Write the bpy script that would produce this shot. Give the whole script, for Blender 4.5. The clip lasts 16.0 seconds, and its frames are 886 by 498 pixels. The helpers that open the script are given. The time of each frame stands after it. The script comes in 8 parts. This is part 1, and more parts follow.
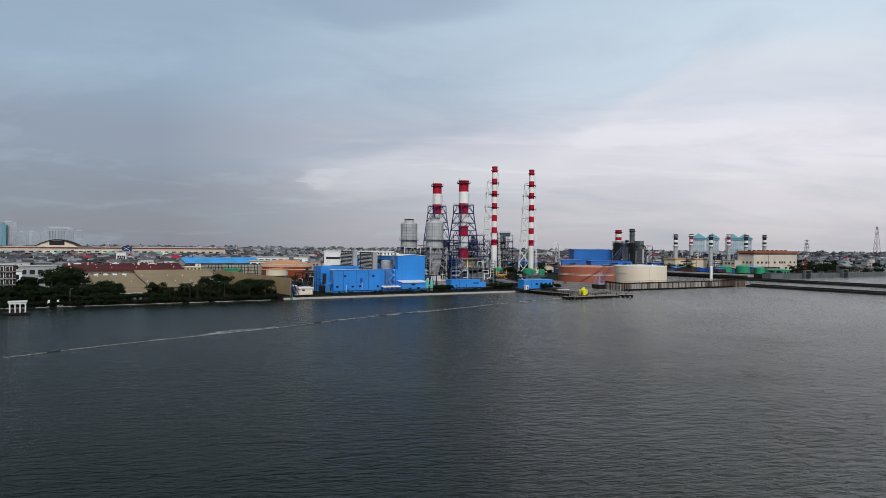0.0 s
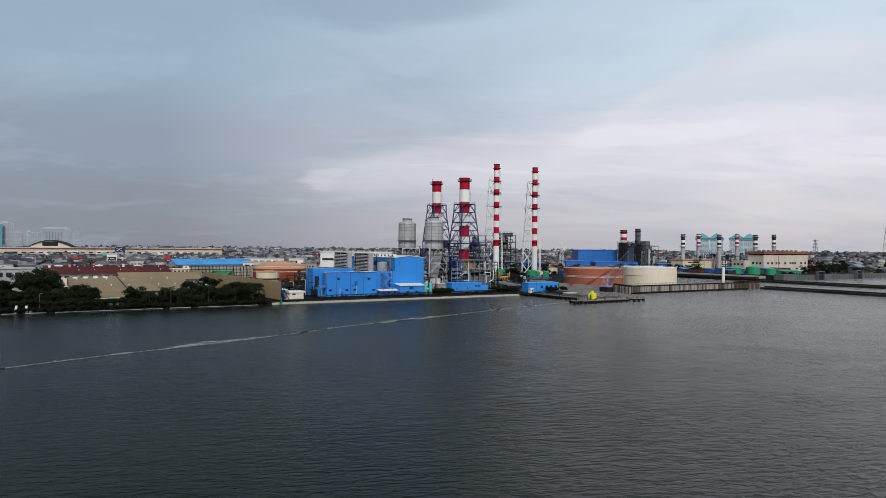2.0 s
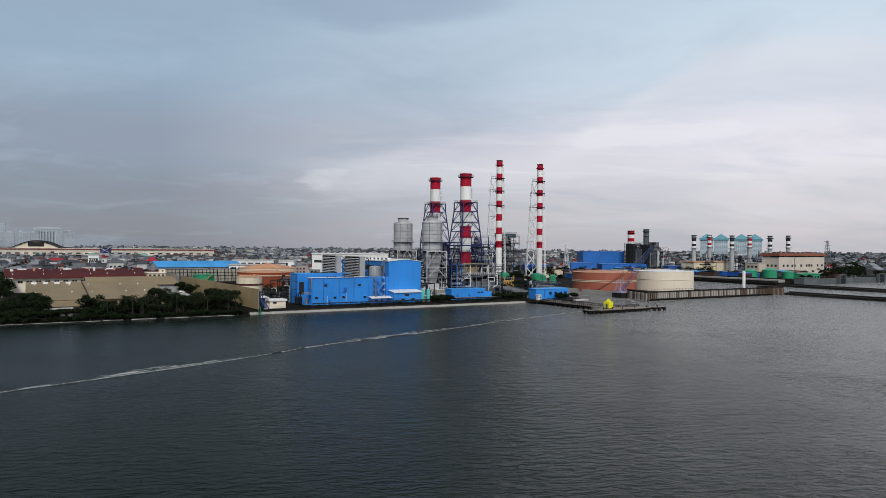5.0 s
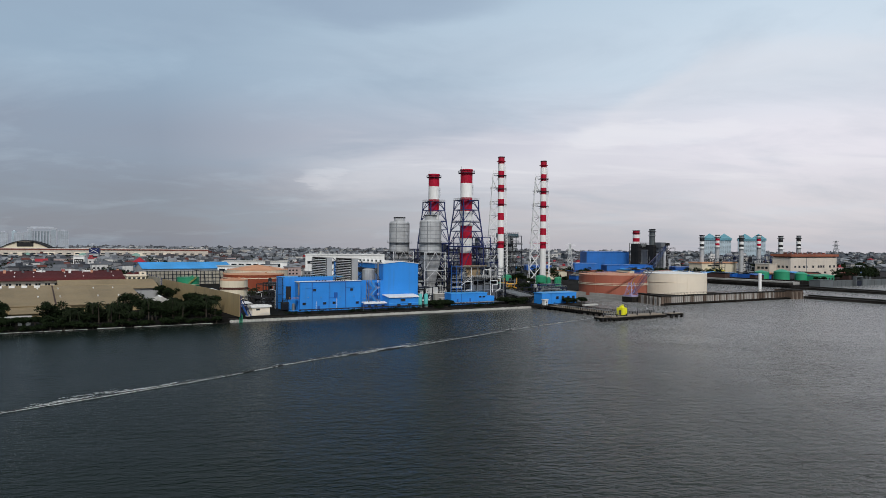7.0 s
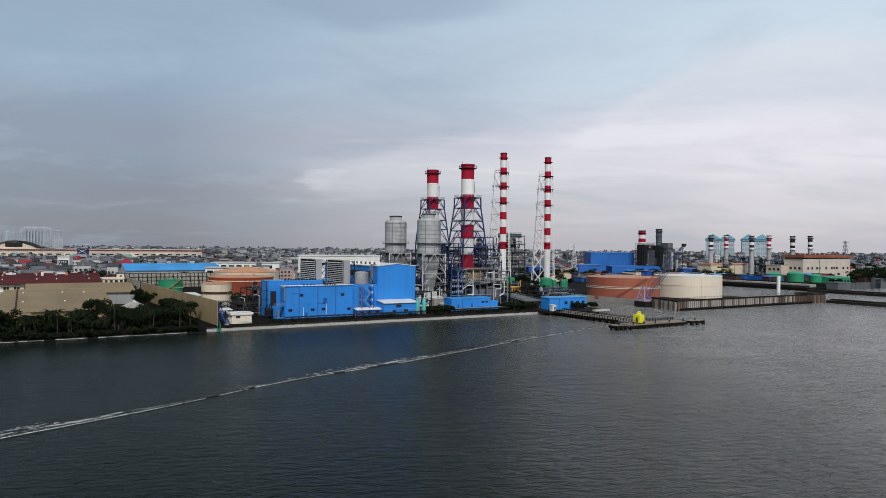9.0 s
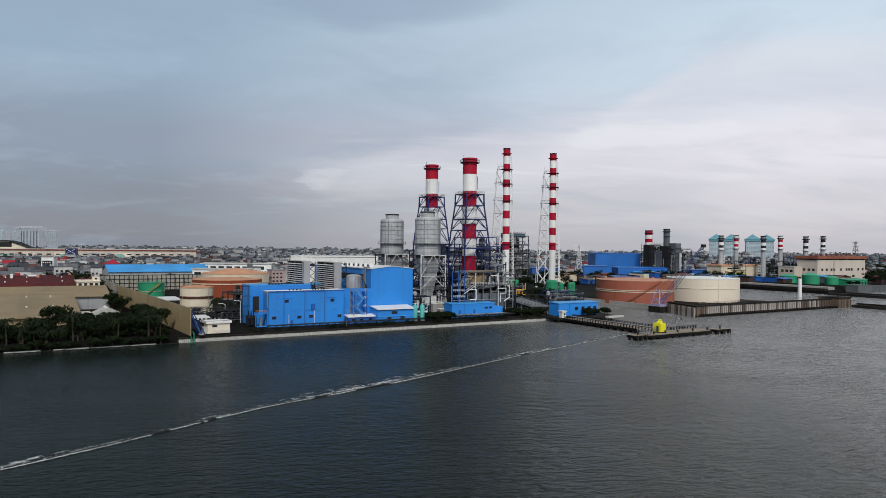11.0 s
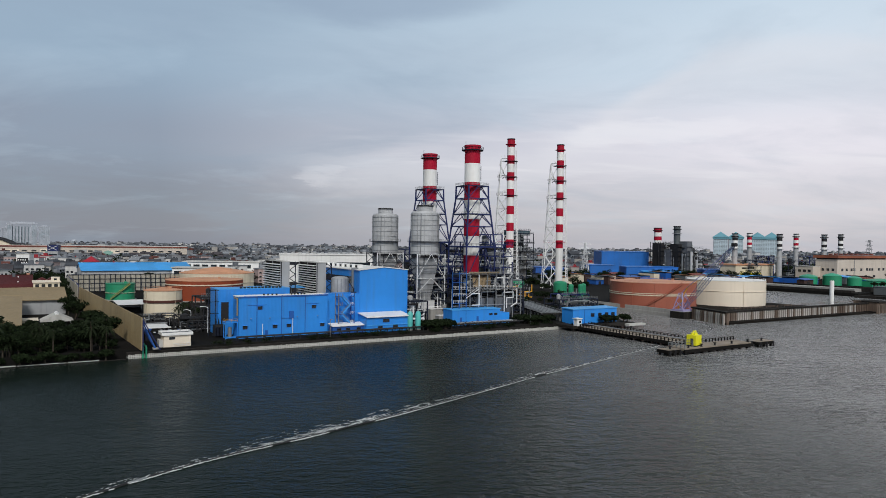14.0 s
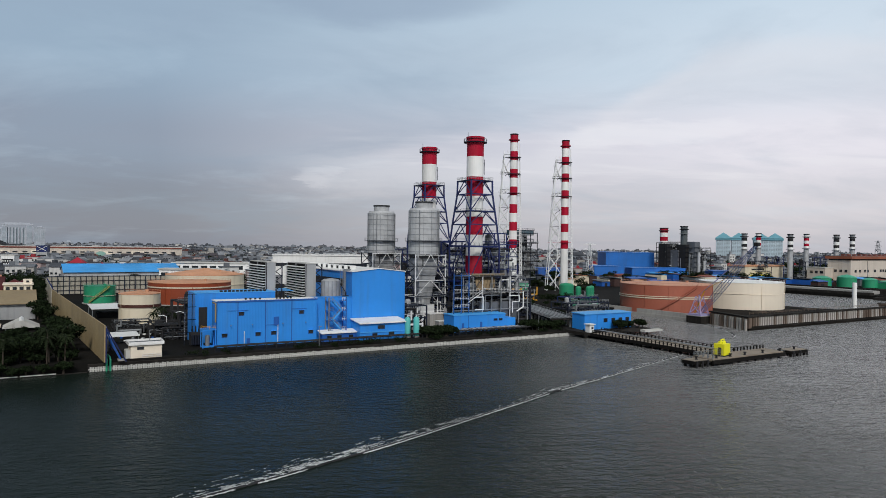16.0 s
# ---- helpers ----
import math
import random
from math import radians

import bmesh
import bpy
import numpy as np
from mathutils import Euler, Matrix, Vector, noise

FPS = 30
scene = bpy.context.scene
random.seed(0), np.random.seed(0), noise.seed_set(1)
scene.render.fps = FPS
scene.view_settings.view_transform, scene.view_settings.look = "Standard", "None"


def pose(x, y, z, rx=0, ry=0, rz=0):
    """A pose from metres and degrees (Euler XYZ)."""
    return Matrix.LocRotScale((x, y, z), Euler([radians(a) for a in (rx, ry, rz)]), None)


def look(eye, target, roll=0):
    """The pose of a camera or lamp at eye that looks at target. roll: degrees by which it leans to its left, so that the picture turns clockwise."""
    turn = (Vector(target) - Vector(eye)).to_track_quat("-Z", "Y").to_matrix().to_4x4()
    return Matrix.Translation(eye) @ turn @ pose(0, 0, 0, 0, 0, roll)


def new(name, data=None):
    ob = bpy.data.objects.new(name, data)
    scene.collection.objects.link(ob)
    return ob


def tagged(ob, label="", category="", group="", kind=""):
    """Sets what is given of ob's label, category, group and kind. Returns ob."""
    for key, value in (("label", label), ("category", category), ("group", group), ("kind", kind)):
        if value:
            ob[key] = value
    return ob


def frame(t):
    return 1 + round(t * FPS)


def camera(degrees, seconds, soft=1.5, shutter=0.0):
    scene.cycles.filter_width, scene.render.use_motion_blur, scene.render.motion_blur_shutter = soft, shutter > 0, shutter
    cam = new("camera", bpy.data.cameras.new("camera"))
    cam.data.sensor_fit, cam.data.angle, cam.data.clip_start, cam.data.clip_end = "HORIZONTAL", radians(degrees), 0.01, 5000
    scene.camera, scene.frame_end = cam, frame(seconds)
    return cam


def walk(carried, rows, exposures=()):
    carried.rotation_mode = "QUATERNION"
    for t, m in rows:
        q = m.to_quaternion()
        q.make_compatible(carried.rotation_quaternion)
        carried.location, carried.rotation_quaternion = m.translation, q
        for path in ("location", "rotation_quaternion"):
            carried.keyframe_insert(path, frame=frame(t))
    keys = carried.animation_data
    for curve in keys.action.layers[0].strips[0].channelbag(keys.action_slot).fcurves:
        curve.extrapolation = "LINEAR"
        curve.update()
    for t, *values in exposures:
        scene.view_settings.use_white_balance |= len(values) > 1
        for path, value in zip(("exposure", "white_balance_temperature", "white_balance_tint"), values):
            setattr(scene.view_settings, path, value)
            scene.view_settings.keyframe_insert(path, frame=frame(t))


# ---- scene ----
# The camera: a drone that flies straight in over the water.
cam = camera(65.5, 16.0, soft=0.5)
ROWS = [
    (0.0, 0.00, -0.00, 32.00, -0.000, -0.237, -0.528),
    (0.5, 0.23, 6.14, 32.16, 0.024, -0.241, -0.511),
    (1.0, 0.30, 12.31, 32.31, 0.039, -0.235, -0.494),
    (1.5, 0.47, 18.88, 32.37, 0.044, -0.239, -0.485),
    (2.0, 0.75, 25.61, 32.48, 0.079, -0.223, -0.468),
    (2.5, 0.71, 32.26, 32.73, 0.063, -0.218, -0.482),
    (3.0, 0.67, 38.96, 32.98, 0.054, -0.214, -0.478),
    (3.5, 0.80, 46.02, 33.07, 0.052, -0.211, -0.507),
    (4.0, 0.70, 52.88, 33.38, 0.037, -0.211, -0.513),
    (6.5, 0.80, 88.95, 34.40, -0.040, -0.235, -0.528),
    (7.0, 0.81, 96.18, 34.58, -0.061, -0.238, -0.526),
    (7.5, 0.83, 103.55, 34.51, -0.080, -0.223, -0.532),
    (8.0, 0.79, 110.58, 34.82, -0.088, -0.243, -0.532),
    (8.5, 0.69, 118.02, 34.83, -0.107, -0.223, -0.532),
    (9.0, 0.69, 125.45, 34.88, -0.128, -0.210, -0.541),
    (11.5, 0.55, 161.43, 35.39, -0.176, -0.215, -0.612),
    (12.0, 0.64, 168.32, 35.57, -0.183, -0.247, -0.655),
    (12.5, 0.80, 174.85, 35.71, -0.171, -0.313, -0.701),
    (13.0, 0.73, 181.22, 35.68, -0.201, -0.395, -0.705),
    (13.5, 0.69, 187.34, 35.69, -0.233, -0.455, -0.746),
    (14.0, 0.52, 193.17, 35.70, -0.265, -0.452, -0.755),
    (14.5, 0.54, 198.89, 35.64, -0.278, -0.439, -0.764),
    (15.0, 0.39, 204.54, 35.40, -0.301, -0.395, -0.762),
    (15.5, 0.31, 210.26, 35.25, -0.303, -0.392, -0.761),
    (16.0, 0.16, 216.00, 34.96, -0.325, -0.351, -0.751),
]
walk(cam, [(t, pose(x, y, z, 90 + pitch, roll, yaw)) for t, x, y, z, yaw, pitch, roll in ROWS])

# ---- sky and light: a grey, clouded evening, brighter to the right ----
SUN_EL, SUN_AZ = 42.0, 176.0          # degrees; azimuth clockwise from the flight: the lighter part of the cloud lies behind
world = bpy.data.worlds.new("overcast_sky")
scene.world = world
world.use_nodes = True


def sky_world():
    nt = world.node_tree
    nt.nodes.clear()
    N, L = nt.nodes.new, nt.links.new
    out, bg = N("ShaderNodeOutputWorld"), N("ShaderNodeBackground")
    tc, sep = N("ShaderNodeTexCoord"), N("ShaderNodeSeparateXYZ")
    L(tc.outputs["Generated"], sep.inputs[0])
    sky = N("ShaderNodeTexSky")
    sky.sky_type, sky.sun_disc = "NISHITA", False
    sky.sun_elevation, sky.sun_rotation = radians(SUN_EL), radians(SUN_AZ)

    def math_node(op, a, b=None, c=None, clamp=False):
        m = N("ShaderNodeMath")
        m.operation, m.use_clamp = op, clamp
        for i, v in enumerate((a, b, c)):
            if v is None:
                continue
            if isinstance(v, (int, float)):
                m.inputs[i].default_value = v
            else:
                L(v, m.inputs[i])
        return m.outputs[0]

    def mix(fac, a, b):
        m = N("ShaderNodeMix")
        m.data_type = "RGBA"
        if isinstance(fac, (int, float)):
            m.inputs["Factor"].default_value = fac
        else:
            L(fac, m.inputs["Factor"])
        for key, v in ((6, a), (7, b)):
            if isinstance(v, tuple):
                m.inputs[key].default_value = (*v, 1)
            else:
                L(v, m.inputs[key])
        return m.outputs[2]

    def ramp(fac, stops):
        r = N("ShaderNodeValToRGB")
        r.color_ramp.interpolation = "EASE"
        while len(r.color_ramp.elements) < len(stops):
            r.color_ramp.elements.new(0.5)
        for e, (p, c) in zip(r.color_ramp.elements, stops):
            e.position, e.color = p, (*c, 1)
        L(fac, r.inputs[0])
        return r.outputs[0]

    up = math_node("MAXIMUM", sep.outputs["Z"], 0.0)
    # layer plane of the clouds: direction divided by height, which flattens them towards the horizon
    flat = math_node("ADD", up, 0.16)
    comb = N("ShaderNodeCombineXYZ")
    L(math_node("DIVIDE", sep.outputs["X"], flat), comb.inputs[0])
    L(math_node("DIVIDE", sep.outputs["Y"], flat), comb.inputs[1])

    def clouds(scale, detail, rough, dist, stretch, seed):
        mp, nz = N("ShaderNodeMapping"), N("ShaderNodeTexNoise")
        mp.inputs["Scale"].default_value = (1.0, stretch, 1.0)
        mp.inputs["Location"].default_value = (seed, seed * 0.7, seed)
        L(comb.outputs[0], mp.inputs[0])
        L(mp.outputs[0], nz.inputs["Vector"])
        for k, v in (("Scale", scale), ("Detail", detail), ("Roughness", rough), ("Distortion", dist)):
            nz.inputs[k].default_value = v
        return nz.outputs[0]

    # base colour by height for the dull side and the bright side
    dull = ramp(up, [(0.0, DULL[0]), (0.05, DULL[1]), (0.14, DULL[2]), (0.24, DULL[3]), (0.325, DULL[4]), (0.40, DULL[5])])
    fair = ramp(up, [(0.0, FAIR[0]), (0.05, FAIR[1]), (0.14, FAIR[2]), (0.24, FAIR[3]), (0.36, FAIR[4]), (0.6, FAIR[5])])
    side = math_node("MULTIPLY_ADD", sep.outputs["X"], 1.25, 0.47, clamp=True)
    # above the view the dull side is made darker, added to darken the water's reflection
    apart = N("ShaderNodeMapRange")
    apart.interpolation_type = "SMOOTHSTEP"
    L(sep.outputs["X"], apart.inputs[0])
    apart.inputs[1].default_value, apart.inputs[2].default_value = -0.02, 0.22
    over = math_node("MULTIPLY_ADD", up, 9.0, -3.15, clamp=True)
    turn = math_node("MULTIPLY_ADD", math_node("SUBTRACT", apart.outputs[0], side), over, side)
    base = mix(turn, dull, fair)
    def step(v, a, b):
        r = N("ShaderNodeMapRange")
        r.interpolation_type = "SMOOTHSTEP"
        for k, x in enumerate((v, a, b)):
            if isinstance(x, (int, float)):
                r.inputs[k].default_value = x
            else:
                L(x, r.inputs[k])
        return r.outputs[0]

    def product(*factors):
        out_ = factors[0]
        for f in factors[1:]:
            out_ = math_node("MULTIPLY", out_, f)
        return out_

    # torn, drifting edges: place in the sky shifted by broad and fine noise
    broad, fine = clouds(0.9, 7, 0.6, 0.4, 1.3, 5.1), clouds(2.6, 6, 0.62, 0.4, 1.6, 15.1)
    high = math_node("MULTIPLY_ADD", fine, 0.035, math_node("MULTIPLY_ADD", broad, 0.09, math_node("ADD", up, -0.0625)))
    along = math_node("MULTIPLY_ADD", broad, 0.30, math_node("ADD", sep.outputs["X"], -0.15))

    def tuft(x, z, rx, rz):
        """A soft, torn lump of cloud round a direction."""
        a = math_node("POWER", math_node("DIVIDE", math_node("ABSOLUTE", math_node("ADD", along, -x)), rx), 2.0)
        c = math_node("POWER", math_node("DIVIDE", math_node("ABSOLUTE", math_node("ADD", high, -z)), rz), 2.0)
        return step(math_node("ADD", a, c), 1.25, 0.1)

    big = clouds(1.0, 7, 0.58, 0.5, 1.5, 3.7)
    dark = math_node("MULTIPLY_ADD", big, 3.0, -1.28, clamp=True)
    base = mix(math_node("MULTIPLY", dark, 0.45), base, (0.235, 0.31, 0.40))
    pale = math_node("MULTIPLY_ADD", clouds(1.1, 7, 0.6, 0.4, 1.3, 21.3), 3.6, -1.9, clamp=True)
    base = mix(math_node("MULTIPLY", pale, 0.30), base, (0.53, 0.65, 0.75))
    # heavy blue-grey cloud overhead
    base = mix(math_node("MULTIPLY", tuft(-0.10, 0.335, 0.20, 0.040), 0.55), base, (0.255, 0.325, 0.43))
    base = mix(math_node("MULTIPLY", tuft(-0.42, 0.30, 0.22, 0.045), 0.35), base, (0.27, 0.34, 0.44))
    base = mix(math_node("MULTIPLY", tuft(0.33, 0.33, 0.12, 0.03), 0.35), base, (0.40, 0.49, 0.60))
    # the pale bank low over the land, higher and brighter on the open side
    brim = math_node("MULTIPLY_ADD", step(along, 0.13, 0.34), 0.125, 0.122)
    below = math_node("SUBTRACT", brim, high)
    bank = product(step(below, -0.026, 0.022), step(along, -0.30, -0.08))
    rim = product(bank, step(below, 0.075, 0.0))
    base = mix(math_node("MULTIPLY", bank, 0.16), base, (0.60, 0.575, 0.615))
    base = mix(math_node("MULTIPLY", rim, 0.42), base, (0.74, 0.725, 0.755))
    # thin bright streaks along its upper edge
    streak = clouds(1.2, 6, 0.55, 0.3, 3.4, 9.1)
    lit = product(math_node("MULTIPLY_ADD", streak, 4.0, -2.1, clamp=True), step(high, 0.06, 0.10), step(high, 0.20, 0.13), step(along, -0.24, 0.0))
    base = mix(math_node("MULTIPLY", lit, 0.5), base, (0.80, 0.78, 0.80))
    base = mix(math_node("MULTIPLY", tuft(-0.175, 0.093, 0.05, 0.009), 0.25), base, (0.76, 0.74, 0.77))
    base = mix(math_node("MULTIPLY", tuft(0.30, 0.16, 0.14, 0.018), 0.32), base, (0.86, 0.84, 0.86))
    add = N("ShaderNodeMix")
    add.data_type, add.blend_type = "RGBA", "ADD"
    add.inputs["Factor"].default_value = 0.012
    L(base, add.inputs[6])
    L(sky.outputs[0], add.inputs[7])
    L(add.outputs[2], bg.inputs[0])
    bg.inputs[1].default_value = 1.0
    L(bg.outputs[0], out.inputs[0])


# last entries: unseen upper sky, darkened to shape what the water reflects
DULL = [(0.20, 0.215, 0.265), (0.19, 0.205, 0.26), (0.245, 0.28, 0.35), (0.292, 0.385, 0.485), (0.312, 0.42, 0.525), (0.030, 0.042, 0.044)]
FAIR = [(0.49, 0.47, 0.515), (0.62, 0.585, 0.63), (0.78, 0.745, 0.80), (0.612, 0.69, 0.77), (0.53, 0.64, 0.74), (0.30, 0.335, 0.36)]
sky_world()
sun_data = bpy.data.lights.new("sun", "SUN")
sun_data.energy, sun_data.angle, sun_data.color = 2.35, radians(16), (1.0, 0.97, 0.93)
sun = new("sun", sun_data)
sun.matrix_world = look((0, 0, 300), (-300 * math.sin(radians(SUN_AZ)) * math.cos(radians(SUN_EL)), -300 * math.cos(radians(SUN_AZ)) * math.cos(radians(SUN_EL)), 300 - 300 * math.sin(radians(SUN_EL))))
scene.view_settings.exposure = 0.0

# ---- materials ----
MATS = {}


def surface(name, color, rough=0.7, metal=0.0, var=0.25, grain=0.6, patch=0.06, streak=0.0, dirt=(0.09, 0.08, 0.07), bump=0.15, ribs=0.0, spec=0.5, island=0.0):
    """A painted or raw surface with grain, broad patches, rain streaks, dirt and optional ribbed cladding."""
    if name in MATS:
        return MATS[name]
    m = bpy.data.materials.new(name)
    m.use_nodes = True
    nt = m.node_tree
    N, L = nt.nodes.new, nt.links.new
    b = nt.nodes["Principled BSDF"]
    b.inputs["Metallic"].default_value = metal
    b.inputs["Specular IOR Level"].default_value = spec
    tc, info = N("ShaderNodeTexCoord"), N("ShaderNodeObjectInfo")

    def noise(scale, detail=4, sq=(1, 1, 1)):
        mp, nz = N("ShaderNodeMapping"), N("ShaderNodeTexNoise")
        mp.inputs["Scale"].default_value = sq
        L(tc.outputs["Object"], mp.inputs[0])
        L(mp.outputs[0], nz.inputs["Vector"])
        nz.inputs["Scale"].default_value, nz.inputs["Detail"].default_value = scale, detail
        return nz.outputs[0]

    def mixed(fac, a, c, mode="MIX"):
        x = N("ShaderNodeMix")
        x.data_type, x.blend_type = "RGBA", mode
        for key, v in (("Factor", fac), (6, a), (7, c)):
            if isinstance(v, (int, float)):
                x.inputs[key].default_value = v
            elif isinstance(v, tuple):
                x.inputs[key].default_value = (*v, 1)
            else:
                L(v, x.inputs[key])
        return x.outputs[2]

    def remap(src, lo, hi, to0=0.0, to1=1.0):
        r = N("ShaderNodeMapRange")
        L(src, r.inputs[0])
        for i, v in enumerate((lo, hi, to0, to1)):
            r.inputs[i + 1].default_value = v
        return r.outputs[0]

    lo = tuple(c * (1 - var) for c in color)
    hi = tuple(min(1, c * (1 + var * 0.7)) for c in color)
    col = mixed(remap(noise(patch, 5), 0.35, 0.65), lo, hi)
    col = mixed(remap(noise(grain, 6), 0.3, 0.75, 0.0, 0.35), col, lo)
    if streak:
        col = mixed(remap(noise(0.55, 5, (1, 1, 0.07)), 0.5, 0.75, 0.0, streak), col, dirt)
    tone = N("ShaderNodeMapRange")
    L(info.outputs["Random"], tone.inputs[0])
    tone.inputs[3].default_value, tone.inputs[4].default_value = 0.93, 1.07
    hs = N("ShaderNodeHueSaturation")
    L(tone.outputs[0], hs.inputs["Value"])
    if island:
        geo = N("ShaderNodeNewGeometry")
        col = mixed(remap(geo.outputs["Random Per Island"], 0.0, 1.0, 0.0, island), col, hi)
        col = mixed(remap(geo.outputs["Random Per Island"], 0.45, 0.0, 0.0, island), col, tuple(c * 0.4 for c in color))
    L(col, hs.inputs["Color"])
    L(hs.outputs[0], b.inputs["Base Color"])
    L(remap(noise(grain * 2, 4), 0.3, 0.7, max(0.05, rough - 0.12), min(1, rough + 0.12)), b.inputs["Roughness"])
    bp = N("ShaderNodeBump")
    bp.inputs["Strength"].default_value, bp.inputs["Distance"].default_value = bump, 0.05
    height = noise(grain * 3, 4)
    if ribs:
        wv = N("ShaderNodeTexWave")
        wv.wave_type, wv.bands_direction = "BANDS", "DIAGONAL"
        mp = N("ShaderNodeMapping")
        mp.inputs["Scale"].default_value = (1, 1, 0)
        L(tc.outputs["Object"], mp.inputs[0])
        L(mp.outputs[0], wv.inputs[0])
        wv.inputs["Scale"].default_value = ribs
        ad = N("ShaderNodeMath")
        ad.operation = "ADD"
        L(wv.outputs[1], ad.inputs[0])
        L(height, ad.inputs[1])
        height = ad.outputs[0]
    L(height, bp.inputs["Height"])
    L(bp.outputs[0], b.inputs["Normal"])
    MATS[name] = m
    return m


BLUE = surface("blue_cladding", (0.024, 0.26, 0.77), 0.45, var=0.10, streak=0.16, ribs=1.3, bump=0.25)
BLUE_DARK = surface("deep_blue_cladding", (0.012, 0.10, 0.40), 0.5, var=0.2, streak=0.25, ribs=0.8)
BLUE_STEEL = surface("blue_steel", (0.006, 0.017, 0.10), 0.5, var=0.3)
# darkened to carry the shade between the members of open frames
NAVY_STEEL = surface("dark_steel", (0.016, 0.021, 0.036), 0.6, var=0.35, spec=0.2)
SKY_ROOF = surface("sky_blue_roof", (0.06, 0.36, 0.80), 0.5, var=0.12, ribs=0.6)
RED = surface("red_paint", (0.40, 0.002, 0.026), 0.6, var=0.14, streak=0.2, spec=0.25)
WHITE = surface("white_paint", (0.82, 0.82, 0.80), 0.5, var=0.07, streak=0.22, dirt=(0.3, 0.27, 0.24))
WHITE_STEEL = surface("white_steel", (0.74, 0.75, 0.75), 0.5, var=0.15)
GREY_STEEL = surface("galvanised_steel", (0.26, 0.275, 0.285), 0.45, metal=0.3, var=0.2)
SILVER = surface("aluminium_sheet", (0.45, 0.46, 0.47), 0.5, metal=0.1, var=0.16, streak=0.3, dirt=(0.2, 0.19, 0.18), patch=0.3)
# very dark base: besides soot it holds the shade inside the steelwork
SOOT_SHADE = surface("soot_shade_steel", (0.030, 0.030, 0.032), 0.75, var=0.3, spec=0.15)
TAN = surface("tan_sheet", (0.34, 0.255, 0.13), 0.65, var=0.12, streak=0.3, ribs=0.5)
TAN_ROOF = surface("tan_roof", (0.28, 0.212, 0.122), 0.7, var=0.14, streak=0.2, ribs=0.35)
PALE_CREAM = surface("pale_cream_paint", (0.78, 0.69, 0.56), 0.55, var=0.06, streak=0.12, dirt=(0.3, 0.24, 0.18))
HALL_CREAM = surface("hall_cream_paint", (0.60, 0.53, 0.45), 0.6, var=0.08, streak=0.2, dirt=(0.25, 0.19, 0.14))
HALL_BLUE = surface("hall_blue_cladding", (0.014, 0.15, 0.52), 0.5, var=0.15, streak=0.2, ribs=0.8)
BARRIER = surface("beige_panel", (0.40, 0.37, 0.30), 0.75, var=0.2, streak=0.4)
TIMBER_BLACK = surface("tarred_timber", (0.012, 0.011, 0.010), 0.85, var=0.4, spec=0.1)
CREAM = surface("cream_paint", (0.70, 0.62, 0.47), 0.55, var=0.08, streak=0.2, dirt=(0.25, 0.19, 0.12))
SALMON = surface("salmon_paint", (0.36, 0.105, 0.062), 0.6, var=0.12, streak=0.25, dirt=(0.16, 0.06, 0.04))
SALMON_ROOF = surface("salmon_roof", (0.55, 0.27, 0.17), 0.65, var=0.15, patch=0.12)
ORANGE = surface("orange_red_paint", (0.27, 0.046, 0.012), 0.6, var=0.15, streak=0.3, dirt=(0.14, 0.05, 0.03))
PEACH_ROOF = surface("peach_roof", (0.60, 0.30, 0.17), 0.65, var=0.15, patch=0.12)
GREEN = surface("green_paint", (0.02, 0.28, 0.14), 0.5, var=0.15, streak=0.2)
TEAL = surface("teal_paint", (0.10, 0.50, 0.47), 0.45, var=0.08)
YELLOW = surface("yellow_paint", (0.83, 0.78, 0.015), 0.5, var=0.06)
AMBER = surface("amber_paint", (0.70, 0.36, 0.03), 0.5, var=0.15)
MAROON = surface("maroon_roof", (0.085, 0.009, 0.010), 0.75, var=0.25, ribs=0.5)
CONCRETE = surface("concrete", (0.36, 0.35, 0.33), 0.85, var=0.2, streak=0.3)
PALE_CONCRETE = surface("pale_concrete", (0.55, 0.54, 0.51), 0.85, var=0.15, streak=0.35, dirt=(0.18, 0.16, 0.13))
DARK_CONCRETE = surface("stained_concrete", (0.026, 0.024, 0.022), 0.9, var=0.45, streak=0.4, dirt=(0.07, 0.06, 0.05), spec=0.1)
RUST = surface("rusty_pile", (0.17, 0.12, 0.09), 0.85, var=0.45, streak=0.7, dirt=(0.05, 0.035, 0.025), grain=1.2)
STAINED_PILE = surface("stained_sheet_pile", (0.27, 0.22, 0.18), 0.85, var=0.4, streak=0.8, dirt=(0.06, 0.035, 0.02), grain=1.0)
PILE = surface("sheet_pile_concrete", (0.62, 0.59, 0.55), 0.85, var=0.3, streak=0.75, dirt=(0.10, 0.07, 0.05), grain=1.0)
EARTH = surface("dark_ground", (0.017, 0.015, 0.013), 0.95, var=0.5, patch=0.06, spec=0.05)
LAND = surface("city_ground", (0.015, 0.0145, 0.0135), 0.95, var=0.45, patch=0.012, spec=0.05)
WINDOW = surface("dark_glass", (0.02, 0.025, 0.03), 0.15, var=0.2, spec=0.8)
DECK = surface("deck_concrete", (0.27, 0.225, 0.175), 0.9, var=0.25, patch=0.15)
BARK = surface("bark", (0.055, 0.042, 0.03), 0.9, var=0.3)
LEAF = surface("leaves", (0.012, 0.020, 0.008), 0.85, var=0.9, patch=0.25, grain=0.9, spec=0.08, island=0.7)
PALM_LEAF = surface("palm_leaves", (0.017, 0.025, 0.011), 0.8, var=0.6, patch=0.3, spec=0.1, island=0.5)
GREY_WALL = surface("grey_wall", (0.40, 0.41, 0.42), 0.8, var=0.2, streak=0.3)
RED_ROOF = surface("brown_red_roof", (0.22, 0.055, 0.035), 0.8, var=0.3)
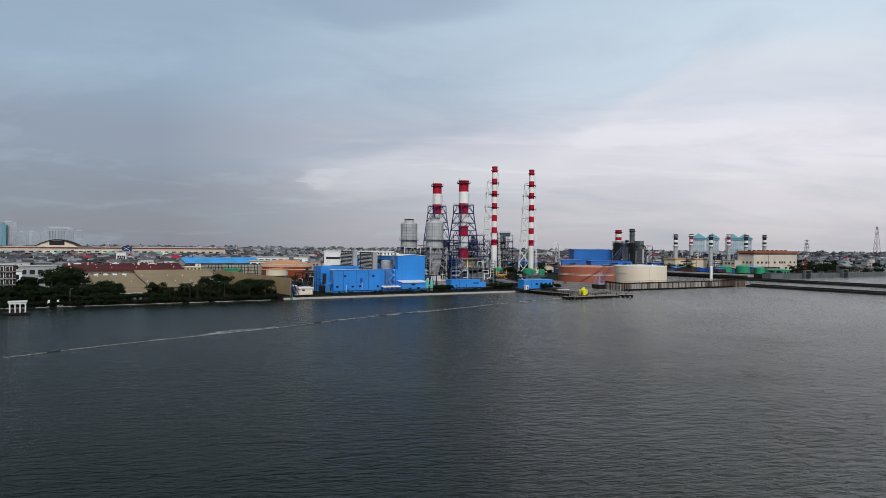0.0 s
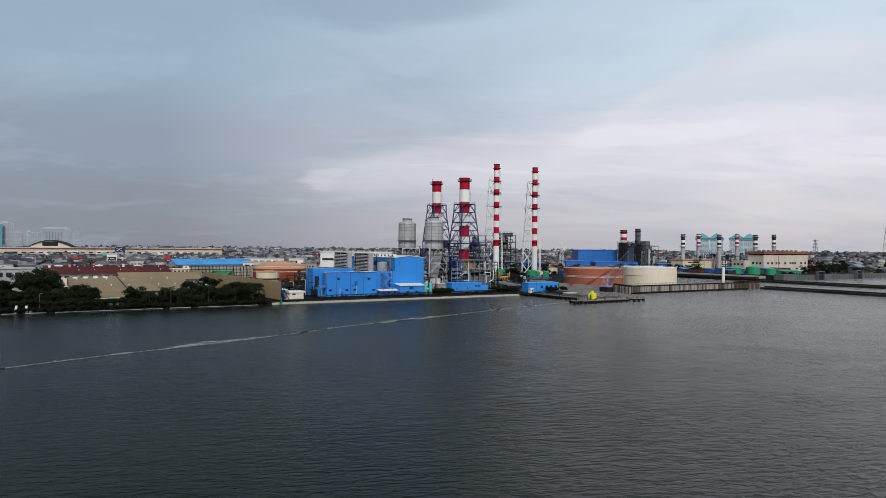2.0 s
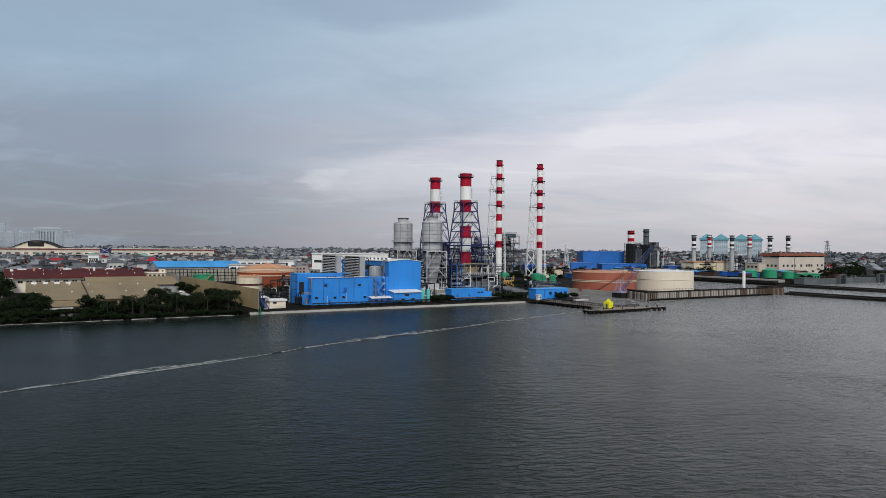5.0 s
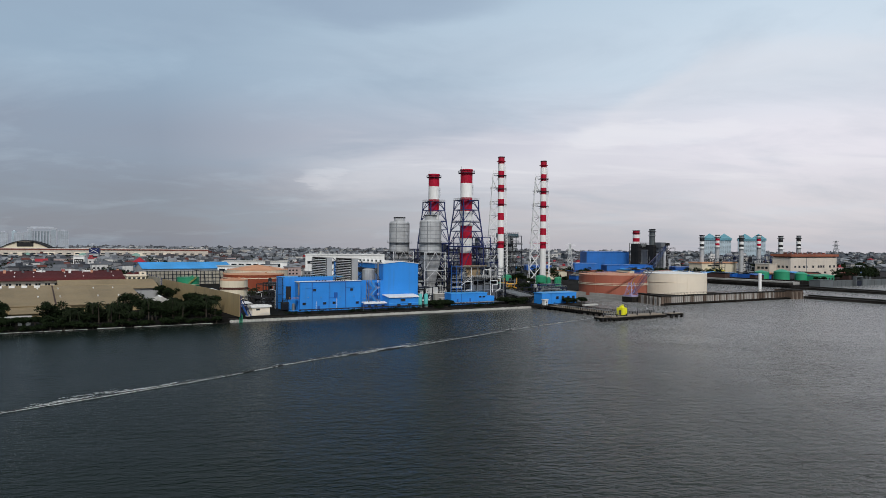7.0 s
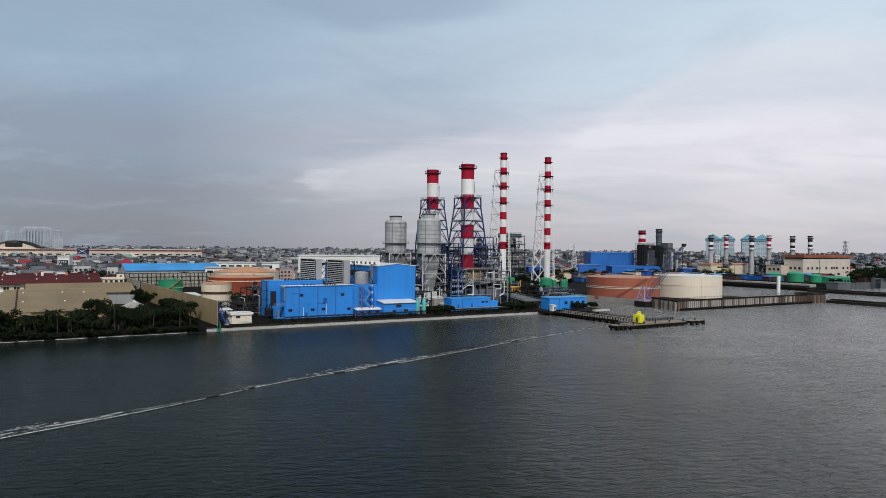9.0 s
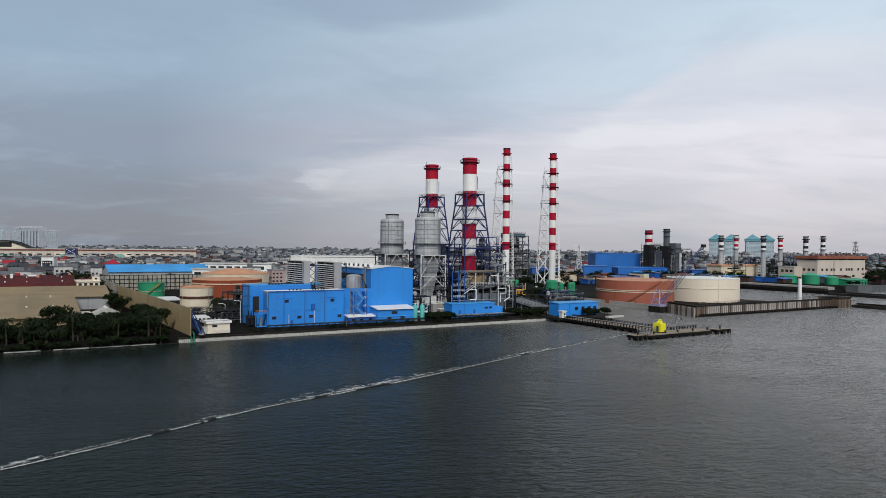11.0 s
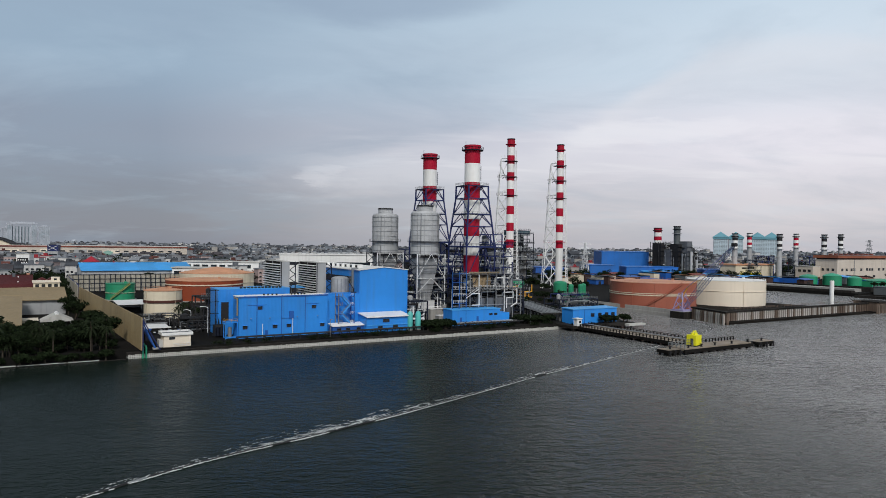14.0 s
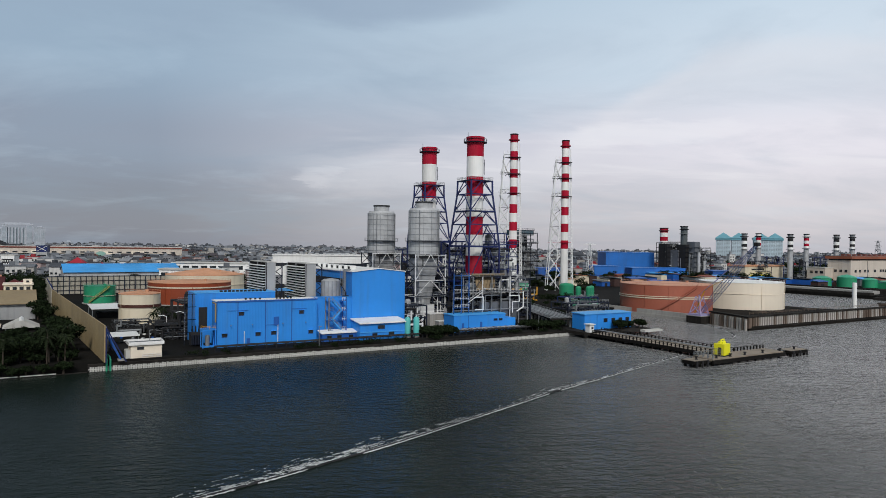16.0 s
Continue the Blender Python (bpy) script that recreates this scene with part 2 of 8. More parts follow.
GREY_ROOF = surface("grey_roof", (0.125, 0.135, 0.152), 0.8, var=0.3)
TEAL_ROOF = surface("teal_tower_roof", (0.13, 0.32, 0.39), 0.5, var=0.1)
# far tower walls paled: distance haze put into the colour
PALE_TOWER = surface("hazed_pale_tower", (0.47, 0.57, 0.63), 0.7, var=0.1)
HAZE_TOWER = surface("hazed_grey_tower", (0.44, 0.47, 0.52), 0.75, var=0.1)
BROWN_WALL = surface("brown_brick", (0.050, 0.024, 0.020), 0.85, var=0.25)
LILAC = surface("lilac_steel", (0.33, 0.30, 0.52), 0.5, var=0.2)
BOOM_BLUE = surface("slate_blue_steel", (0.10, 0.15, 0.31), 0.5, var=0.2)
# core glass of the far towers, lightened to carry the haze
GLASS_HAZED = surface("hazed_glass", (0.30, 0.36, 0.40), 0.4, var=0.15)
DUCT = surface("duct_sheet", (0.38, 0.39, 0.40), 0.55, metal=0.1, var=0.25, streak=0.4, dirt=(0.1, 0.09, 0.08), patch=0.3)
SEA_WALL = surface("sea_wall_concrete", (0.105, 0.118, 0.125), 0.85, var=0.2, streak=0.3)
FOAM = surface("float_line", (0.72, 0.73, 0.73), 0.8, var=0.3, grain=2.0)


def water_material():
    """Dark harbour water: calm in the lee of the bank, ruffled by a breeze on the open side; its uneven sky reflection
    is put into colour and gloss.
    """
    m = bpy.data.materials.new("harbour_water")
    m.use_nodes = True
    nt = m.node_tree
    N, L = nt.nodes.new, nt.links.new
    b = nt.nodes["Principled BSDF"]
    b.inputs["IOR"].default_value = 1.33
    tc, sep = N("ShaderNodeTexCoord"), N("ShaderNodeSeparateXYZ")
    L(tc.outputs["Object"], sep.inputs[0])

    def noise_at(scale, detail, sq=(1, 1, 1), turn=0.0, dist=0.0, rough=0.5):
        mp, nz = N("ShaderNodeMapping"), N("ShaderNodeTexNoise")
        mp.inputs["Scale"].default_value = sq
        mp.inputs["Rotation"].default_value = (0, 0, radians(turn))
        mp.vector_type = "TEXTURE"
        L(tc.outputs["Object"], mp.inputs[0])
        L(mp.outputs[0], nz.inputs["Vector"])
        for k, v in (("Scale", scale), ("Detail", detail), ("Distortion", dist), ("Roughness", rough)):
            nz.inputs[k].default_value = v
        return nz.outputs[0]

    def ranged(src, a, c, to0, to1):
        r = N("ShaderNodeMapRange")
        L(src, r.inputs[0])
        for i, v in enumerate((a, c, to0, to1)):
            r.inputs[i + 1].default_value = v
        return r.outputs[0]

    def madd(a, k, c):
        x = N("ShaderNodeMath")
        x.operation = "MULTIPLY_ADD"
        L(a, x.inputs[0])
        x.inputs[1].default_value = k
        if isinstance(c, (int, float)):
            x.inputs[2].default_value = c
        else:
            L(c, x.inputs[2])
        return x.outputs[0]

    # a breeze roughens the open water past the floating barrier, the lee of the bank stays smoother
    open_side = ranged(madd(noise_at(0.012, 4), 70, sep.outputs["X"]), 28, 128, 0.0, 1.0)
    gust = ranged(noise_at(0.022, 5, (1, 0.5, 1), -15, 0.6, 0.6), 0.36, 0.64, 0.0, 1.0)
    silt = N("ShaderNodeMix")
    silt.data_type = "RGBA"
    L(ranged(noise_at(0.02, 4), 0.35, 0.65, 0.0, 1.0), silt.inputs["Factor"])
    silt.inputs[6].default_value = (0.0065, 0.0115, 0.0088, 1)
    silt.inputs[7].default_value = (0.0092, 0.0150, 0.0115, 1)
    # paler base on the open side: brighter sky reflection put into the colour
    sheen_base = N("ShaderNodeMix")
    sheen_base.data_type = "RGBA"
    L(open_side, sheen_base.inputs["Factor"])
    L(silt.outputs[2], sheen_base.inputs[6])
    sheen_base.inputs[7].default_value = (0.045, 0.052, 0.047, 1)
    # paler still towards the terminal, in place of a brighter grazing reflection
    sheen_far, both = N("ShaderNodeMix"), N("ShaderNodeMath")
    sheen_far.data_type, both.operation = "RGBA", "MULTIPLY"
    L(open_side, both.inputs[0])
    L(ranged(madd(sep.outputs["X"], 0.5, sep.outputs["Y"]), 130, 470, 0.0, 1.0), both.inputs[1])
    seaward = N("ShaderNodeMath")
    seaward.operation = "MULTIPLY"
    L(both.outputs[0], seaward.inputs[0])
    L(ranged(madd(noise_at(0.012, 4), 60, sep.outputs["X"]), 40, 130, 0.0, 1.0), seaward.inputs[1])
    L(seaward.outputs[0], sheen_far.inputs["Factor"])
    L(sheen_base.outputs[2], sheen_far.inputs[6])
    sheen_far.inputs[7].default_value = (0.290, 0.290, 0.290, 1)
    L(sheen_far.outputs[2], b.inputs["Base Color"])
    # gloss cut on the sheltered side, standing in for its darker sky reflection
    L(ranged(open_side, 0, 1, 0.125, 0.50), b.inputs["Specular IOR Level"])
    L(ranged(open_side, 0, 1, 0.27, 0.17), b.inputs["Roughness"])
    prev = None
    for scale, sq, dist, s0, s1, turn in ((0.05, (1, 0.6, 1), 1.2, 0.22, 0.35, -10), (0.15, (1, 0.36, 1), 4.6, 0.10, 1.0, 14), (0.36, (1, 0.42, 1), 3.4, 0.17, 1.0, 9), (0.9, (1, 0.5, 1), 0.30, 0.4, 0.8, 18)):
        bp = N("ShaderNodeBump")
        bp.inputs["Distance"].default_value = dist
        lee = N("ShaderNodeMath")
        lee.operation = "MULTIPLY"
        L(ranged(open_side, 0, 1, s0, s1), lee.inputs[0])
        L(ranged(gust, 0, 1, 0.65, 1.0), lee.inputs[1])
        L(lee.outputs[0], bp.inputs["Strength"])
        L(noise_at(scale, 3, sq, turn, 0.5, 0.55), bp.inputs["Height"])
        if prev:
            L(prev, bp.inputs["Normal"])
        prev = bp.outputs[0]
    L(prev, b.inputs["Normal"])
    return m


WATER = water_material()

# ---- building helpers ----
QUAY = 31.0                                       # degrees by which the quay turns from the flight's cross line
PLANT = pose(-67.4, 427.0, 0, 0, 0, QUAY)        # u runs along the quay, v inland
GROUND = 2.5


def at(u, v, z=GROUND, rz=0):
    return PLANT @ pose(u, v, z, 0, 0, rz)


class Shape:
    """Vertices and faces that become one mesh."""

    def __init__(self):
        self.v, self.f = [], []

    def box(self, x0, x1, y0, y1, z0, z1):
        n = len(self.v)
        self.v += [(x, y, z) for z in (z0, z1) for x, y in ((x0, y0), (x1, y0), (x1, y1), (x0, y1))]
        self.f += [tuple(n + i for i in q) for q in ((3, 2, 1, 0), (4, 5, 6, 7), (0, 1, 5, 4), (1, 2, 6, 5), (2, 3, 7, 6), (3, 0, 4, 7))]
        return self

    def ring(self, profile, seg=32, cx=0, cy=0, close=True):
        """A body of revolution from (radius, height) pairs, bottom to top."""
        n = len(self.v)
        for r, z in profile:
            self.v += [(cx + r * math.cos(2 * math.pi * i / seg), cy + r * math.sin(2 * math.pi * i / seg), z) for i in range(seg)]
        for k in range(len(profile) - 1):
            for i in range(seg):
                j = (i + 1) % seg
                self.f.append((n + k * seg + i, n + k * seg + j, n + (k + 1) * seg + j, n + (k + 1) * seg + i))
        if close:
            self.f.append(tuple(n + i for i in reversed(range(seg))))
            self.f.append(tuple(n + (len(profile) - 1) * seg + i for i in range(seg)))
        return self

    def beam(self, p, q, w=0.3, h=None):
        """A square bar from p to q."""
        p, q = Vector(p), Vector(q)
        d = (q - p)
        if d.length < 1e-6:
            return self
        d.normalize()
        up = Vector((0, 0, 1)) if abs(d.z) < 0.95 else Vector((0, 1, 0))
        s = d.cross(up).normalized()
        t = s.cross(d).normalized()
        s, t = s * w / 2, t * (h or w) / 2
        n = len(self.v)
        for c in (p, q):
            self.v += [tuple(c + a) for a in (-s - t, s - t, s + t, -s + t)]
        self.f += [tuple(n + i for i in k) for k in ((3, 2, 1, 0), (4, 5, 6, 7), (0, 1, 5, 4), (1, 2, 6, 5), (2, 3, 7, 6), (3, 0, 4, 7))]
        return self

    def pipe(self, pts, r=0.3, seg=8):
        """A round pipe through the points."""
        pts = [Vector(p) for p in pts]
        for p, q in zip(pts, pts[1:]):
            d = (q - p).normalized()
            e = d * r * 0.6
            up = Vector((0, 0, 1)) if abs(d.z) < 0.95 else Vector((0, 1, 0))
            s = d.cross(up).normalized()
            t = s.cross(d)
            n = len(self.v)
            for c in (p - e, q + e):
                self.v += [tuple(c + r * (s * math.cos(2 * math.pi * i / seg) + t * math.sin(2 * math.pi * i / seg))) for i in range(seg)]
            self.f += [(n + i, n + (i + 1) % seg, n + seg + (i + 1) % seg, n + seg + i) for i in range(seg)]
            self.f += [tuple(n + i for i in reversed(range(seg))), tuple(n + seg + i for i in range(seg))]
        return self

    def prism(self, outline, z0, z1):
        """An upright prism over a counter-clockwise outline."""
        n, k = len(self.v), len(outline)
        self.v += [(x, y, z0) for x, y in outline] + [(x, y, z1) for x, y in outline]
        self.f += [tuple(n + i for i in reversed(range(k))), tuple(n + k + i for i in range(k))]
        self.f += [(n + i, n + (i + 1) % k, n + k + (i + 1) % k, n + k + i) for i in range(k)]
        return self

    def extrude_y(self, outline, y0, y1):
        """A body with an outline in x and z, drawn along y."""
        n, k = len(self.v), len(outline)
        self.v += [(x, y0, z) for x, z in outline] + [(x, y1, z) for x, z in outline]
        self.f += [tuple(n + i for i in range(k)), tuple(n + k + i for i in reversed(range(k)))]
        self.f += [(n + (i + 1) % k, n + i, n + k + i, n + k + (i + 1) % k) for i in range(k)]
        return self

    def extrude_x(self, outline, x0, x1):
        """A body with an outline in y and z, drawn along x."""
        n, k = len(self.v), len(outline)
        self.v += [(x0, y, z) for y, z in outline] + [(x1, y, z) for y, z in outline]
        self.f += [tuple(n + i for i in reversed(range(k))), tuple(n + k + i for i in range(k))]
        self.f += [(n + i, n + (i + 1) % k, n + k + (i + 1) % k, n + k + i) for i in range(k)]
        return self

    def quad(self, a, b, c, d):
        n = len(self.v)
        self.v += [tuple(a), tuple(b), tuple(c), tuple(d)]
        self.f.append((n, n + 1, n + 2, n + 3))
        return self

    def mesh(self, name, material, smooth=True):
        me = bpy.data.meshes.new(name)
        me.from_pydata(self.v, [], self.f)
        me.materials.append(material)
        if smooth:
            me.shade_smooth()
            me.set_sharp_from_angle(angle=radians(32))
        me.update()
        return me


def thing(name, m, label, category, group="", kind=""):
    ob = new(name)
    ob.empty_display_size = 0.5
    ob.matrix_basis = m
    return tagged(ob, label, category, group, kind)


def part(name, shape, material, parent, label="", m=None):
    """One mesh under a thing or a part. shape: a Shape, or a mesh that alike parts share."""
    ob = new(name, shape.mesh(name, material) if isinstance(shape, Shape) else shape)
    ob.parent = parent
    if m is not None:
        ob.matrix_basis = m
    return tagged(ob, label)


def setting(name, shape, material, m=None, label="", category=""):
    ob = new(name, shape.mesh(name, material))
    if m is not None:
        ob.matrix_basis = m
    return tagged(ob, label, category, "", "structure")


S = Shape

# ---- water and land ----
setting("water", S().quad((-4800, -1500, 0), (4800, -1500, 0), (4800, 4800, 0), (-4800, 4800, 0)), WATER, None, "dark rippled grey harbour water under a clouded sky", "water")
# shore outline in u, v: bank, inlet, bulkhead, channel, far quay
SHORE = [(-3000, -25), (-240, -14), (-196, -11.9), (-130, -11.8), (-60, -11.8), (-36, -10.2), (132, -10.2), (168, -12), (170, 24), (192, 52), (221, 52), (221, 62), (334, 62), (390, 120), (440, 152), (468, 150), (468, 42), (505, 47), (760, 47), (3800, 30), (3800, 4500), (-3000, 4500)]
setting("ground", S().prism(SHORE, -3, GROUND), LAND, PLANT, "flat built-up coastal land behind the quay", "ground")
setting("terminal_ground", S().prism([(221, -8), (212.9, -33.3), (355, -33.3), (355, -22), (342, 14), (334, 61.99), (221, 61.99)], -3, 1.0), EARTH, PLANT, "low dark ground of the tank terminal", "ground")

# ---- the quay in front of the plant ----
def quay_wall():
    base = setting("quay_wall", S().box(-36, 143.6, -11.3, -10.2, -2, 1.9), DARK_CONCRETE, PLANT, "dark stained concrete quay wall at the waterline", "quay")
    panel = S().box(0, 0.47, -0.35, 0, -0.5, 1.12).mesh("fence_panel", PALE_CONCRETE)
    cap = S().box(-36, 143.6, -11.78, -11.5, 0.55, 0.72)
    part("waling", cap, PALE_CONCRETE, base)
    n = int(179 / 0.62)
    for i in range(n):
        u = -35.6 + i * 0.62
        part("fence_panel", panel, None, base, m=pose(u, -11.36 + random.uniform(-0.06, 0.06), 0.05 + random.uniform(-0.12, 0.12), 0, 0, random.uniform(-2, 2)))
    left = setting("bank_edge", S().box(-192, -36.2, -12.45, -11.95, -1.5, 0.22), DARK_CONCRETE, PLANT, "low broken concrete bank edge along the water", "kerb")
    rnd = random.Random(3)
    u = -191.0
    while u < -44:
        n = rnd.uniform(3, 13)
        part("edge_slab", S().box(u, min(u + n, -37), -12.6, -12.05, 0.226, 0.44 + rnd.uniform(-0.06, 0.08)), PALE_CONCRETE, left, "pale worn edge slab")
        u += n + rnd.choice((0.3, 0.5, 1.2, 3.5))


quay_wall()


def rails(shape, pts, h=1.1, step=2.0, w=0.08):
    """A hand rail with posts through the points."""
    for p, q in zip(pts, pts[1:]):
        p, q = Vector(p), Vector(q)
        n = max(1, round((q - p).length / step))
        for i in range(n + 1):
            c = p.lerp(q, i / n)
            shape.beam(c, c + Vector((0, 0, h)), w)
        for k in (0.55, 1.0):
            shape.beam(p + Vector((0, 0, h * k)), q + Vector((0, 0, h * k)), w)
    return shape


def window_part(parent, x, z, w=1.5, h=1.0, y=0.0, hood=True):
    win = part("window", S().box(x - w / 2, x + w / 2, y - 0.06, y + 0.1, z, z + h), WINDOW, parent, "dark small window")
    f = S().box(x - w / 2 - 0.1, x + w / 2 + 0.1, y - 0.1, y - 0.004, z - 0.1, z - 0.004).box(x - w / 2 - 0.1, x - w / 2, y - 0.1, y - 0.004, z, z + h).box(x + w / 2, x + w / 2 + 0.1, y - 0.1, y - 0.004, z, z + h)
    part("window_frame", f, BLUE_DARK, win)
    if hood:
        part("hood", S().box(x - w / 2 - 0.2, x + w / 2 + 0.2, y - 0.6, y - 0.004, z + h + 0.03, z + h + 0.13), BLUE, win)


def leaf_clump(shape, c, r, n, rnd, size):
    """Small leaf faces scattered over an uneven lump."""
    for _ in range(n):
        d = Vector((rnd.gauss(0, 1), rnd.gauss(0, 1), rnd.gauss(0, 0.8))).normalized()
        p = Vector(c) + Vector((d.x * r, d.y * r, d.z * r * 0.75)) * rnd.uniform(0.55, 1.08)
        a = Vector((rnd.gauss(0, 1), rnd.gauss(0, 1), rnd.gauss(0, 0.6))).normalized()
        b = a.cross(d).normalized() if abs(a.dot(d)) < 0.98 else Vector((1, 0, 0))
        s = size * rnd.uniform(0.6, 1.4)
        shape.quad(p - a * s, p - b * s * 0.6, p + a * s, p + b * s * 0.6)


# ---- the blue buildings ----
def low_block():
    t = thing("switchgear_building", at(0, 0), "bright blue clad windowless plant block with flat roof", "building")
    part("wall", S().box(0, 32, 0, 7.2, 0, 14.0), BLUE, t)
    part("roof", S().box(-0.15, 32.15, -0.15, 7.35, 14.004, 14.25), WHITE, t, "pale flat roof with a low kerb")
    for x in (0.0, 6.1, 14.8, 23.4, 31.75):
        part("corner_trim", S().box(x, x + 0.25, -0.09, -0.004, 0.3, 13.9), BLUE_DARK if x in (6.1, 14.8, 23.4) else BLUE, t)
    for x, z in ((2.2, 3.1), (7.3, 9.6), (12.6, 3.0), (17.6, 3.1), (26.8, 9.4), (30.0, 2.8)):
        window_part(t, x, z, 1.5, 1.15)
    part("louvre", S().box(17.6, 19.2, -0.45, -0.004, 6.2, 8.8), BLUE_DARK, t, "dark blue wall vent")
    part("downpipe", S().pipe([(18.9, -0.3, 0.4), (18.9, -0.3, 7.2)], 0.11), WHITE, t)
    part("downpipe", S().pipe([(8.2, -0.25, 0.2), (8.2, -0.25, 4.6)], 0.10), WHITE, t)
    for a, b, z in ((3, 9.6, 11.2), (23.6, 28.6, 11.1), (14.8, 19, 6.3)):
        part("conduit", S().beam((a, -0.12, z), (b, -0.12, z), 0.1), BLUE_DARK, t)
    part("door", S().box(9.0, 10.1, -0.08, -0.004, 0.3, 2.4), BLUE_DARK, t)
    for x in (9.2, 10.6, 12.0, 13.4, 19.2, 20.3, 21.2, 22.6, 23.5):
        part("roof_vent", S().ring([(0.28, 14.25), (0.28, 14.6), (0.45, 14.65), (0.4, 14.9)], 10, x, 1.6 + 0.6 * math.sin(x * 5)), SOOT_SHADE, t, "small dark roof vent")
    part("roof_kerb", S().box(-0.15, 32.15, -0.15, 0.12, 14.254, 14.45), WHITE, t)
    part("coping", S().box(-0.17, 32.17, -0.19, -0.154, 13.8, 14.3), BLUE_DARK, t)
    for x in (4.0, 10.6, 20.4, 28.0):
        part("wall_lamp", S().beam((x, -0.1, 6.4), (x, -0.7, 6.7), 0.09).box(x - 0.2, x + 0.2, -0.95, -0.6, 6.6, 6.75), GREY_STEEL, t)
    # side stair and platform on the left end
    st = part("stair_platform", S().box(-4.2, -0.004, 0.5, 3.5, 5.4, 5.6), BLUE, t)
    part("base_slab", S().box(-4.2, -0.004, 0.5, 3.5, 0.2, 0.5), BLUE, t)
    for x in (-4.1, -0.3):
        for y in (0.6, 3.4):
            part("post", S().beam((x, y, 0), (x, y, 5.5), 0.25), BLUE, st)
    part("railing", rails(S(), [(-4.1, 3.4, 5.6), (-4.1, 0.6, 5.6), (-0.3, 0.6, 5.6)]), AMBER, st, "yellow hand rail")
    part("tank", S().ring([(0.7, 0.5), (0.7, 3.6), (0.3, 3.9)], 14, -2.4, 2.2), GREY_STEEL, st)
    part("gas_pipe", S().pipe([(-0.6, -0.3, 8), (-0.6, -0.3, 13.6), (-0.6, 3.5, 13.6)], 0.22), TAN, t, "tan vertical pipe")


def rear_block():
    t = thing("transformer_building", at(-4.2, 12), "blue clad block with flat roof behind the switchgear", "building")
    part("wall", S().box(0, 26, 0, 11, 0, 15.9), BLUE, t)
    part("roof", S().box(-0.1, 26.1, -0.1, 11.1, 15.904, 16.15), SKY_ROOF, t)
    part("opening", S().box(1.2, 3.8, -0.08, -0.004, 5.0, 11.5), SOOT_SHADE, t, "dark tall opening")
    v = S()
    for i in range(12):
        v.box(8 + i * 1.3, 8.8 + i * 1.3, 0.6, 1.4, 16.15, 16.7)
    part("roof_vent", v, SOOT_SHADE, t)
    fr = S()
    for x in (-3.5, -1.2):
        for z in (0, 4, 8, 12):
            fr.beam((x, -2, z), (x, -2, z + 3.9), 0.2)
            fr.beam((-3.5, -2, z + 3.9), (0, -2, z + 3.9), 0.18)
    part("steel_frame", fr, NAVY_STEEL, t)
    tr = thing("transformer_bay", at(-6.5, 6.0), "dark steel transformer bay beside the blue block", "transformer")
    part("tank", S().box(0, 3.4, 0, 3, 0.3, 4.2), SOOT_SHADE, tr)
    f = S()
    for i in range(7):
        f.box(0.1 + i * 0.48, 0.35 + i * 0.48, -0.8, -0.004, 0.6, 3.6)
    part("radiator", f, NAVY_STEEL, tr)
    b = S()
    for i in range(3):
        b.ring([(0.22, 4.2), (0.3, 4.8), (0.14, 6.2)], 10, 0.7 + i, 1.5)
    part("bushing", b, NAVY_STEEL, tr)


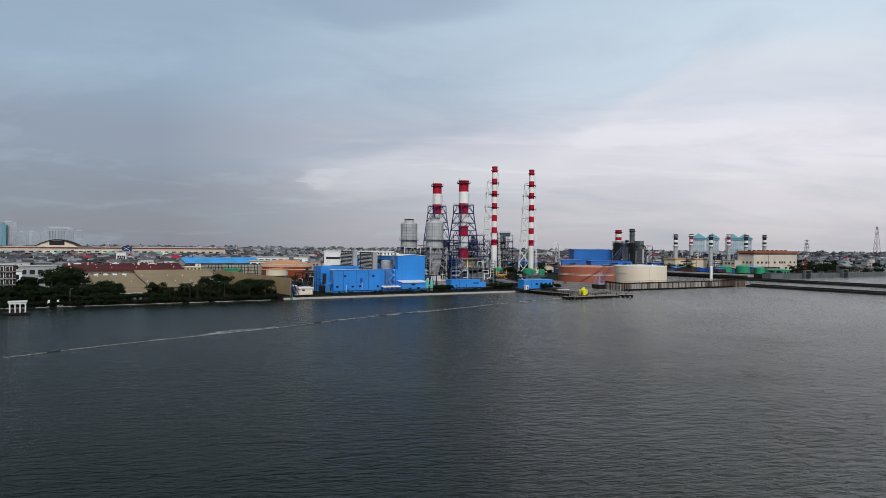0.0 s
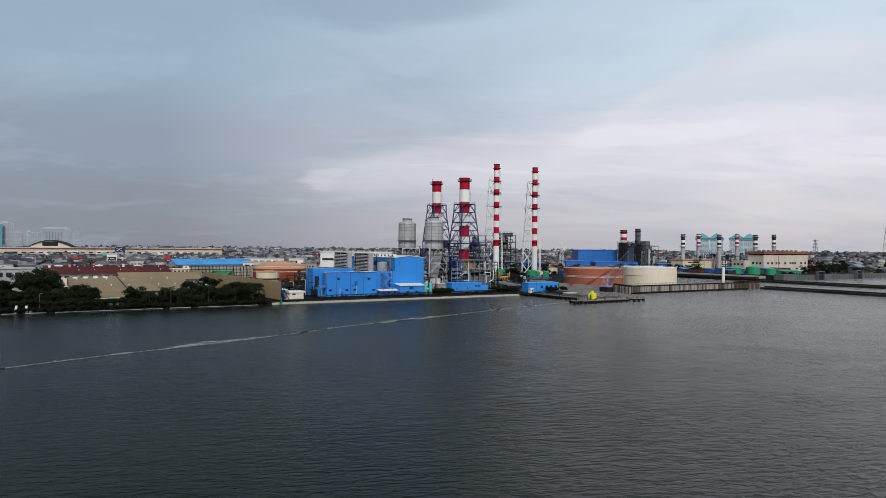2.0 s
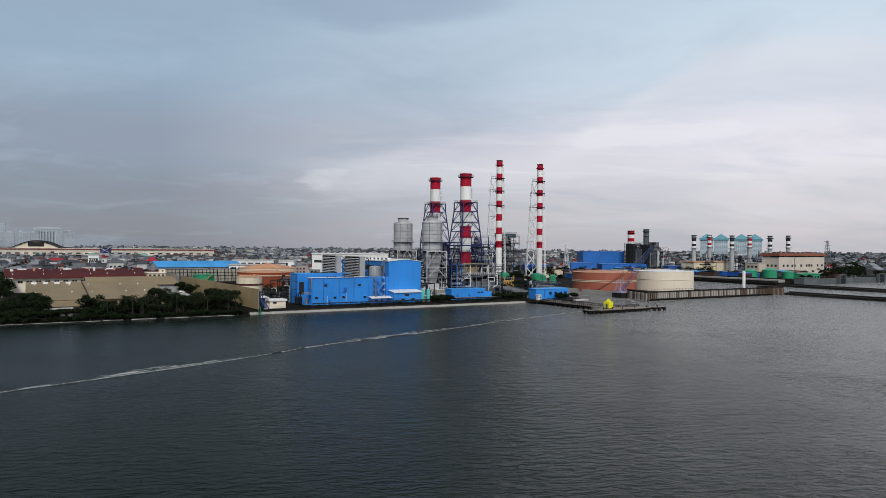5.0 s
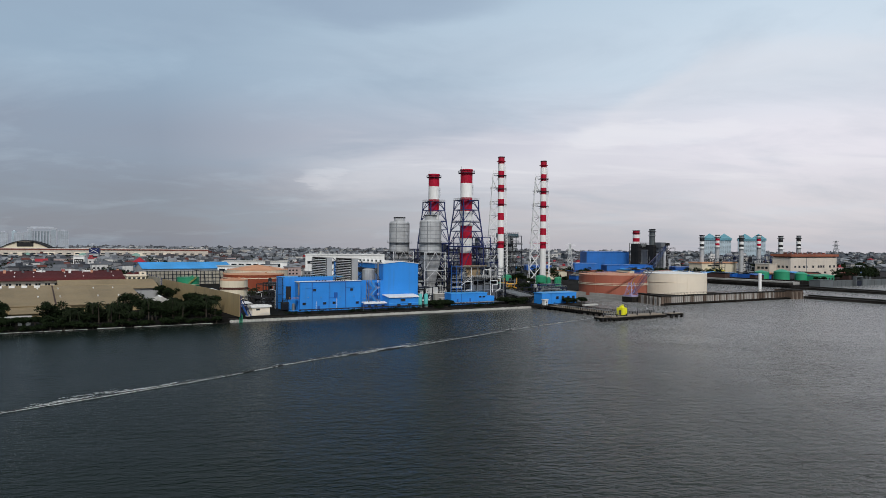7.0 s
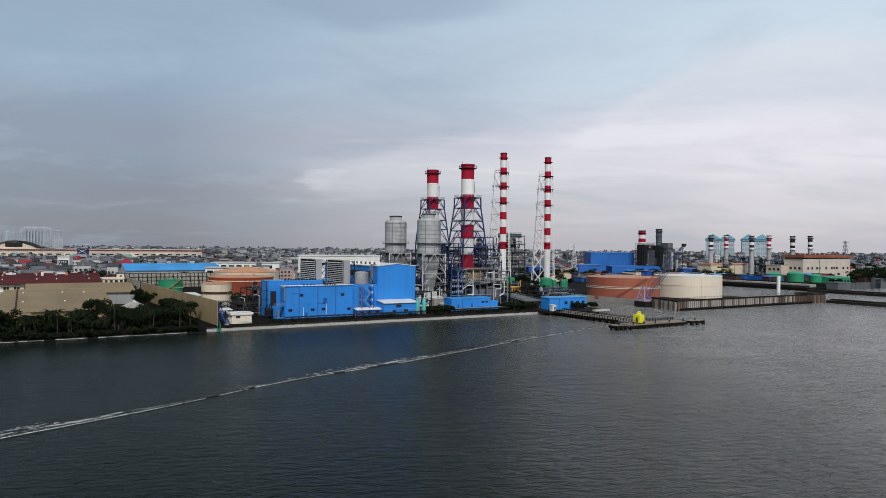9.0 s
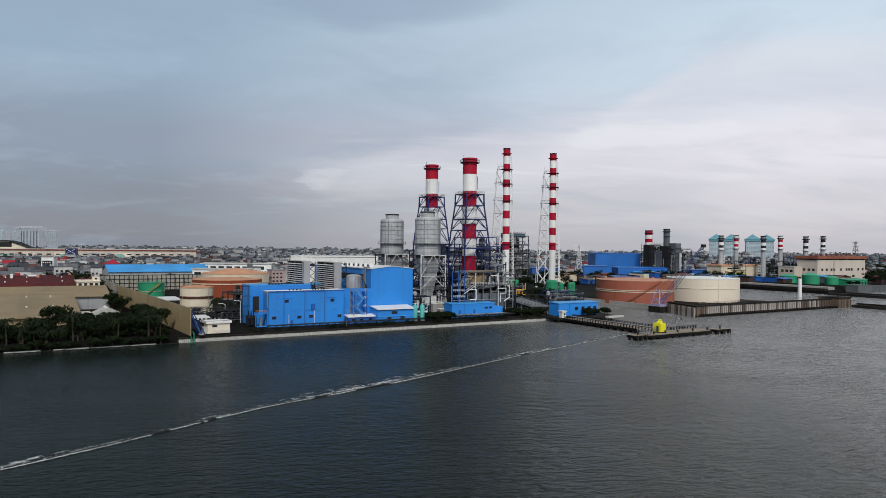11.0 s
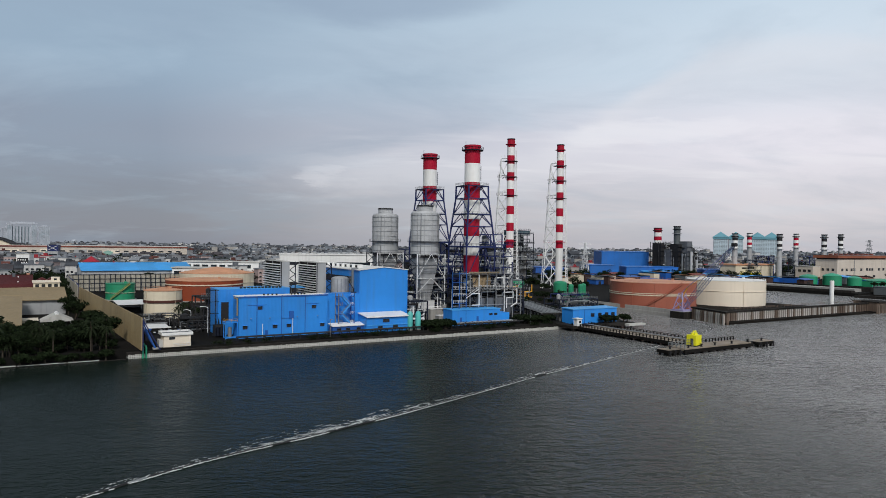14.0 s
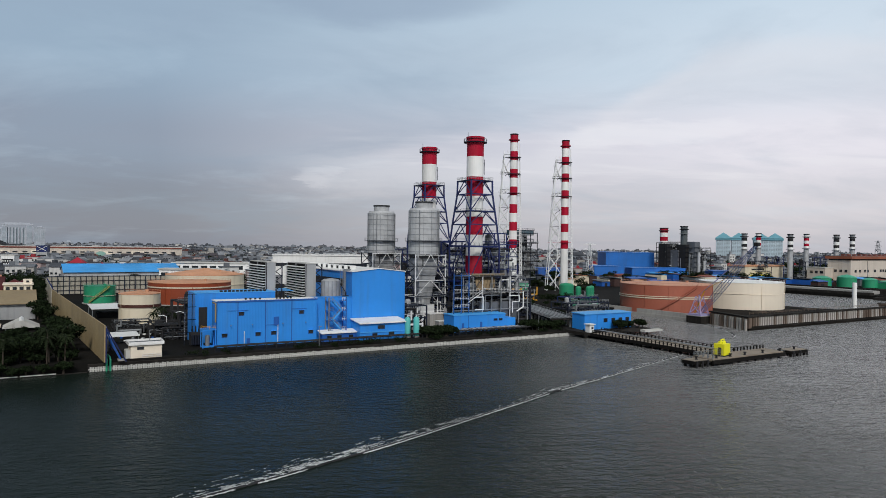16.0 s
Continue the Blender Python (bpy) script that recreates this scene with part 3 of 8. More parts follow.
def turbine_hall():
    t = thing("turbine_hall", at(46.0, 3.0), "tall bright blue clad turbine hall with low gable", "building")
    w, d = 20.3, 68.0
    part("wall", S().extrude_y([(0, 0), (w, 0), (w, 22.6), (w / 2, 23.7), (0, 22.6)], 0, d), BLUE, t)
    part("roof", S().extrude_y([(-0.4, 22.62), (w / 2, 23.74), (w + 0.4, 22.62), (w + 0.4, 22.9), (w / 2, 24.02), (-0.4, 22.9)], -0.3, d + 0.3), WHITE, t, "white sheet roof")
    part("wall_strip", S().box(-0.08, -0.004, 6, d - 4, 17.5, 20.0), SOOT_SHADE, t, "dark louvre strip")
    lou = [part("roof_vent", S().box(2.2, 4.4, 7 + i * 5.2, 9.6 + i * 5.2, 23.05, 24.6), WHITE, t, "white roof ventilator") for i in range(11)]
    for i, o in enumerate(lou):
        part("vent_mouth", S().box(2.17, 2.197, 7.5 + i * 5.2, 9.1 + i * 5.2, 23.4, 24.3), SOOT_SHADE, o)
    for x in (0, w):
        part("trim", S().box(x - 0.12, x + 0.12, -0.12, -0.004, 0.5, 22.5), BLUE, t)
    part("wall_lower", S().box(-13.2, -0.004, 0.2, 5, 0, 14.0), BLUE, t, "lower blue bay")
    part("coping", S().box(-13.2, -0.004, 0.1, 5.1, 14.004, 14.2), BLUE, t)
    part("cable_duct", S().box(-1.6, -0.9, 3.6, 4.2, 14.2, 23.6).box(-0.9, 1.0, 3.6, 4.2, 23.0, 23.6), GREY_STEEL, t)
    lad = S()
    for k in range(18):
        lad.beam((-2.6, 4.2, 14.4 + k * 0.5), (-1.8, 4.2, 14.4 + k * 0.5), 0.06)
    lad.beam((-2.6, 4.2, 14.2), (-2.6, 4.2, 23.5), 0.1).beam((-1.8, 4.2, 14.2), (-1.8, 4.2, 23.5), 0.1)
    part("ladder", lad, GREY_STEEL, t)
    # annex with a white lean-to roof
    a = thing("pump_annex", at(45.5, -4.6), "blue clad annex with white sloping roof at the hall", "building")
    part("wall", S().extrude_x([(0, 0), (7.3, 0), (7.3, 6.5), (0, 5.7)], 0, 17.6), BLUE, a)
    part("roof", S().extrude_x([(-0.6, 5.66), (7.3, 6.54), (7.3, 6.78), (-0.6, 5.9)], -0.4, 18.0), WHITE, a, "white sheet roof")
    part("gutter", S().box(-0.3, 17.9, -0.72, -0.61, 5.5, 5.8), WHITE, a)
    part("band", S().box(-0.02, 17.62, -0.25, -0.004, 2.5, 2.75), SKY_ROOF, a)
    for x, z, ww in ((8.0, 3.6, 2.6), (5.6, 1.0, 1.8), (11.9, 1.2, 2.0)):
        window_part(a, x, z, ww, 1.2, 0.0, False)
    s = thing("valve_shed", at(33.2, -2.2), "small blue shed with white roof on the quay", "shed")
    part("wall", S().box(0, 12.2, 0, 3.2, 0, 2.6), BLUE_DARK, s)
    part("roof", S().extrude_x([(-0.5, 2.6), (3.6, 3.3), (3.6, 3.55), (-0.5, 2.85)], -0.4, 12.6), WHITE, s, "white sheet roof")
    for x in (2.5, 6.0, 10.2):
        window_part(s, x, 1.0, 1.6, 0.9, 0.0, False)


def stair_tower():
    t = thing("stair_tower", at(36.2, -0.3), "open blue steel stair tower with pale rails", "stairs")
    for x in (0, 6.2):
        for y in (0, 3.0):
            part("post", S().beam((x, y, 0), (x, y, 14.4), 0.28), GREY_STEEL if x == 0 else BLUE_DARK, t)
    for k in range(4):
        z = 3.3 * (k + 1)
        part("landing", S().box(-0.2, 1.5, 0, 3, z - 0.12, z).box(4.8, 6.4, 0, 3, z - 0.12, z), BLUE_DARK, t)
        part("railing", rails(S(), [(4.8, 0.05, z), (6.4, 0.05, z)], 1.1, 0.8, 0.08), WHITE_STEEL, t)
        a, b = ((1.5, 0.6, z - 3.3), (4.8, 0.6, z)) if k % 2 == 0 else ((4.8, 0.6, z - 3.3), (1.5, 0.6, z))
        f = S().beam(a, b, 0.15, 0.35).beam((a[0], 1.5, a[2]), (b[0], 1.5, b[2]), 0.15, 0.35)
        for i in range(10):
            c = Vector(a).lerp(Vector(b), (i + 0.5) / 10)
            f.box(c.x - 0.16, c.x + 0.16, 0.62, 1.5, c.z - 0.03, c.z + 0.03)
        part("flight", f, SKY_ROOF, t, "pale blue stair flight")
        part("railing", rails(S(), [a, b], 1.1, 1.2, 0.08), GREY_STEEL, t)
        part("railing", rails(S(), [(-0.2, 0.05, z), (1.5, 0.05, z)], 1.1, 1.0, 0.08), GREY_STEEL, t)


def filter_house(u, v0, v1, z0, z1, w):
    """An air inlet: louvres in a stack along its landward flank, plain sheet at its end."""
    t = thing("air_inlet_filter_house", at(u, v0, GROUND), "grey gas turbine air inlet with stacked dark louvres", "air inlet", "air inlets")
    z0, z1, d = z0 - GROUND, z1 - GROUND, v1 - v0
    part("body", S().box(0.3, w, 0, d, z0, z1), GREY_WALL, t, "pale grey sheet casing")
    part("roof", S().box(0.1, w + 0.15, -0.15, d + 0.15, z1 + 0.004, z1 + 0.3), PALE_CONCRETE, t)
    part("louvre_back", S().box(0.0, 0.296, 0.1, d - 0.1, z0, z1), TIMBER_BLACK, t)
    n = 13
    blade = S().extrude_y([(-1.2, -0.12), (0.0, 0.1), (0.0, 0.2), (-1.2, 0.08)], 0, d).mesh("louvre_blade", WHITE)
    for i in range(n):
        part("louvre_blade", blade, None, t, m=pose(0, 0, z0 + 0.6 + (z1 - z0 - 0.8) * i / n))
    for y in (-0.06, d / 2, d - 0.1):
        part("louvre_post", S().box(-0.3, -0.004, y, y + 0.16, z0, z1), GREY_STEEL, t)
    for x in (0.6, w - 0.3):
        for y in (1, d - 1):
            part("leg", S().beam((x, y, 0), (x, y, z0), 0.4), GREY_STEEL, t)
    k = 4
    for i in range(k):
        a, b = z0 + (z1 - z0) * i / k, z0 + (z1 - z0) * (i + 1) / k
        part("brace", S().beam((w + 0.1, 0.3, a), (w + 2.4, 0.3, (a + b) / 2), 0.25).beam((w + 2.4, 0.3, (a + b) / 2), (w + 0.1, 0.3, b), 0.25), NAVY_STEEL, t)
    part("brace_post", S().beam((w + 2.4, 0.3, z0 - 2), (w + 2.4, 0.3, z1), 0.3), NAVY_STEEL, t)


def blue_store():
    t = thing("blue_store", at(85.6, 0), "low bright blue clad store on the quay", "building")
    part("wall", S().box(0, 23.7, 0, 7, 0, 6.1), BLUE, t)
    part("roof", S().extrude_x([(-0.2, 6.104), (7.2, 6.3), (7.2, 6.5), (-0.2, 6.3)], -0.2, 23.9), SKY_ROOF, t)
    part("wall_low", S().box(23.704, 28.8, 0.3, 6, 0, 4.3), BLUE, t)
    part("seam", S().box(6.5, 6.65, -0.08, -0.004, 0.2, 6.0), BLUE_DARK, t)
    for x, z in ((19.0, 3.6), (21.4, 3.6)):
        window_part(t, x, z, 1.6, 0.8, 0.0, False)
    part("door", S().box(3.6, 4.6, -0.08, -0.004, 0.2, 3.2), BLUE_DARK, t)
    part("door", S().box(11.8, 12.8, -0.08, -0.004, 0.2, 3.4), BLUE_DARK, t)


def teal_vessel(u, v):
    t = thing("teal_vessel", at(u, v), "upright teal painted pressure vessel on the quay", "tank", "teal vessels")
    part("shell", S().ring([(1.0, 0.5), (1.05, 0.7), (1.05, 6.3), (0.8, 6.9), (0.3, 7.2)], 20), TEAL, t)
    part("skirt", S().ring([(1.15, 0), (1.15, 0.5)], 16), CONCRETE, t)
    part("nozzle", S().pipe([(0, 0, 7.1), (0, 0, 7.7), (1.2, 0, 7.7)], 0.14), WHITE_STEEL, t)


# ---- heat recovery units and their stacks ----
def duct_silo(u, v):
    """Grey insulated bypass silencer over a tapered duct, in its own frame."""
    t = thing("exhaust_silencer", at(u, v), "grey panelled round exhaust silencer on steel legs", "silencer", "exhaust silencers")
    r, g = 6.25, GROUND
    z0, z1 = 31.0 - g, 49.8 - g
    part("shell", S().ring([(r, z0), (r, z1 - 0.9), (r - 0.7, z1)], 40), SILVER, t)
    part("cap", S().ring([(3.5, z1), (3.5, z1 + 2.7), (3.2, z1 + 2.9)], 32), SILVER, t)
    part("cap_rim", S().ring([(3.52, z1 + 2.2), (3.75, z1 + 2.2), (3.75, z1 + 2.75), (3.52, z1 + 2.75)], 32, close=False), SOOT_SHADE, t)
    for z in (z0 + 1.0, z0 + 3.3, z0 + 5.6, z0 + 8.0, z0 + 10.3, z0 + 12.6, z0 + 14.9, z0 + 17.0):
        part("hoop", S().ring([(r + 0.02, z - 0.1), (r + 0.12, z - 0.1), (r + 0.12, z + 0.1), (r + 0.02, z + 0.1)], 40, close=False), GREY_STEEL, t)
    rib = S().box(-0.05, 0.05, -0.10, 0.004, z0, z1 - 0.9).mesh("rib", GREY_STEEL)
    for i in range(12):
        a = 360 * i / 12
        part("rib", rib, None, t, m=pose(0, 0, 0, 0, 0, a) @ pose(0, -r - 0.02, 0))
    pl = part("platform", S().ring([(r + 0.1, z0 + 5.2), (r + 1.4, z0 + 5.2), (r + 1.4, z0 + 5.4), (r + 0.1, z0 + 5.4)], 40, close=False), NAVY_STEEL, t)
    rr = S()
    for i in range(24):
        a, b = 2 * math.pi * i / 24, 2 * math.pi * (i + 1) / 24
        p, q = ((r + 1.35) * math.cos(a), (r + 1.35) * math.sin(a), z0 + 5.4), ((r + 1.35) * math.cos(b), (r + 1.35) * math.sin(b), z0 + 5.4)
        rr.beam(p, (p[0], p[1], p[2] + 1.2), 0.07).beam((p[0], p[1], p[2] + 1.2), (q[0], q[1], q[2] + 1.2), 0.08)
    part("railing", rr, GREY_STEEL, pl)
    # tapered duct under the silencer
    n = 9
    for k in range(n):
        f = k / (n - 1)
        h0 = 10.5 - g + (z0 - 1.5 - 10.5 + g) * f
        ww = 2.3 + 2.6 * min(1, f * 1.15)
        part("duct_section", S().box(-ww, ww, -ww * 0.8, ww * 0.8, h0, h0 + 1.85).box(-ww - 0.15, ww + 0.15, -ww * 0.8 - 0.15, ww * 0.8 + 0.15, h0 + 1.854, h0 + 2.2), DUCT, t, "ribbed grey tapered duct")
    part("duct_foot", S().box(-3.0, 3.4, -3.6, 3.0, 3.2, 8.0), WHITE_STEEL, t)
    for x in (-7, 7):
        for y in (-6, 6):
            part("leg", S().beam((x, y, 0), (x, y, z0), 0.38), WHITE_STEEL if y < 0 else NAVY_STEEL, t)
    for z in (5.5, 11.5, 18, 23.5, z0 - 0.3):
        for (a, b) in (((-7, -6), (7, -6)), ((7, -6), (7, 6)), ((7, 6), (-7, 6)), ((-7, 6), (-7, -6))):
            part("girder", S().beam((*a, z), (*b, z), 0.25), WHITE_STEEL if z < 12 or a[1] + b[1] < 0 else NAVY_STEEL, t)
    for z in (8.4, 14.8, 20.8):
        part("girder", S().beam((-7, -6, z), (7, -6, z), 0.18), GREY_STEEL, t)
        part("girder", S().beam((7, -6, z), (7, 6, z), 0.18), GREY_STEEL, t)
    for a, b in ((0, 5.5), (5.5, 11.5), (11.5, 18), (18, 23.5), (23.5, z0)):
        for x in (-7, 7):
            part("side_brace", S().beam((x, -6, a), (x, 6, b), 0.2), NAVY_STEEL if x < 0 else WHITE_STEEL, t)
            part("side_brace", S().beam((x, 6, a), (x, -6, b), 0.2), NAVY_STEEL, t)
    for x in (-3.4, 3.4):
        part("post", S().beam((x, -6, 0), (x, -6, 11.5), 0.26), WHITE_STEEL, t)
        part("hanger", S().beam((x, -5.6, 23.5), (x, -5.6, z0), 0.3), SOOT_SHADE, t)
    # added solid ring, dark in place of the shaded gap below the shell
    part("collar", S().ring([(r - 0.9, z0 - 1.6), (r - 0.4, z0 - 1.5), (r - 0.4, z0 - 0.01)], 32), SOOT_SHADE, t, "dark ring filling the shaded gap under the silencer")
    for z in (11.5, 23.5):
        dk = part("walkway", S().box(-7.2, 7.2, -7.1, -6.2, z + 0.16, z + 0.26), NAVY_STEEL, t)
        part("railing", rails(S(), [(-7.2, -7.05, z + 0.26), (7.2, -7.05, z + 0.26)], 1.1, 1.6, 0.08), GREY_STEEL, dk)
    for k, x in enumerate((-5.6, -4.7, 4.6, 5.4, 6.1)):
        part("riser_pipe", S().pipe([(x, -5.2, 0.3), (x, -5.2, 9 + 4 * (k % 3)), (x * 0.6, -3.5, 9 + 4 * (k % 3))], 0.16 + 0.05 * (k % 2)), WHITE_STEEL if k % 2 else GREY_STEEL, t)
    for i in range(4):
        a = radians(45 + 90 * i)
        part("shell_post", S().beam(((r + 0.2) * math.cos(a), (r + 0.2) * math.sin(a), z0), ((r + 0.2) * math.cos(a), (r + 0.2) * math.sin(a), z1 - 1), 0.28), GREY_STEEL, t)
    for a, b in ((0, 5.5), (11.5, 18), (18, z0)):
        for y in (-6, 6):
            part("brace", S().beam((-7, y, a), (0, y, b), 0.22), WHITE_STEEL if y < 0 else GREY_STEEL, t)
            part("brace", S().beam((7, y, a), (0, y, b), 0.22), WHITE_STEEL if y < 0 else GREY_STEEL, t)


def banded(parent, r, bands, top, seg=36, collar=True):
    """A stack's shaft as stacked rings in red and white. bands: (z0, z1, red)."""
    for z0, z1, red in bands:
        part("red_band" if red else "white_band", S().ring([(r, z0), (r, z1)], seg), RED if red else WHITE, parent)


def heavy_stack(u, v, rot, top):
    t = thing("exhaust_stack", at(u, v, GROUND, rot), "wide red and white banded stack in blue lattice tower", "chimney", "exhaust stacks")
    g = GROUND
    r = 3.55
    k = (top - 79.5)
    cuts = [(14.5, 22.7, 0), (22.7, 30.6, 1), (30.6, 39.3, 0), (39.3, 46.8, 1), (46.8, 55.4, 0), (55.4, 63.4, 1), (63.4, 71.8, 0), (71.8, 79.0, 1)]
    banded(t, r, [(a + k - g, b + k - g, c) for a, b, c in cuts], top)
    top -= g
    part("rim", S().ring([(r + 0.05, top - 0.5), (r + 0.3, top - 0.4), (r + 0.3, top + 0.5), (r - 0.5, top + 0.5), (r - 0.5, top - 2)], 36, close=False), RED, t)
    pl = part("platform", S().ring([(r + 0.1, top - 1.9), (r + 1.3, top - 1.9), (r + 1.3, top - 1.6), (r + 0.1, top - 1.6)], 36, close=False), NAVY_STEEL, t)
    rr = S()
    for i in range(20):
        a, b = 2 * math.pi * i / 20, 2 * math.pi * (i + 1) / 20
        p, q = Vector(((r + 1.25) * math.cos(a), (r + 1.25) * math.sin(a), top - 1.6)), Vector(((r + 1.25) * math.cos(b), (r + 1.25) * math.sin(b), top - 1.6))
        rr.beam(p, p + Vector((0, 0, 1.3)), 0.09).beam(p + Vector((0, 0, 1.3)), q + Vector((0, 0, 1.3)), 0.09)
    part("railing", rr, NAVY_STEEL, pl)
    for a in (195,):
        part("lightning_rod", S().beam((r * 1.3 * math.cos(radians(a)), r * 1.3 * math.sin(radians(a)), top - 1.6), (r * 1.3 * math.cos(radians(a)), r * 1.3 * math.sin(radians(a)), top + 2), 0.12), SOOT_SHADE, t)
    part("beacon_arm", S().beam((r, 0, top - 10), (r + 1.2, 0, top - 10), 0.25).beam((r + 1.1, 0, top - 15), (r + 1.1, 0, top - 8.5), 0.18), NAVY_STEEL, t)
    # lattice: narrow and upright above, spread below
    def half(z):
        return 5.2 if z > 57 + k - g else 5.2 + (57 + k - g - z) * 0.108
    levels = [0, 12.5 + k, 20.0 + k, 34.5 + k, 43.5 + k, 49.0 + k, 56.0 + k, 61.6 + k]
    levels = [max(0, z - g) if i else 0 for i, z in enumerate(levels)]
    tops = levels[-1]
    corner = [(-1, -1), (1, -1), (1, 1), (-1, 1)]
    for cx, cy in corner:
        for a, b in zip(levels, levels[1:]):
            ha, hb = min(half(a), 7.5), min(half(b), 7.5)
            part("leg", S().beam((cx * ha, cy * ha, a), (cx * hb, cy * hb, b), 0.55), BLUE_STEEL, t)
    for i, z in enumerate(levels[1:]):
        h = min(half(z), 7.5)
        for j in range(4):
            a, b = corner[j], corner[(j + 1) % 4]
            part("girder", S().beam((a[0] * h, a[1] * h, z), (b[0] * h, b[1] * h, z), 0.42 if i not in (1, 2) else 0.75), BLUE_STEEL, t)
    for a, b in zip(levels, levels[1:]):
        ha, hb = min(half(a), 7.5), min(half(b), 7.5)
        for j in range(4):
            p, q = corner[j], corner[(j + 1) % 4]
            m = ((p[0] + q[0]) / 2 * hb, (p[1] + q[1]) / 2 * hb, b)
            part("brace", S().beam((p[0] * ha, p[1] * ha, a), m, 0.3), BLUE_STEEL, t)
            part("brace", S().beam((q[0] * ha, q[1] * ha, a), m, 0.3), BLUE_STEEL, t)
    z = tops
    part("top_deck", S().box(-5.5, 5.5, -5.5, -r - 0.1, z, z + 0.25).box(-5.5, 5.5, r + 0.1, 5.5, z, z + 0.25).box(-5.5, -r - 0.1, -r - 0.1, r + 0.1, z, z + 0.25).box(r + 0.1, 5.5, -r - 0.1, r + 0.1, z, z + 0.25), NAVY_STEEL, t)
    part("railing", rails(S(), [(-5.4, -5.4, z + 0.25), (5.4, -5.4, z + 0.25), (5.4, 5.4, z + 0.25), (-5.4, 5.4, z + 0.25), (-5.4, -5.4, z + 0.25)], 1.2, 2.4, 0.09), GREY_STEEL, t)
    for zz in (tops - 13, tops - 27, tops - 41):
        h = min(half(zz), 7.5)
        part("walkway", S().box(-h, h, -h, -h + 1.3, zz, zz + 0.2).box(-h, -h + 1.3, -h + 1.3, h, zz, zz + 0.2), NAVY_STEEL, t)
        part("railing", rails(S(), [(-h, h, zz + 0.2), (-h, -h, zz + 0.2), (h, -h, zz + 0.2)], 1.1, 2.5, 0.08), NAVY_STEEL, t)


def slim_stack(u, v, rot):
    t = thing("boiler_stack", at(u, v, GROUND, rot), "slender red and white banded stack with white lattice", "chimney", "boiler stacks")
    g, top, r = GROUND, 112.8, 2.75
    cuts, z, red = [], 33.2, 1
    cuts.append((2.5, 33.2, 0))
    step = (top - 33.2) / 13
    for i in range(13):
        cuts.append((z, z + step, red))
        z, red = z + step, 1 - red
    banded(t, r, [(a - g, b - g, c) for a, b, c in cuts], top, 28)
    part("collar", S().ring([(r + 0.05, top - 4.6 - g), (r + 1.2, top - 4.4 - g), (r + 1.2, top - 4.0 - g), (r + 0.05, top - 4.0 - g)], 28, close=False), RED, t)
    part("rim", S().ring([(r + 0.02, top - 0.8 - g), (r + 0.2, top - 0.7 - g), (r + 0.2, top - g), (r - 0.4, top - g)], 28, close=False), SOOT_SHADE, t)
    # three-legged side lattice on the left and the ladder shaft on the right
    def legx(z):
        return -7.0 - (top - z) * 0.055

    for y in (-3.2, 3.2):
        part("leg", S().beam((legx(0), y * 1.5, 0), (-7.0, y, top - 18), 0.5), WHITE_STEEL, t)
    part("leg", S().beam((5.2, -1, 0), (3.4, -1, top - 9), 0.42), WHITE_STEEL, t)
    part("leg", S().beam((6.9, 1, 0), (3.9, 1, top - 9), 0.42), WHITE_STEEL, t)
    zs = [0, 13, 26, 37, 48, 58, 67.5, 80, 92]
    for a, b in zip(zs, zs[1:]):
        br = S()
        for y in (-3.4, 3.4):
            if int(a) % 2 == 0 or a < 40:
                br.beam((legx(a), y, a), (-r, 0, b), 0.38)
                br.beam((legx(b), y, b), (-r, 0, a), 0.38)
            else:
                br.beam((legx(a), y, a), (-r, 0, (a + b) / 2), 0.38)
        part("brace", br, WHITE_STEEL, t)
        lad = S()
        for k in range(4):
            za, zb = a + (b - a) * k / 4, a + (b - a) * (k + 1) / 4
            lad.beam((5.2 - za * 0.017, -1, za), (6.9 - zb * 0.027, 1, zb), 0.22).beam((6.9 - zb * 0.027, 1, zb), (r, 0, zb), 0.22)
        part("ladder_brace", lad, WHITE_STEEL, t)
    # side arms at the red bands, each with its strut and a small hanging frame
    for k in range(6):
        z = 33.2 + step * (2 * k + 1.5) - g + 7
        if z > top - 12:
            continue
        lx = legx(z) if z < top - 18 else -7.0
        part("side_arm", S().beam((lx, 0, z), (-r, 0, z), 0.42), GREY_STEEL, t)
        part("side_strut", S().beam((lx * 0.72, 0, z + 2.6), (-r, 0, z - 0.4), 0.3), WHITE_STEEL, t)
        part("side_strut", S().beam((lx * 0.72, 0, z - 2.6), (-r, 0, z + 0.4), 0.3), SOOT_SHADE if k % 2 else WHITE_STEEL, t)
        part("end_frame", S().beam((lx, 0, z - 2.2), (lx, 0, z + 2.6), 0.4), WHITE_STEEL, t)
    part("leg", S().beam((legx(0) * 0.55, -4.6, 0), (-r - 1.2, -2.6, 58), 0.4), WHITE_STEEL, t)
    for z in (35.5, 69.2, 82.5, 94):
        ln = abs(legx(z)) + 1
        part("platform", S().box(-ln if z < 90 else -7.5, r + 2.2, -0.9, 0.9, z - 0.2, z).box(-1.3 - r, r + 1.3, -r - 1.3, r + 1.3, z - 0.25, z), NAVY_STEEL if z > 40 else RED, t)
        part("railing", rails(S(), [(-ln if z < 90 else -7.5, -0.9, z), (-r - 3, -0.9, z)], 1.3, 2, 0.1), SOOT_SHADE, t)


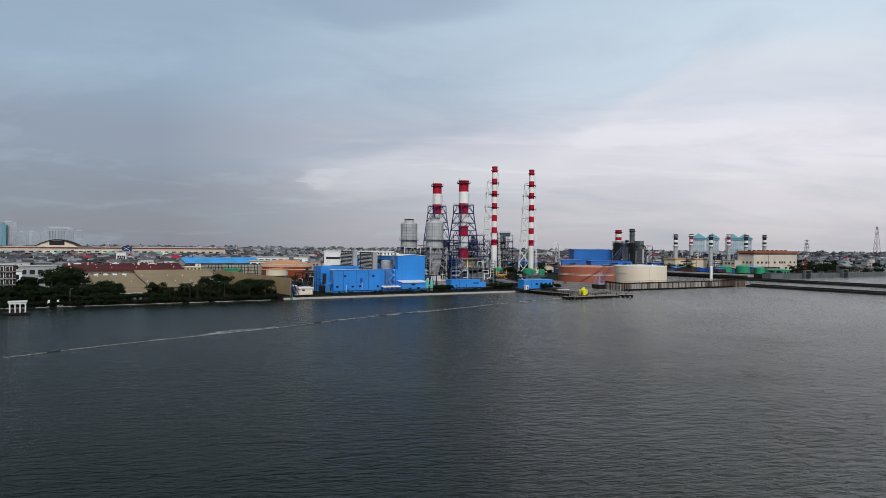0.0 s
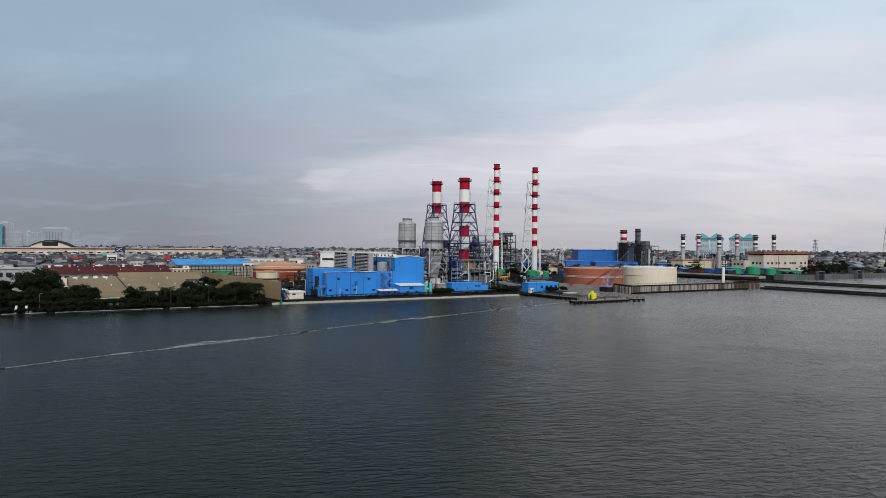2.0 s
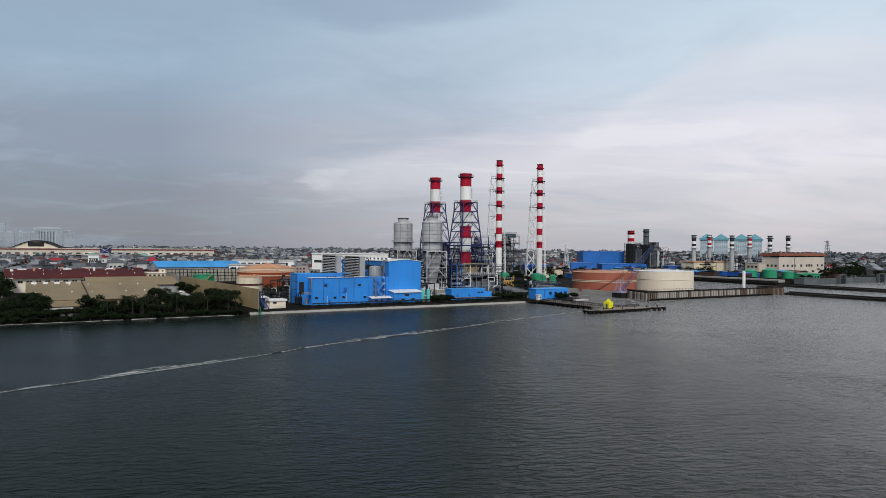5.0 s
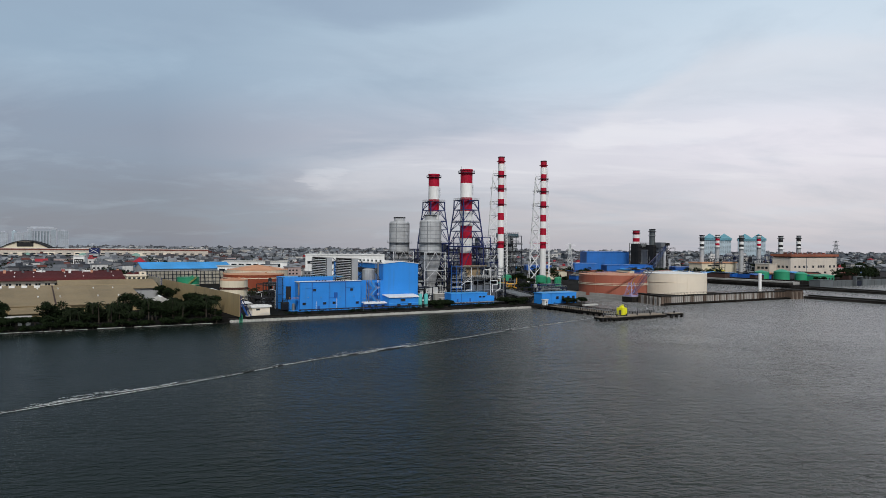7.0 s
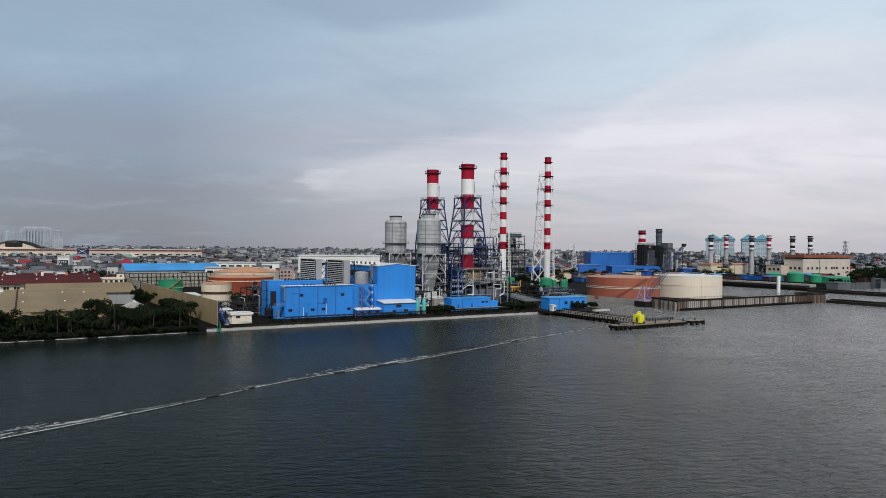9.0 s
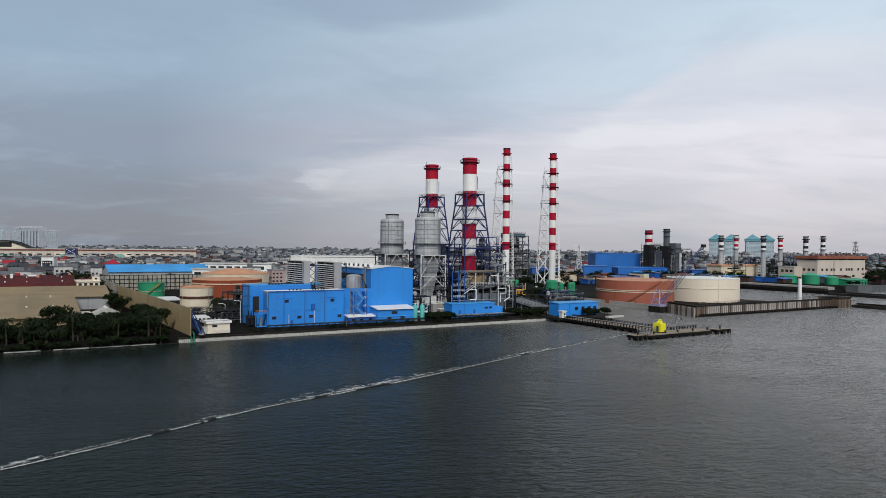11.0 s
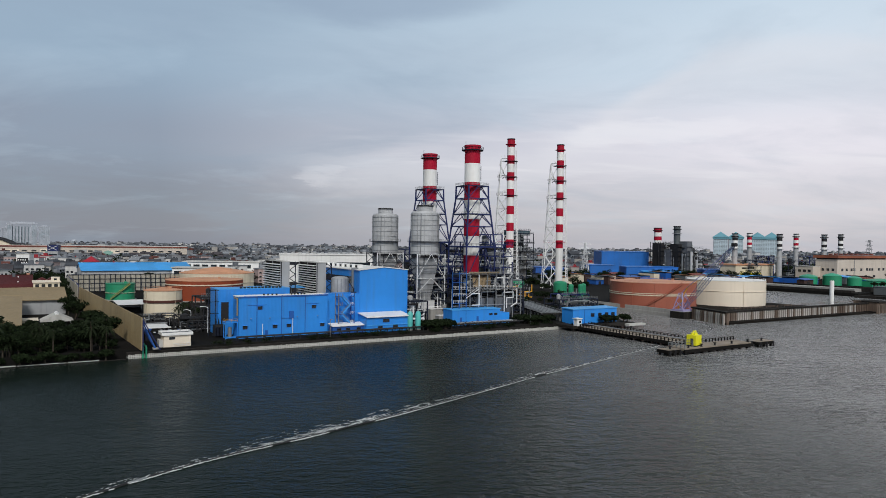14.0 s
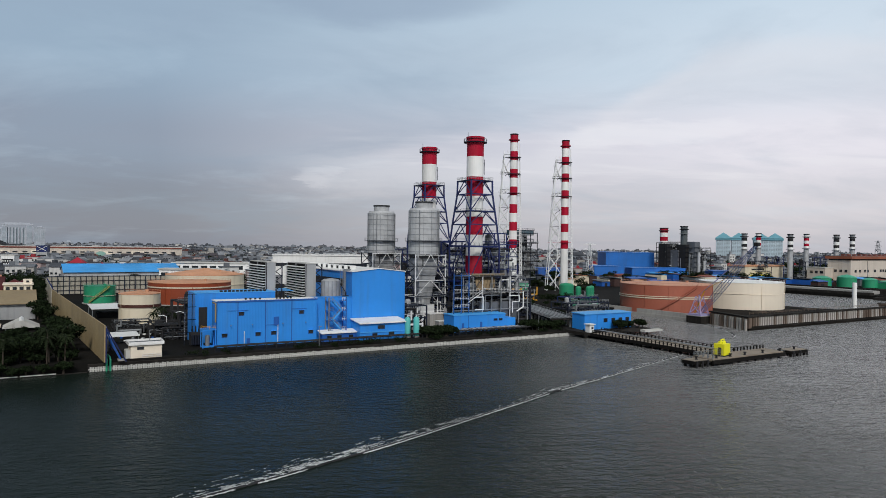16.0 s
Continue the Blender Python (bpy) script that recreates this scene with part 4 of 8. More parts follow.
def process_block(u, v, w, d, h, name, label, seed, mat=NAVY_STEEL, pipes=WHITE_STEEL, lv=4, dense=1.0):
    """Open steel frame full of vessels, ducts and pipes."""
    rnd = random.Random(seed)
    t = thing(name, at(u, v), label, "plant")
    nx, ny = max(2, round(w / 6)), max(2, round(d / 7))
    for i in range(nx + 1):
        for j in (0, ny):
            part("column", S().beam((w * i / nx, d * j / ny, 0), (w * i / nx, d * j / ny, h * rnd.choice((0.75, 1, 1, 1))), 0.45), mat, t)
    for k in range(1, lv + 1):
        z = h * k / lv
        for j in (0, ny):
            part("girder", S().beam((0, d * j / ny, z), (w, d * j / ny, z), 0.4), mat, t)
        for i in range(nx + 1):
            part("girder", S().beam((w * i / nx, 0, z), (w * i / nx, d, z), 0.35), mat, t)
        part("grating", S().box(0, w * rnd.uniform(0.6, 1), 0.3, d * 0.4, z + 0.1, z + 0.2), mat, t)
        part("railing", rails(S(), [(0, 0, z + 0.2), (w, 0, z + 0.2)], 1.1, 2.0, 0.1), rnd.choice((pipes, mat, GREY_STEEL)), t)
    for i in range(nx):
        k = rnd.randrange(lv)
        a, b = h * k / lv, h * (k + 1) / lv
        part("brace", S().beam((w * i / nx, 0, a), (w * (i + 1) / nx, 0, b), 0.25), mat, t)
        part("brace", S().beam((w * (i + 1) / nx, 0, a), (w * i / nx, 0, b), 0.25), mat, t)
    for i in range(int(nx * 1.5 * dense)):
        x, y, z = rnd.uniform(1.5, w - 1.5), rnd.uniform(2, d - 2), h / lv * rnd.randrange(lv) + 0.2
        r, hh = rnd.uniform(0.8, 2.0), rnd.uniform(0.5, 0.95) * h / lv * rnd.choice((1, 1, 2))
        part("vessel", S().ring([(r * 0.7, z), (r, z + 0.4), (r, z + hh - 0.5), (r * 0.5, z + hh)], 16, x, y), rnd.choice((SILVER, GREY_STEEL, SOOT_SHADE, SILVER)), t)
    for i in range(int(nx * 3 * dense)):
        z = h / lv * rnd.randrange(lv) + rnd.uniform(0.8, h / lv - 0.6)
        x0, x1 = sorted((rnd.uniform(0, w), rnd.uniform(0, w)))
        y = rnd.uniform(-0.9, 1.5)
        r = rnd.choice((0.14, 0.2, 0.3, 0.42))
        part("pipe", S().pipe([(x0, y, z - rnd.uniform(1, 5)), (x0, y, z), (x1, y, z), (x1, y, z + rnd.uniform(-4, 4))], r), rnd.choice((pipes, pipes, GREY_STEEL, SOOT_SHADE)), t)
    return t


low_block()
rear_block()
turbine_hall()
stair_tower()
filter_house(21.1, 20, 40, 15.2, 28.0, 3.3)
filter_house(35.4, 20, 40, 14.6, 27.4, 3.8)
blue_store()
for u_, v_ in ((63.6, -4.7), (67.0, -4.9)):
    teal_vessel(u_, v_)
duct_silo(90.0, 31.0)
duct_silo(88.8, 68.0)
heavy_stack(110.0, 23.5, 0, 79.5)
heavy_stack(116.5, 72.8, 0, 81.3)
slim_stack(240.8, 169.6, -31)
slim_stack(288.9, 170.7, -31)

# ---- jetty, boom and inlet ----
def bars(name, rows, material, parent, label=""):
    """Separate straight members: (from, to, thickness)."""
    for p, q, w in rows:
        part(name, S().beam(p, q, w), material, parent, label)


def jetty():
    t = thing("jetty", at(0, 0, 0), "long brown concrete jetty with railings over the water", "jetty")
    part("approach_deck", S().box(134.5, 143.5, -76, -17, 1.3, 1.9), DECK, t, "worn brown walkway deck")
    part("head_deck", S().box(124.0, 159.0, -83.2, -76.01, 1.35, 2.1), DECK, t, "worn concrete mooring platform")
    pile = S().ring([(0.45, -3), (0.45, 1.35)], 10).mesh("pile", TIMBER_BLACK)
    for i in range(14):
        for u in (135.5, 139, 142.6):
            part("pile", pile, None, t, m=pose(u, -19 - i * 4.3, 0))
    for i in range(9):
        for v in (-82.4, -77):
            part("pile", pile, None, t, m=pose(125 + i * 4.1, v, 0))
    part("edge_beam", S().box(134.0, 134.49, -76, -17, 0.9, 2.0), TIMBER_BLACK, t)
    part("edge_beam", S().box(143.51, 144.0, -76, -17, 0.9, 2.0), TIMBER_BLACK, t)
    part("fender_beam", S().box(123.6, 159.5, -83.8, -83.21, 0.6, 1.7), TIMBER_BLACK, t)
    for a, b in (((134.3, -76, 2.0), (134.3, -17, 2.0)), ((143.7, -76, 2.0), (143.7, -17, 2.0)), ((143.7, -76.2, 2.1), (158.8, -76.2, 2.1)), ((124.3, -83, 2.1), (124.3, -76.2, 2.1)), ((124.3, -76.2, 2.1), (134.3, -76.2, 2.1))):
        r = S()
        p, q = Vector(a), Vector(b)
        n = max(2, round((q - p).length / 1.7))
        for i in range(n + 1):
            c = p.lerp(q, i / n)
            r.beam(c, c + Vector((0, 0, 1.2)), 0.3)
        r.beam(p + Vector((0, 0, 1.15)), q + Vector((0, 0, 1.15)), 0.14).beam(p + Vector((0, 0, 0.6)), q + Vector((0, 0, 0.6)), 0.10)
        part("railing", r, TIMBER_BLACK if a[0] > 130 else GREY_STEEL, t, "weathered black hand rail")
    part("pipeline", S().pipe([(142.8, -17, 2.3), (142.8, -75, 2.3)], 0.15).pipe([(142.0, -17, 2.3), (142.0, -75, 2.3)], 0.12), GREY_STEEL, t)
    bol = S().ring([(0.45, 2.1), (0.3, 2.3), (0.3, 2.8), (0.5, 2.9), (0.5, 3.1)], 12).mesh("bollard", SOOT_SHADE)
    for u in (126.5, 133, 140, 149, 158):
        part("bollard", bol, None, t, m=pose(u, -82.6, 0))
    for u0, u1, v0, v1 in ((116.2, 122.6, -83.0, -78.2), (162.2, 171.4, -84.0, -79.0)):
        d = thing("mooring_dolphin", at(u0, v0, 0), "dark concrete mooring dolphin on piles", "dolphin", "mooring dolphins")
        part("cap", S().box(0, u1 - u0, 0, v1 - v0, 0.9, 1.9), TIMBER_BLACK, d)
        part("deck", S().box(0.2, u1 - u0 - 0.2, 0.2, v1 - v0 - 0.2, 1.904, 2.0), DECK, d)
        for x in (0.8, (u1 - u0) / 2, u1 - u0 - 0.8):
            for y in (0.8, v1 - v0 - 0.8):
                part("pile", pile, None, d, m=pose(x, y, -0.4))
            part("fender", S().pipe([(x, -0.25, 0.2), (x, -0.25, 1.7)], 0.3), SOOT_SHADE, d)
        part("bollard", bol, None, d, m=pose((u1 - u0) / 2, 2, -0.1))
    w = thing("catwalk", at(159.1, -81.6, 1.6), "narrow grey steel catwalk to the dolphin", "walkway")
    part("deck", S().box(0, 3.0, 0, 1.2, 0, 0.15), GREY_STEEL, w)
    part("railing", rails(S(), [(0, 0, 0.15), (3.0, 0, 0.15)]), GREY_STEEL, w)
    y = thing("loading_cabin", at(130.6, -82.2, 2.1, 8), "bright yellow control cabin with rail on jetty", "cabin")
    part("body", S().box(0, 3.6, 0, 3.4, 0.4, 3.8), YELLOW, y)
    part("skid", S().box(0.2, 3.4, 0.2, 3.2, 0, 0.396), SOOT_SHADE, y)
    part("door", S().box(-0.05, -0.004, 0.9, 1.9, 0.5, 2.7), SOOT_SHADE, y)
    part("rib", S().box(1.15, 1.25, -0.06, -0.004, 0.5, 3.7), YELLOW, y)
    part("rib", S().box(2.35, 2.45, -0.06, -0.004, 0.5, 3.7), YELLOW, y)
    part("top_gear", S().box(0.9, 2.6, 0.9, 2.4, 3.8, 4.5).pipe([(0.6, 1.6, 3.9), (1.2, 1.6, 5.0), (2.6, 1.6, 5.0), (3.0, 1.6, 3.9)], 0.22), YELLOW, y)
    part("side_ladder", rails(S(), [(-0.8, 0.2, 0), (-0.8, 3.2, 0)], 2.4, 0.5, 0.07), GREY_STEEL, y)


BOOM = [(-166, -174), (-139, -161.5), (-105, -149.6), (-72, -137), (-40, -122), (-17, -115.4), (6, -108.2), (40, -95.6), (62, -87.5), (92, -78), (134, -64)]


def smooth(pts, n):
    """Points along a Catmull-Rom curve."""
    out = []
    P = [pts[0]] + pts + [pts[-1]]
    for i in range(1, len(P) - 2):
        a, b, c, d = P[i - 1], P[i], P[i + 1], P[i + 2]
        for k in range(n):
            s = k / n
            out.append(tuple(0.5 * (2 * b[j] + (c[j] - a[j]) * s + (2 * a[j] - 5 * b[j] + 4 * c[j] - d[j]) * s * s + (3 * b[j] - a[j] - 3 * c[j] + d[j]) * s ** 3) for j in (0, 1)))
    return out + [pts[-1]]


def float_boom(name, pts, n, foam):
    rnd = random.Random(5)
    line = smooth(pts, n)
    t = thing(name, at(0, 0, 0), "long floating barrier of dark and pale floats with foam", "boom")
    seg = {}
    for m_, key in ((SOOT_SHADE, 0), (FOAM, 1), (GREY_STEEL, 2)):
        seg[key] = S().ring([(0.10, -1.5), (0.22, -1.36), (0.22, 1.36), (0.10, 1.5)], 10).mesh("float", m_)
    # walk along the line at even steps
    acc, pos, k = 0.0, [], 0
    for p, q in zip(line, line[1:]):
        d = math.dist(p, q)
        while acc < d:
            f = acc / d
            pos.append((p[0] + (q[0] - p[0]) * f, p[1] + (q[1] - p[1]) * f, math.degrees(math.atan2(q[1] - p[1], q[0] - p[0]))))
            acc += 3.05
        acc -= d
    for i, (x, y, a) in enumerate(pos[:300]):
        key = 0 if noise.noise((i * 0.13, 3, 0)) > -0.05 else rnd.choice((0, 0, 0, 2))
        part("float", seg[key], None, t, m=pose(x, y, 0.06, 0, 0, a + rnd.uniform(-7, 7)) @ pose(0, 0, 0, 0, 90, 0))
    # foam that the swell throws up along the barrier and drags off to its lee in torn wisps
    fm = S()

    def fleck(cx, cy, r, e, ca, sa, z):
        ring = [(cx + r * e * math.cos(b) * ca - r * math.sin(b) * sa, cy + r * e * math.cos(b) * sa + r * math.sin(b) * ca, z) for b in [2 * math.pi * j / 6 + rnd.uniform(-0.3, 0.3) for j in range(6)]]
        n0 = len(fm.v)
        fm.v += ring
        fm.v.append((cx, cy, z + r * 0.35))
        fm.f += [(n0 + j, n0 + (j + 1) % 6, n0 + 6) for j in range(6)]

    for i, (x, y, a) in enumerate(pos):
        strength = max(0.22, noise.noise(((i - 12) * 0.085, 0.3, 1.7)) * 1.6 + 0.30) * foam
        ca, sa = math.cos(radians(a)), math.sin(radians(a))
        # a broken white line on the weather side of the floats
        for k in range(int((64 + 90 * strength) * min(1, foam + 0.2))):
            s, o = rnd.uniform(-1.6, 1.6), rnd.gauss(-0.34, 0.08) if rnd.random() < 0.45 else abs(rnd.gauss(0.3, 0.16))
            if noise.noise((x * 0.11 + s * 0.11, y * 0.11, 7.0)) > -0.26:
                fleck(x + s * ca - o * sa, y + s * sa + o * ca, rnd.uniform(0.06, 0.13), rnd.uniform(1.5, 4), ca, sa, 0.03 + rnd.random() * 0.08)
        # wisps on the lee side, gathered where noise lets them
        reach = 0.7 + 4.6 * strength
        for k in range(int(strength * 620)):
            s, o = rnd.uniform(-1.7, 1.7), 0.3 + reach * rnd.random() ** 1.5
            cx, cy = x + s * ca - o * sa, y + s * sa + o * ca
            if noise.noise(((i * 3.05 + s) * 0.10, o * 0.7, 2.0)) * 0.6 + noise.noise(((i * 3.05 + s) * 0.45, o * 2.4, 4.0)) * 0.7 + rnd.uniform(-0.25, 0.25) < -0.02 + 0.55 * o / reach:
                continue
            fleck(cx, cy, rnd.uniform(0.02, 0.055), rnd.uniform(3.0, 9.0), ca, sa, 0.03 + rnd.random() * 0.05)
    if fm.v:
        f = new("foam", fm.mesh("foam", FOAM))
        f.matrix_basis = at(0, 0, 0)
        tagged(f, "thin broken white foam along the floating barrier", "foam", "", "stuff")


def blue_pump_house():
    p = thing("pump_house_platform", at(131, -21, 0), "dark piled concrete platform under the pump house", "platform")
    part("slab", S().box(0, 36, 0, 11, 1.2, 2.3), DARK_CONCRETE, p)
    part("landing", S().box(30, 40, -2.6, -0.004, 1.2, 2.0), PALE_CONCRETE, p, "pale landing slab")
    pile = S().ring([(0.4, -3), (0.4, 1.2)], 10).mesh("pile", DARK_CONCRETE)
    for i in range(9):
        part("pile", pile, None, p, m=pose(1 + i * 4.2, 0.6, 0))
    t = thing("pump_house", at(136.5, -15, 2.3), "low bright blue pump house with dark windows", "building")
    part("wall", S().box(0, 25.5, 0, 7, 0, 6.0), BLUE, t)
    part("roof", S().extrude_x([(-0.3, 6.004), (7.3, 6.2), (7.3, 6.5), (-0.3, 6.25)], -0.3, 25.8), SKY_ROOF, t)
    for x in (11.2, 15.4, 19.4, 23.2):
        window_part(t, x, 2.7, 1.9, 1.5, 0.0, False)
    part("seam", S().box(6.5, 6.7, -0.08, -0.004, 0.1, 5.9), BLUE_DARK, t)
    h = thing("white_hut", at(133.2, -21.4, 2.3), "small white flat roofed watch hut", "hut")
    part("wall", S().box(0, 2.3, 0, 2.3, 0, 2.9), WHITE, h)
    part("roof", S().box(-0.4, 2.7, -0.4, 2.7, 2.904, 3.2), WHITE, h)
    part("window", S().box(0.9, 1.9, -0.05, -0.004, 1.2, 2.1), WINDOW, h)


def cable_bridge():
    a, b = Vector((133, -6, 0)), Vector((166, 74, 0))
    d = (b - a).normalized()
    ang = math.degrees(math.atan2(d.y, d.x))
    t = thing("cable_bridge", at(a.x, a.y, GROUND, ang) @ Matrix.Diagonal((1, 1.5, 1, 1)), "grey concrete cable bridge on many columns", "bridge")
    ln = (b - a).length
    part("deck", S().box(0, ln, -3.2, 3.2, 3.1, 3.6), DARK_CONCRETE, t)
    for i in range(17):
        x = ln * (i + 0.5) / 17
        part("column", S().box(x - 0.25, x + 0.25, -3.1, -2.6, 0, 3.1), CONCRETE, t)
        part("column", S().box(x - 0.25, x + 0.25, 2.6, 3.1, 0, 3.1), CONCRETE, t)
        part("cross_tray", S().box(x - 1.2, x + 1.0, -3.4, 3.4, 3.62, 3.85), GREY_STEEL, t)
    for y in (-2.6, -1.5, -0.3, 0.9, 2.1):
        part("cable_tray", S().box(0, ln, y - 0.35, y + 0.35, 3.9, 4.15), GREY_STEEL, t)
    part("railing", rails(S(), [(0, 3.3, 3.6), (ln, 3.3, 3.6)], 1.2, 2.5, 0.1), GREY_STEEL, t)
    part("railing", rails(S(), [(0, -3.3, 3.6), (ln, -3.3, 3.6)], 1.2, 2.5, 0.1), GREY_STEEL, t)


def pipe_rack():
    t = thing("pipe_rack", at(0, -7.2), "long low steel pipe rack along the quay", "pipe rack")
    for i in range(42):
        u = -2 + i * 3.05
        part("support", S().beam((u, 0, -0.3), (u, 0, 1.1), 0.18).beam((u, 2.2, -0.3), (u, 2.2, 1.1), 0.18).beam((u, -0.3, 1.1), (u, 2.5, 1.1), 0.2), SOOT_SHADE, t)
    for y, r, m_ in ((0, 0.14, SOOT_SHADE), (0.7, 0.2, SOOT_SHADE), (1.3, 0.12, GREY_STEEL), (2.0, 0.16, SOOT_SHADE)):
        part("pipe", S().pipe([(-2, y, 1.2 + r), (123, y, 1.2 + r)], r), m_, t)


def oil_tank(name, x, y, r, z0, h, wall, roof, label, stripe=None, seams=(), cone=0.09, stair=None, base=CONCRETE):
    t = thing(name, pose(x, y, z0, 0, 0, QUAY), label, "tank", "storage tanks")
    part("shell", S().ring([(r, 0), (r, h)], 72), wall, t)
    part("roof", S().ring([(r + 0.15, h + 0.004), (r + 0.15, h + 0.25), (r * 0.5, h + 0.25 + r * cone * 0.55), (0.4, h + 0.25 + r * cone)], 72), roof, t)
    part("foundation", S().ring([(r + 0.8, -1.5), (r + 0.8, -0.004)], 48), base, t)
    for zs, hh, m_ in stripe or ():
        part("wind_girder", S().ring([(r + 0.02, zs), (r + 0.3, zs), (r + 0.3, zs + hh), (r + 0.02, zs + hh)], 72, close=False), m_, t)
    for a in seams:
        c, s = math.cos(radians(a)), math.sin(radians(a))
        part("downpipe", S().pipe([((r + 0.22) * c, (r + 0.22) * s, 0.1), ((r + 0.22) * c, (r + 0.22) * s, h)], 0.12), stair[2] if stair else wall, t)
    rl = S()
    n = max(16, int(r * 2.2))
    for i in range(n):
        a, b = 2 * math.pi * i / n, 2 * math.pi * (i + 1) / n
        p, q = Vector((r * math.cos(a), r * math.sin(a), h + 0.25)), Vector((r * math.cos(b), r * math.sin(b), h + 0.25))
        rl.beam(p, p + Vector((0, 0, 0.9)), 0.07).beam(p + Vector((0, 0, 0.9)), q + Vector((0, 0, 0.9)), 0.07)
    part("roof_railing", rl, roof, t)
    part("roof_hatch", S().ring([(0.7, h), (0.7, h + 1.2 + r * cone * 0.5)], 14, r * 0.3, -r * 0.35), roof, t)
    if stair:
        a0, a1, m_ = stair
        st = S()
        k = 26
        for i in range(k):
            f0, f1 = i / k, (i + 1) / k
            p, q = [Vector(((r + 0.7) * math.cos(radians(a0 + (a1 - a0) * f)), (r + 0.7) * math.sin(radians(a0 + (a1 - a0) * f)), h * f + 0.2)) for f in (f0, f1)]
            st.beam(p, q, 0.7, 0.2).beam(p + Vector((0, 0, 1.1)), q + Vector((0, 0, 1.1)), 0.1).beam(p, p + Vector((0, 0, 1.1)), 0.08)
        part("spiral_stair", st, m_, t)
    return t


def scrub_mesh(seed):
    rnd = random.Random(seed)
    s = S()
    for c in ((0, 0, 0.8), (1.4, 0.3, 0.6), (-1.2, -0.2, 0.9)):
        leaf_clump(s, c, 1.0, 50, rnd, 0.22)
    return s.mesh("twigs", LEAF, False)


SCRUB = [scrub_mesh(1), scrub_mesh(2)]


def bulkhead():
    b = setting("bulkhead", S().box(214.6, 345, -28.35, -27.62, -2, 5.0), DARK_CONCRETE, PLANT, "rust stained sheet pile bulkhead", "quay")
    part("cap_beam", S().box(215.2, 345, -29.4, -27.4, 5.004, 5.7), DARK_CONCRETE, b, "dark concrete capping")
    p0 = S().prism([(0.08, 0), (0.2, -0.8), (0.98, -0.8), (1.1, 0)], -2, 5.0)
    pile, rust, dull = p0.mesh("sheet_pile", PILE), p0.mesh("sheet_pile_rust", RUST), p0.mesh("sheet_pile_stained", STAINED_PILE)
    for i in range(75):
        part("sheet_pile", rust if i > 66 or random.random() < 0.06 else dull if random.random() < 0.3 else pile, None, b, m=pose(215.1 + i * 1.73, -28.36, random.uniform(-0.25, 0.1), 0, 0, random.uniform(-2, 2)))
    s = setting("bulkhead_side", S().prism([(221, -8), (213.0, -33.3), (213.7, -33.3), (221.7, -8)], -2, 5.4), RUST, PLANT, "stained end of the sheet pile bulkhead", "quay")
    ang = math.degrees(math.atan2(25.3, 8.0))
    for i in range(15):
        part("sheet_pile", rust if i % 5 == 0 else dull if i % 3 == 1 else pile, None, s, m=pose(221 - 8 * (i + 1) / 15.5, -8 - 25.3 * (i + 1) / 15.5, 0, 0, 0, ang) @ pose(0, 0.0, 0, 0, 0, 0) @ Matrix.Scale(-1, 4, (0, 1, 0)))
    part("cap_beam", S().prism([(220.4, -7.6), (212.4, -33.4), (215.1, -33.4), (223.4, -7.6)], 5.41, 6.05), DARK_CONCRETE, s)
    part("front_face", S().box(213.1, 215.0, -33.3, -32.6, -2, 5.4), RUST, s)
    part("right_face", S().box(214.3, 215.0, -32.59, -28.4, -2, 5.4), RUST, s)
    part("fill", S().prism([(213.9, -32.5), (214.25, -32.5), (223, -27.5), (223, -9), (221.8, -9)], 0.5, 5.2), EARTH, s)
    rng = random.Random(8)
    for i in range(40):
        k = thing("scrub", at(rng.uniform(224, 340), rng.uniform(-26.5, -15), 1.0, rng.uniform(0, 360)), "low dark scrub behind the bulkhead", "bush", "terminal scrub")
        part("twigs", SCRUB[i % 2], None, k)
    setting("inlet_wall", S().box(220.2, 221.4, 1.4, 62, -2, 3.6).box(219.6, 220.196, 1.4, 62, -2, 1.6), CONCRETE, PLANT, "stepped stained concrete inlet wall", "quay")
    bd = thing("bund_wall", at(224, -16.5, 1.0), "low rust stained bund wall round the tanks", "wall")
    part("front", S().box(0, 117, 0, 0.6, 0, 2.2), RUST, bd)
    part("coping", S().box(-0.1, 117.1, -0.15, 0.75, 2.204, 2.45), DARK_CONCRETE, bd)
    for i in range(20):
        part("buttress", S().box(2 + i * 5.9, 2.6 + i * 5.9, -0.7, -0.004, 0, 1.9), RUST, bd)
    part("pipe", S().pipe([(4, -1.6, 1.0), (112, -1.6, 1.0)], 0.22), GREY_STEEL, bd)
    part("railing", rails(S(), [(0, -9.6, 4.75), (117, -9.6, 4.75)], 1.1, 3.0, 0.1), RUST, bd, "rusty hand rail on the bulkhead")
    t = thing("mooring_block", at(343, -34.0, -1.0), "dark rusted concrete block at the bulkhead's end", "block")
    part("body", S().box(0, 13, 0, 13, 0, 7.0), RUST, t)
    for i in range(8):
        part("sheet_pile", rust if i % 3 else dull, None, t, m=pose(0.1 + i * 1.6, -0.01, 0.8 + random.uniform(-0.2, 0.1)))
    part("cap", S().box(-0.4, 13.4, -0.9, 13.4, 7.004, 7.5), DARK_CONCRETE, t)
    m = thing("white_marker_pole", at(350.5, -4.4, 1.0), "tall plain white round marker pole", "pole")
    part("shaft", S().ring([(1.2, 0), (1.2, 15.4), (1.0, 15.6)], 20), WHITE, m)
    part("footing", S().box(-2, 2, -2, 2, 0, 0.5), CONCRETE, m)
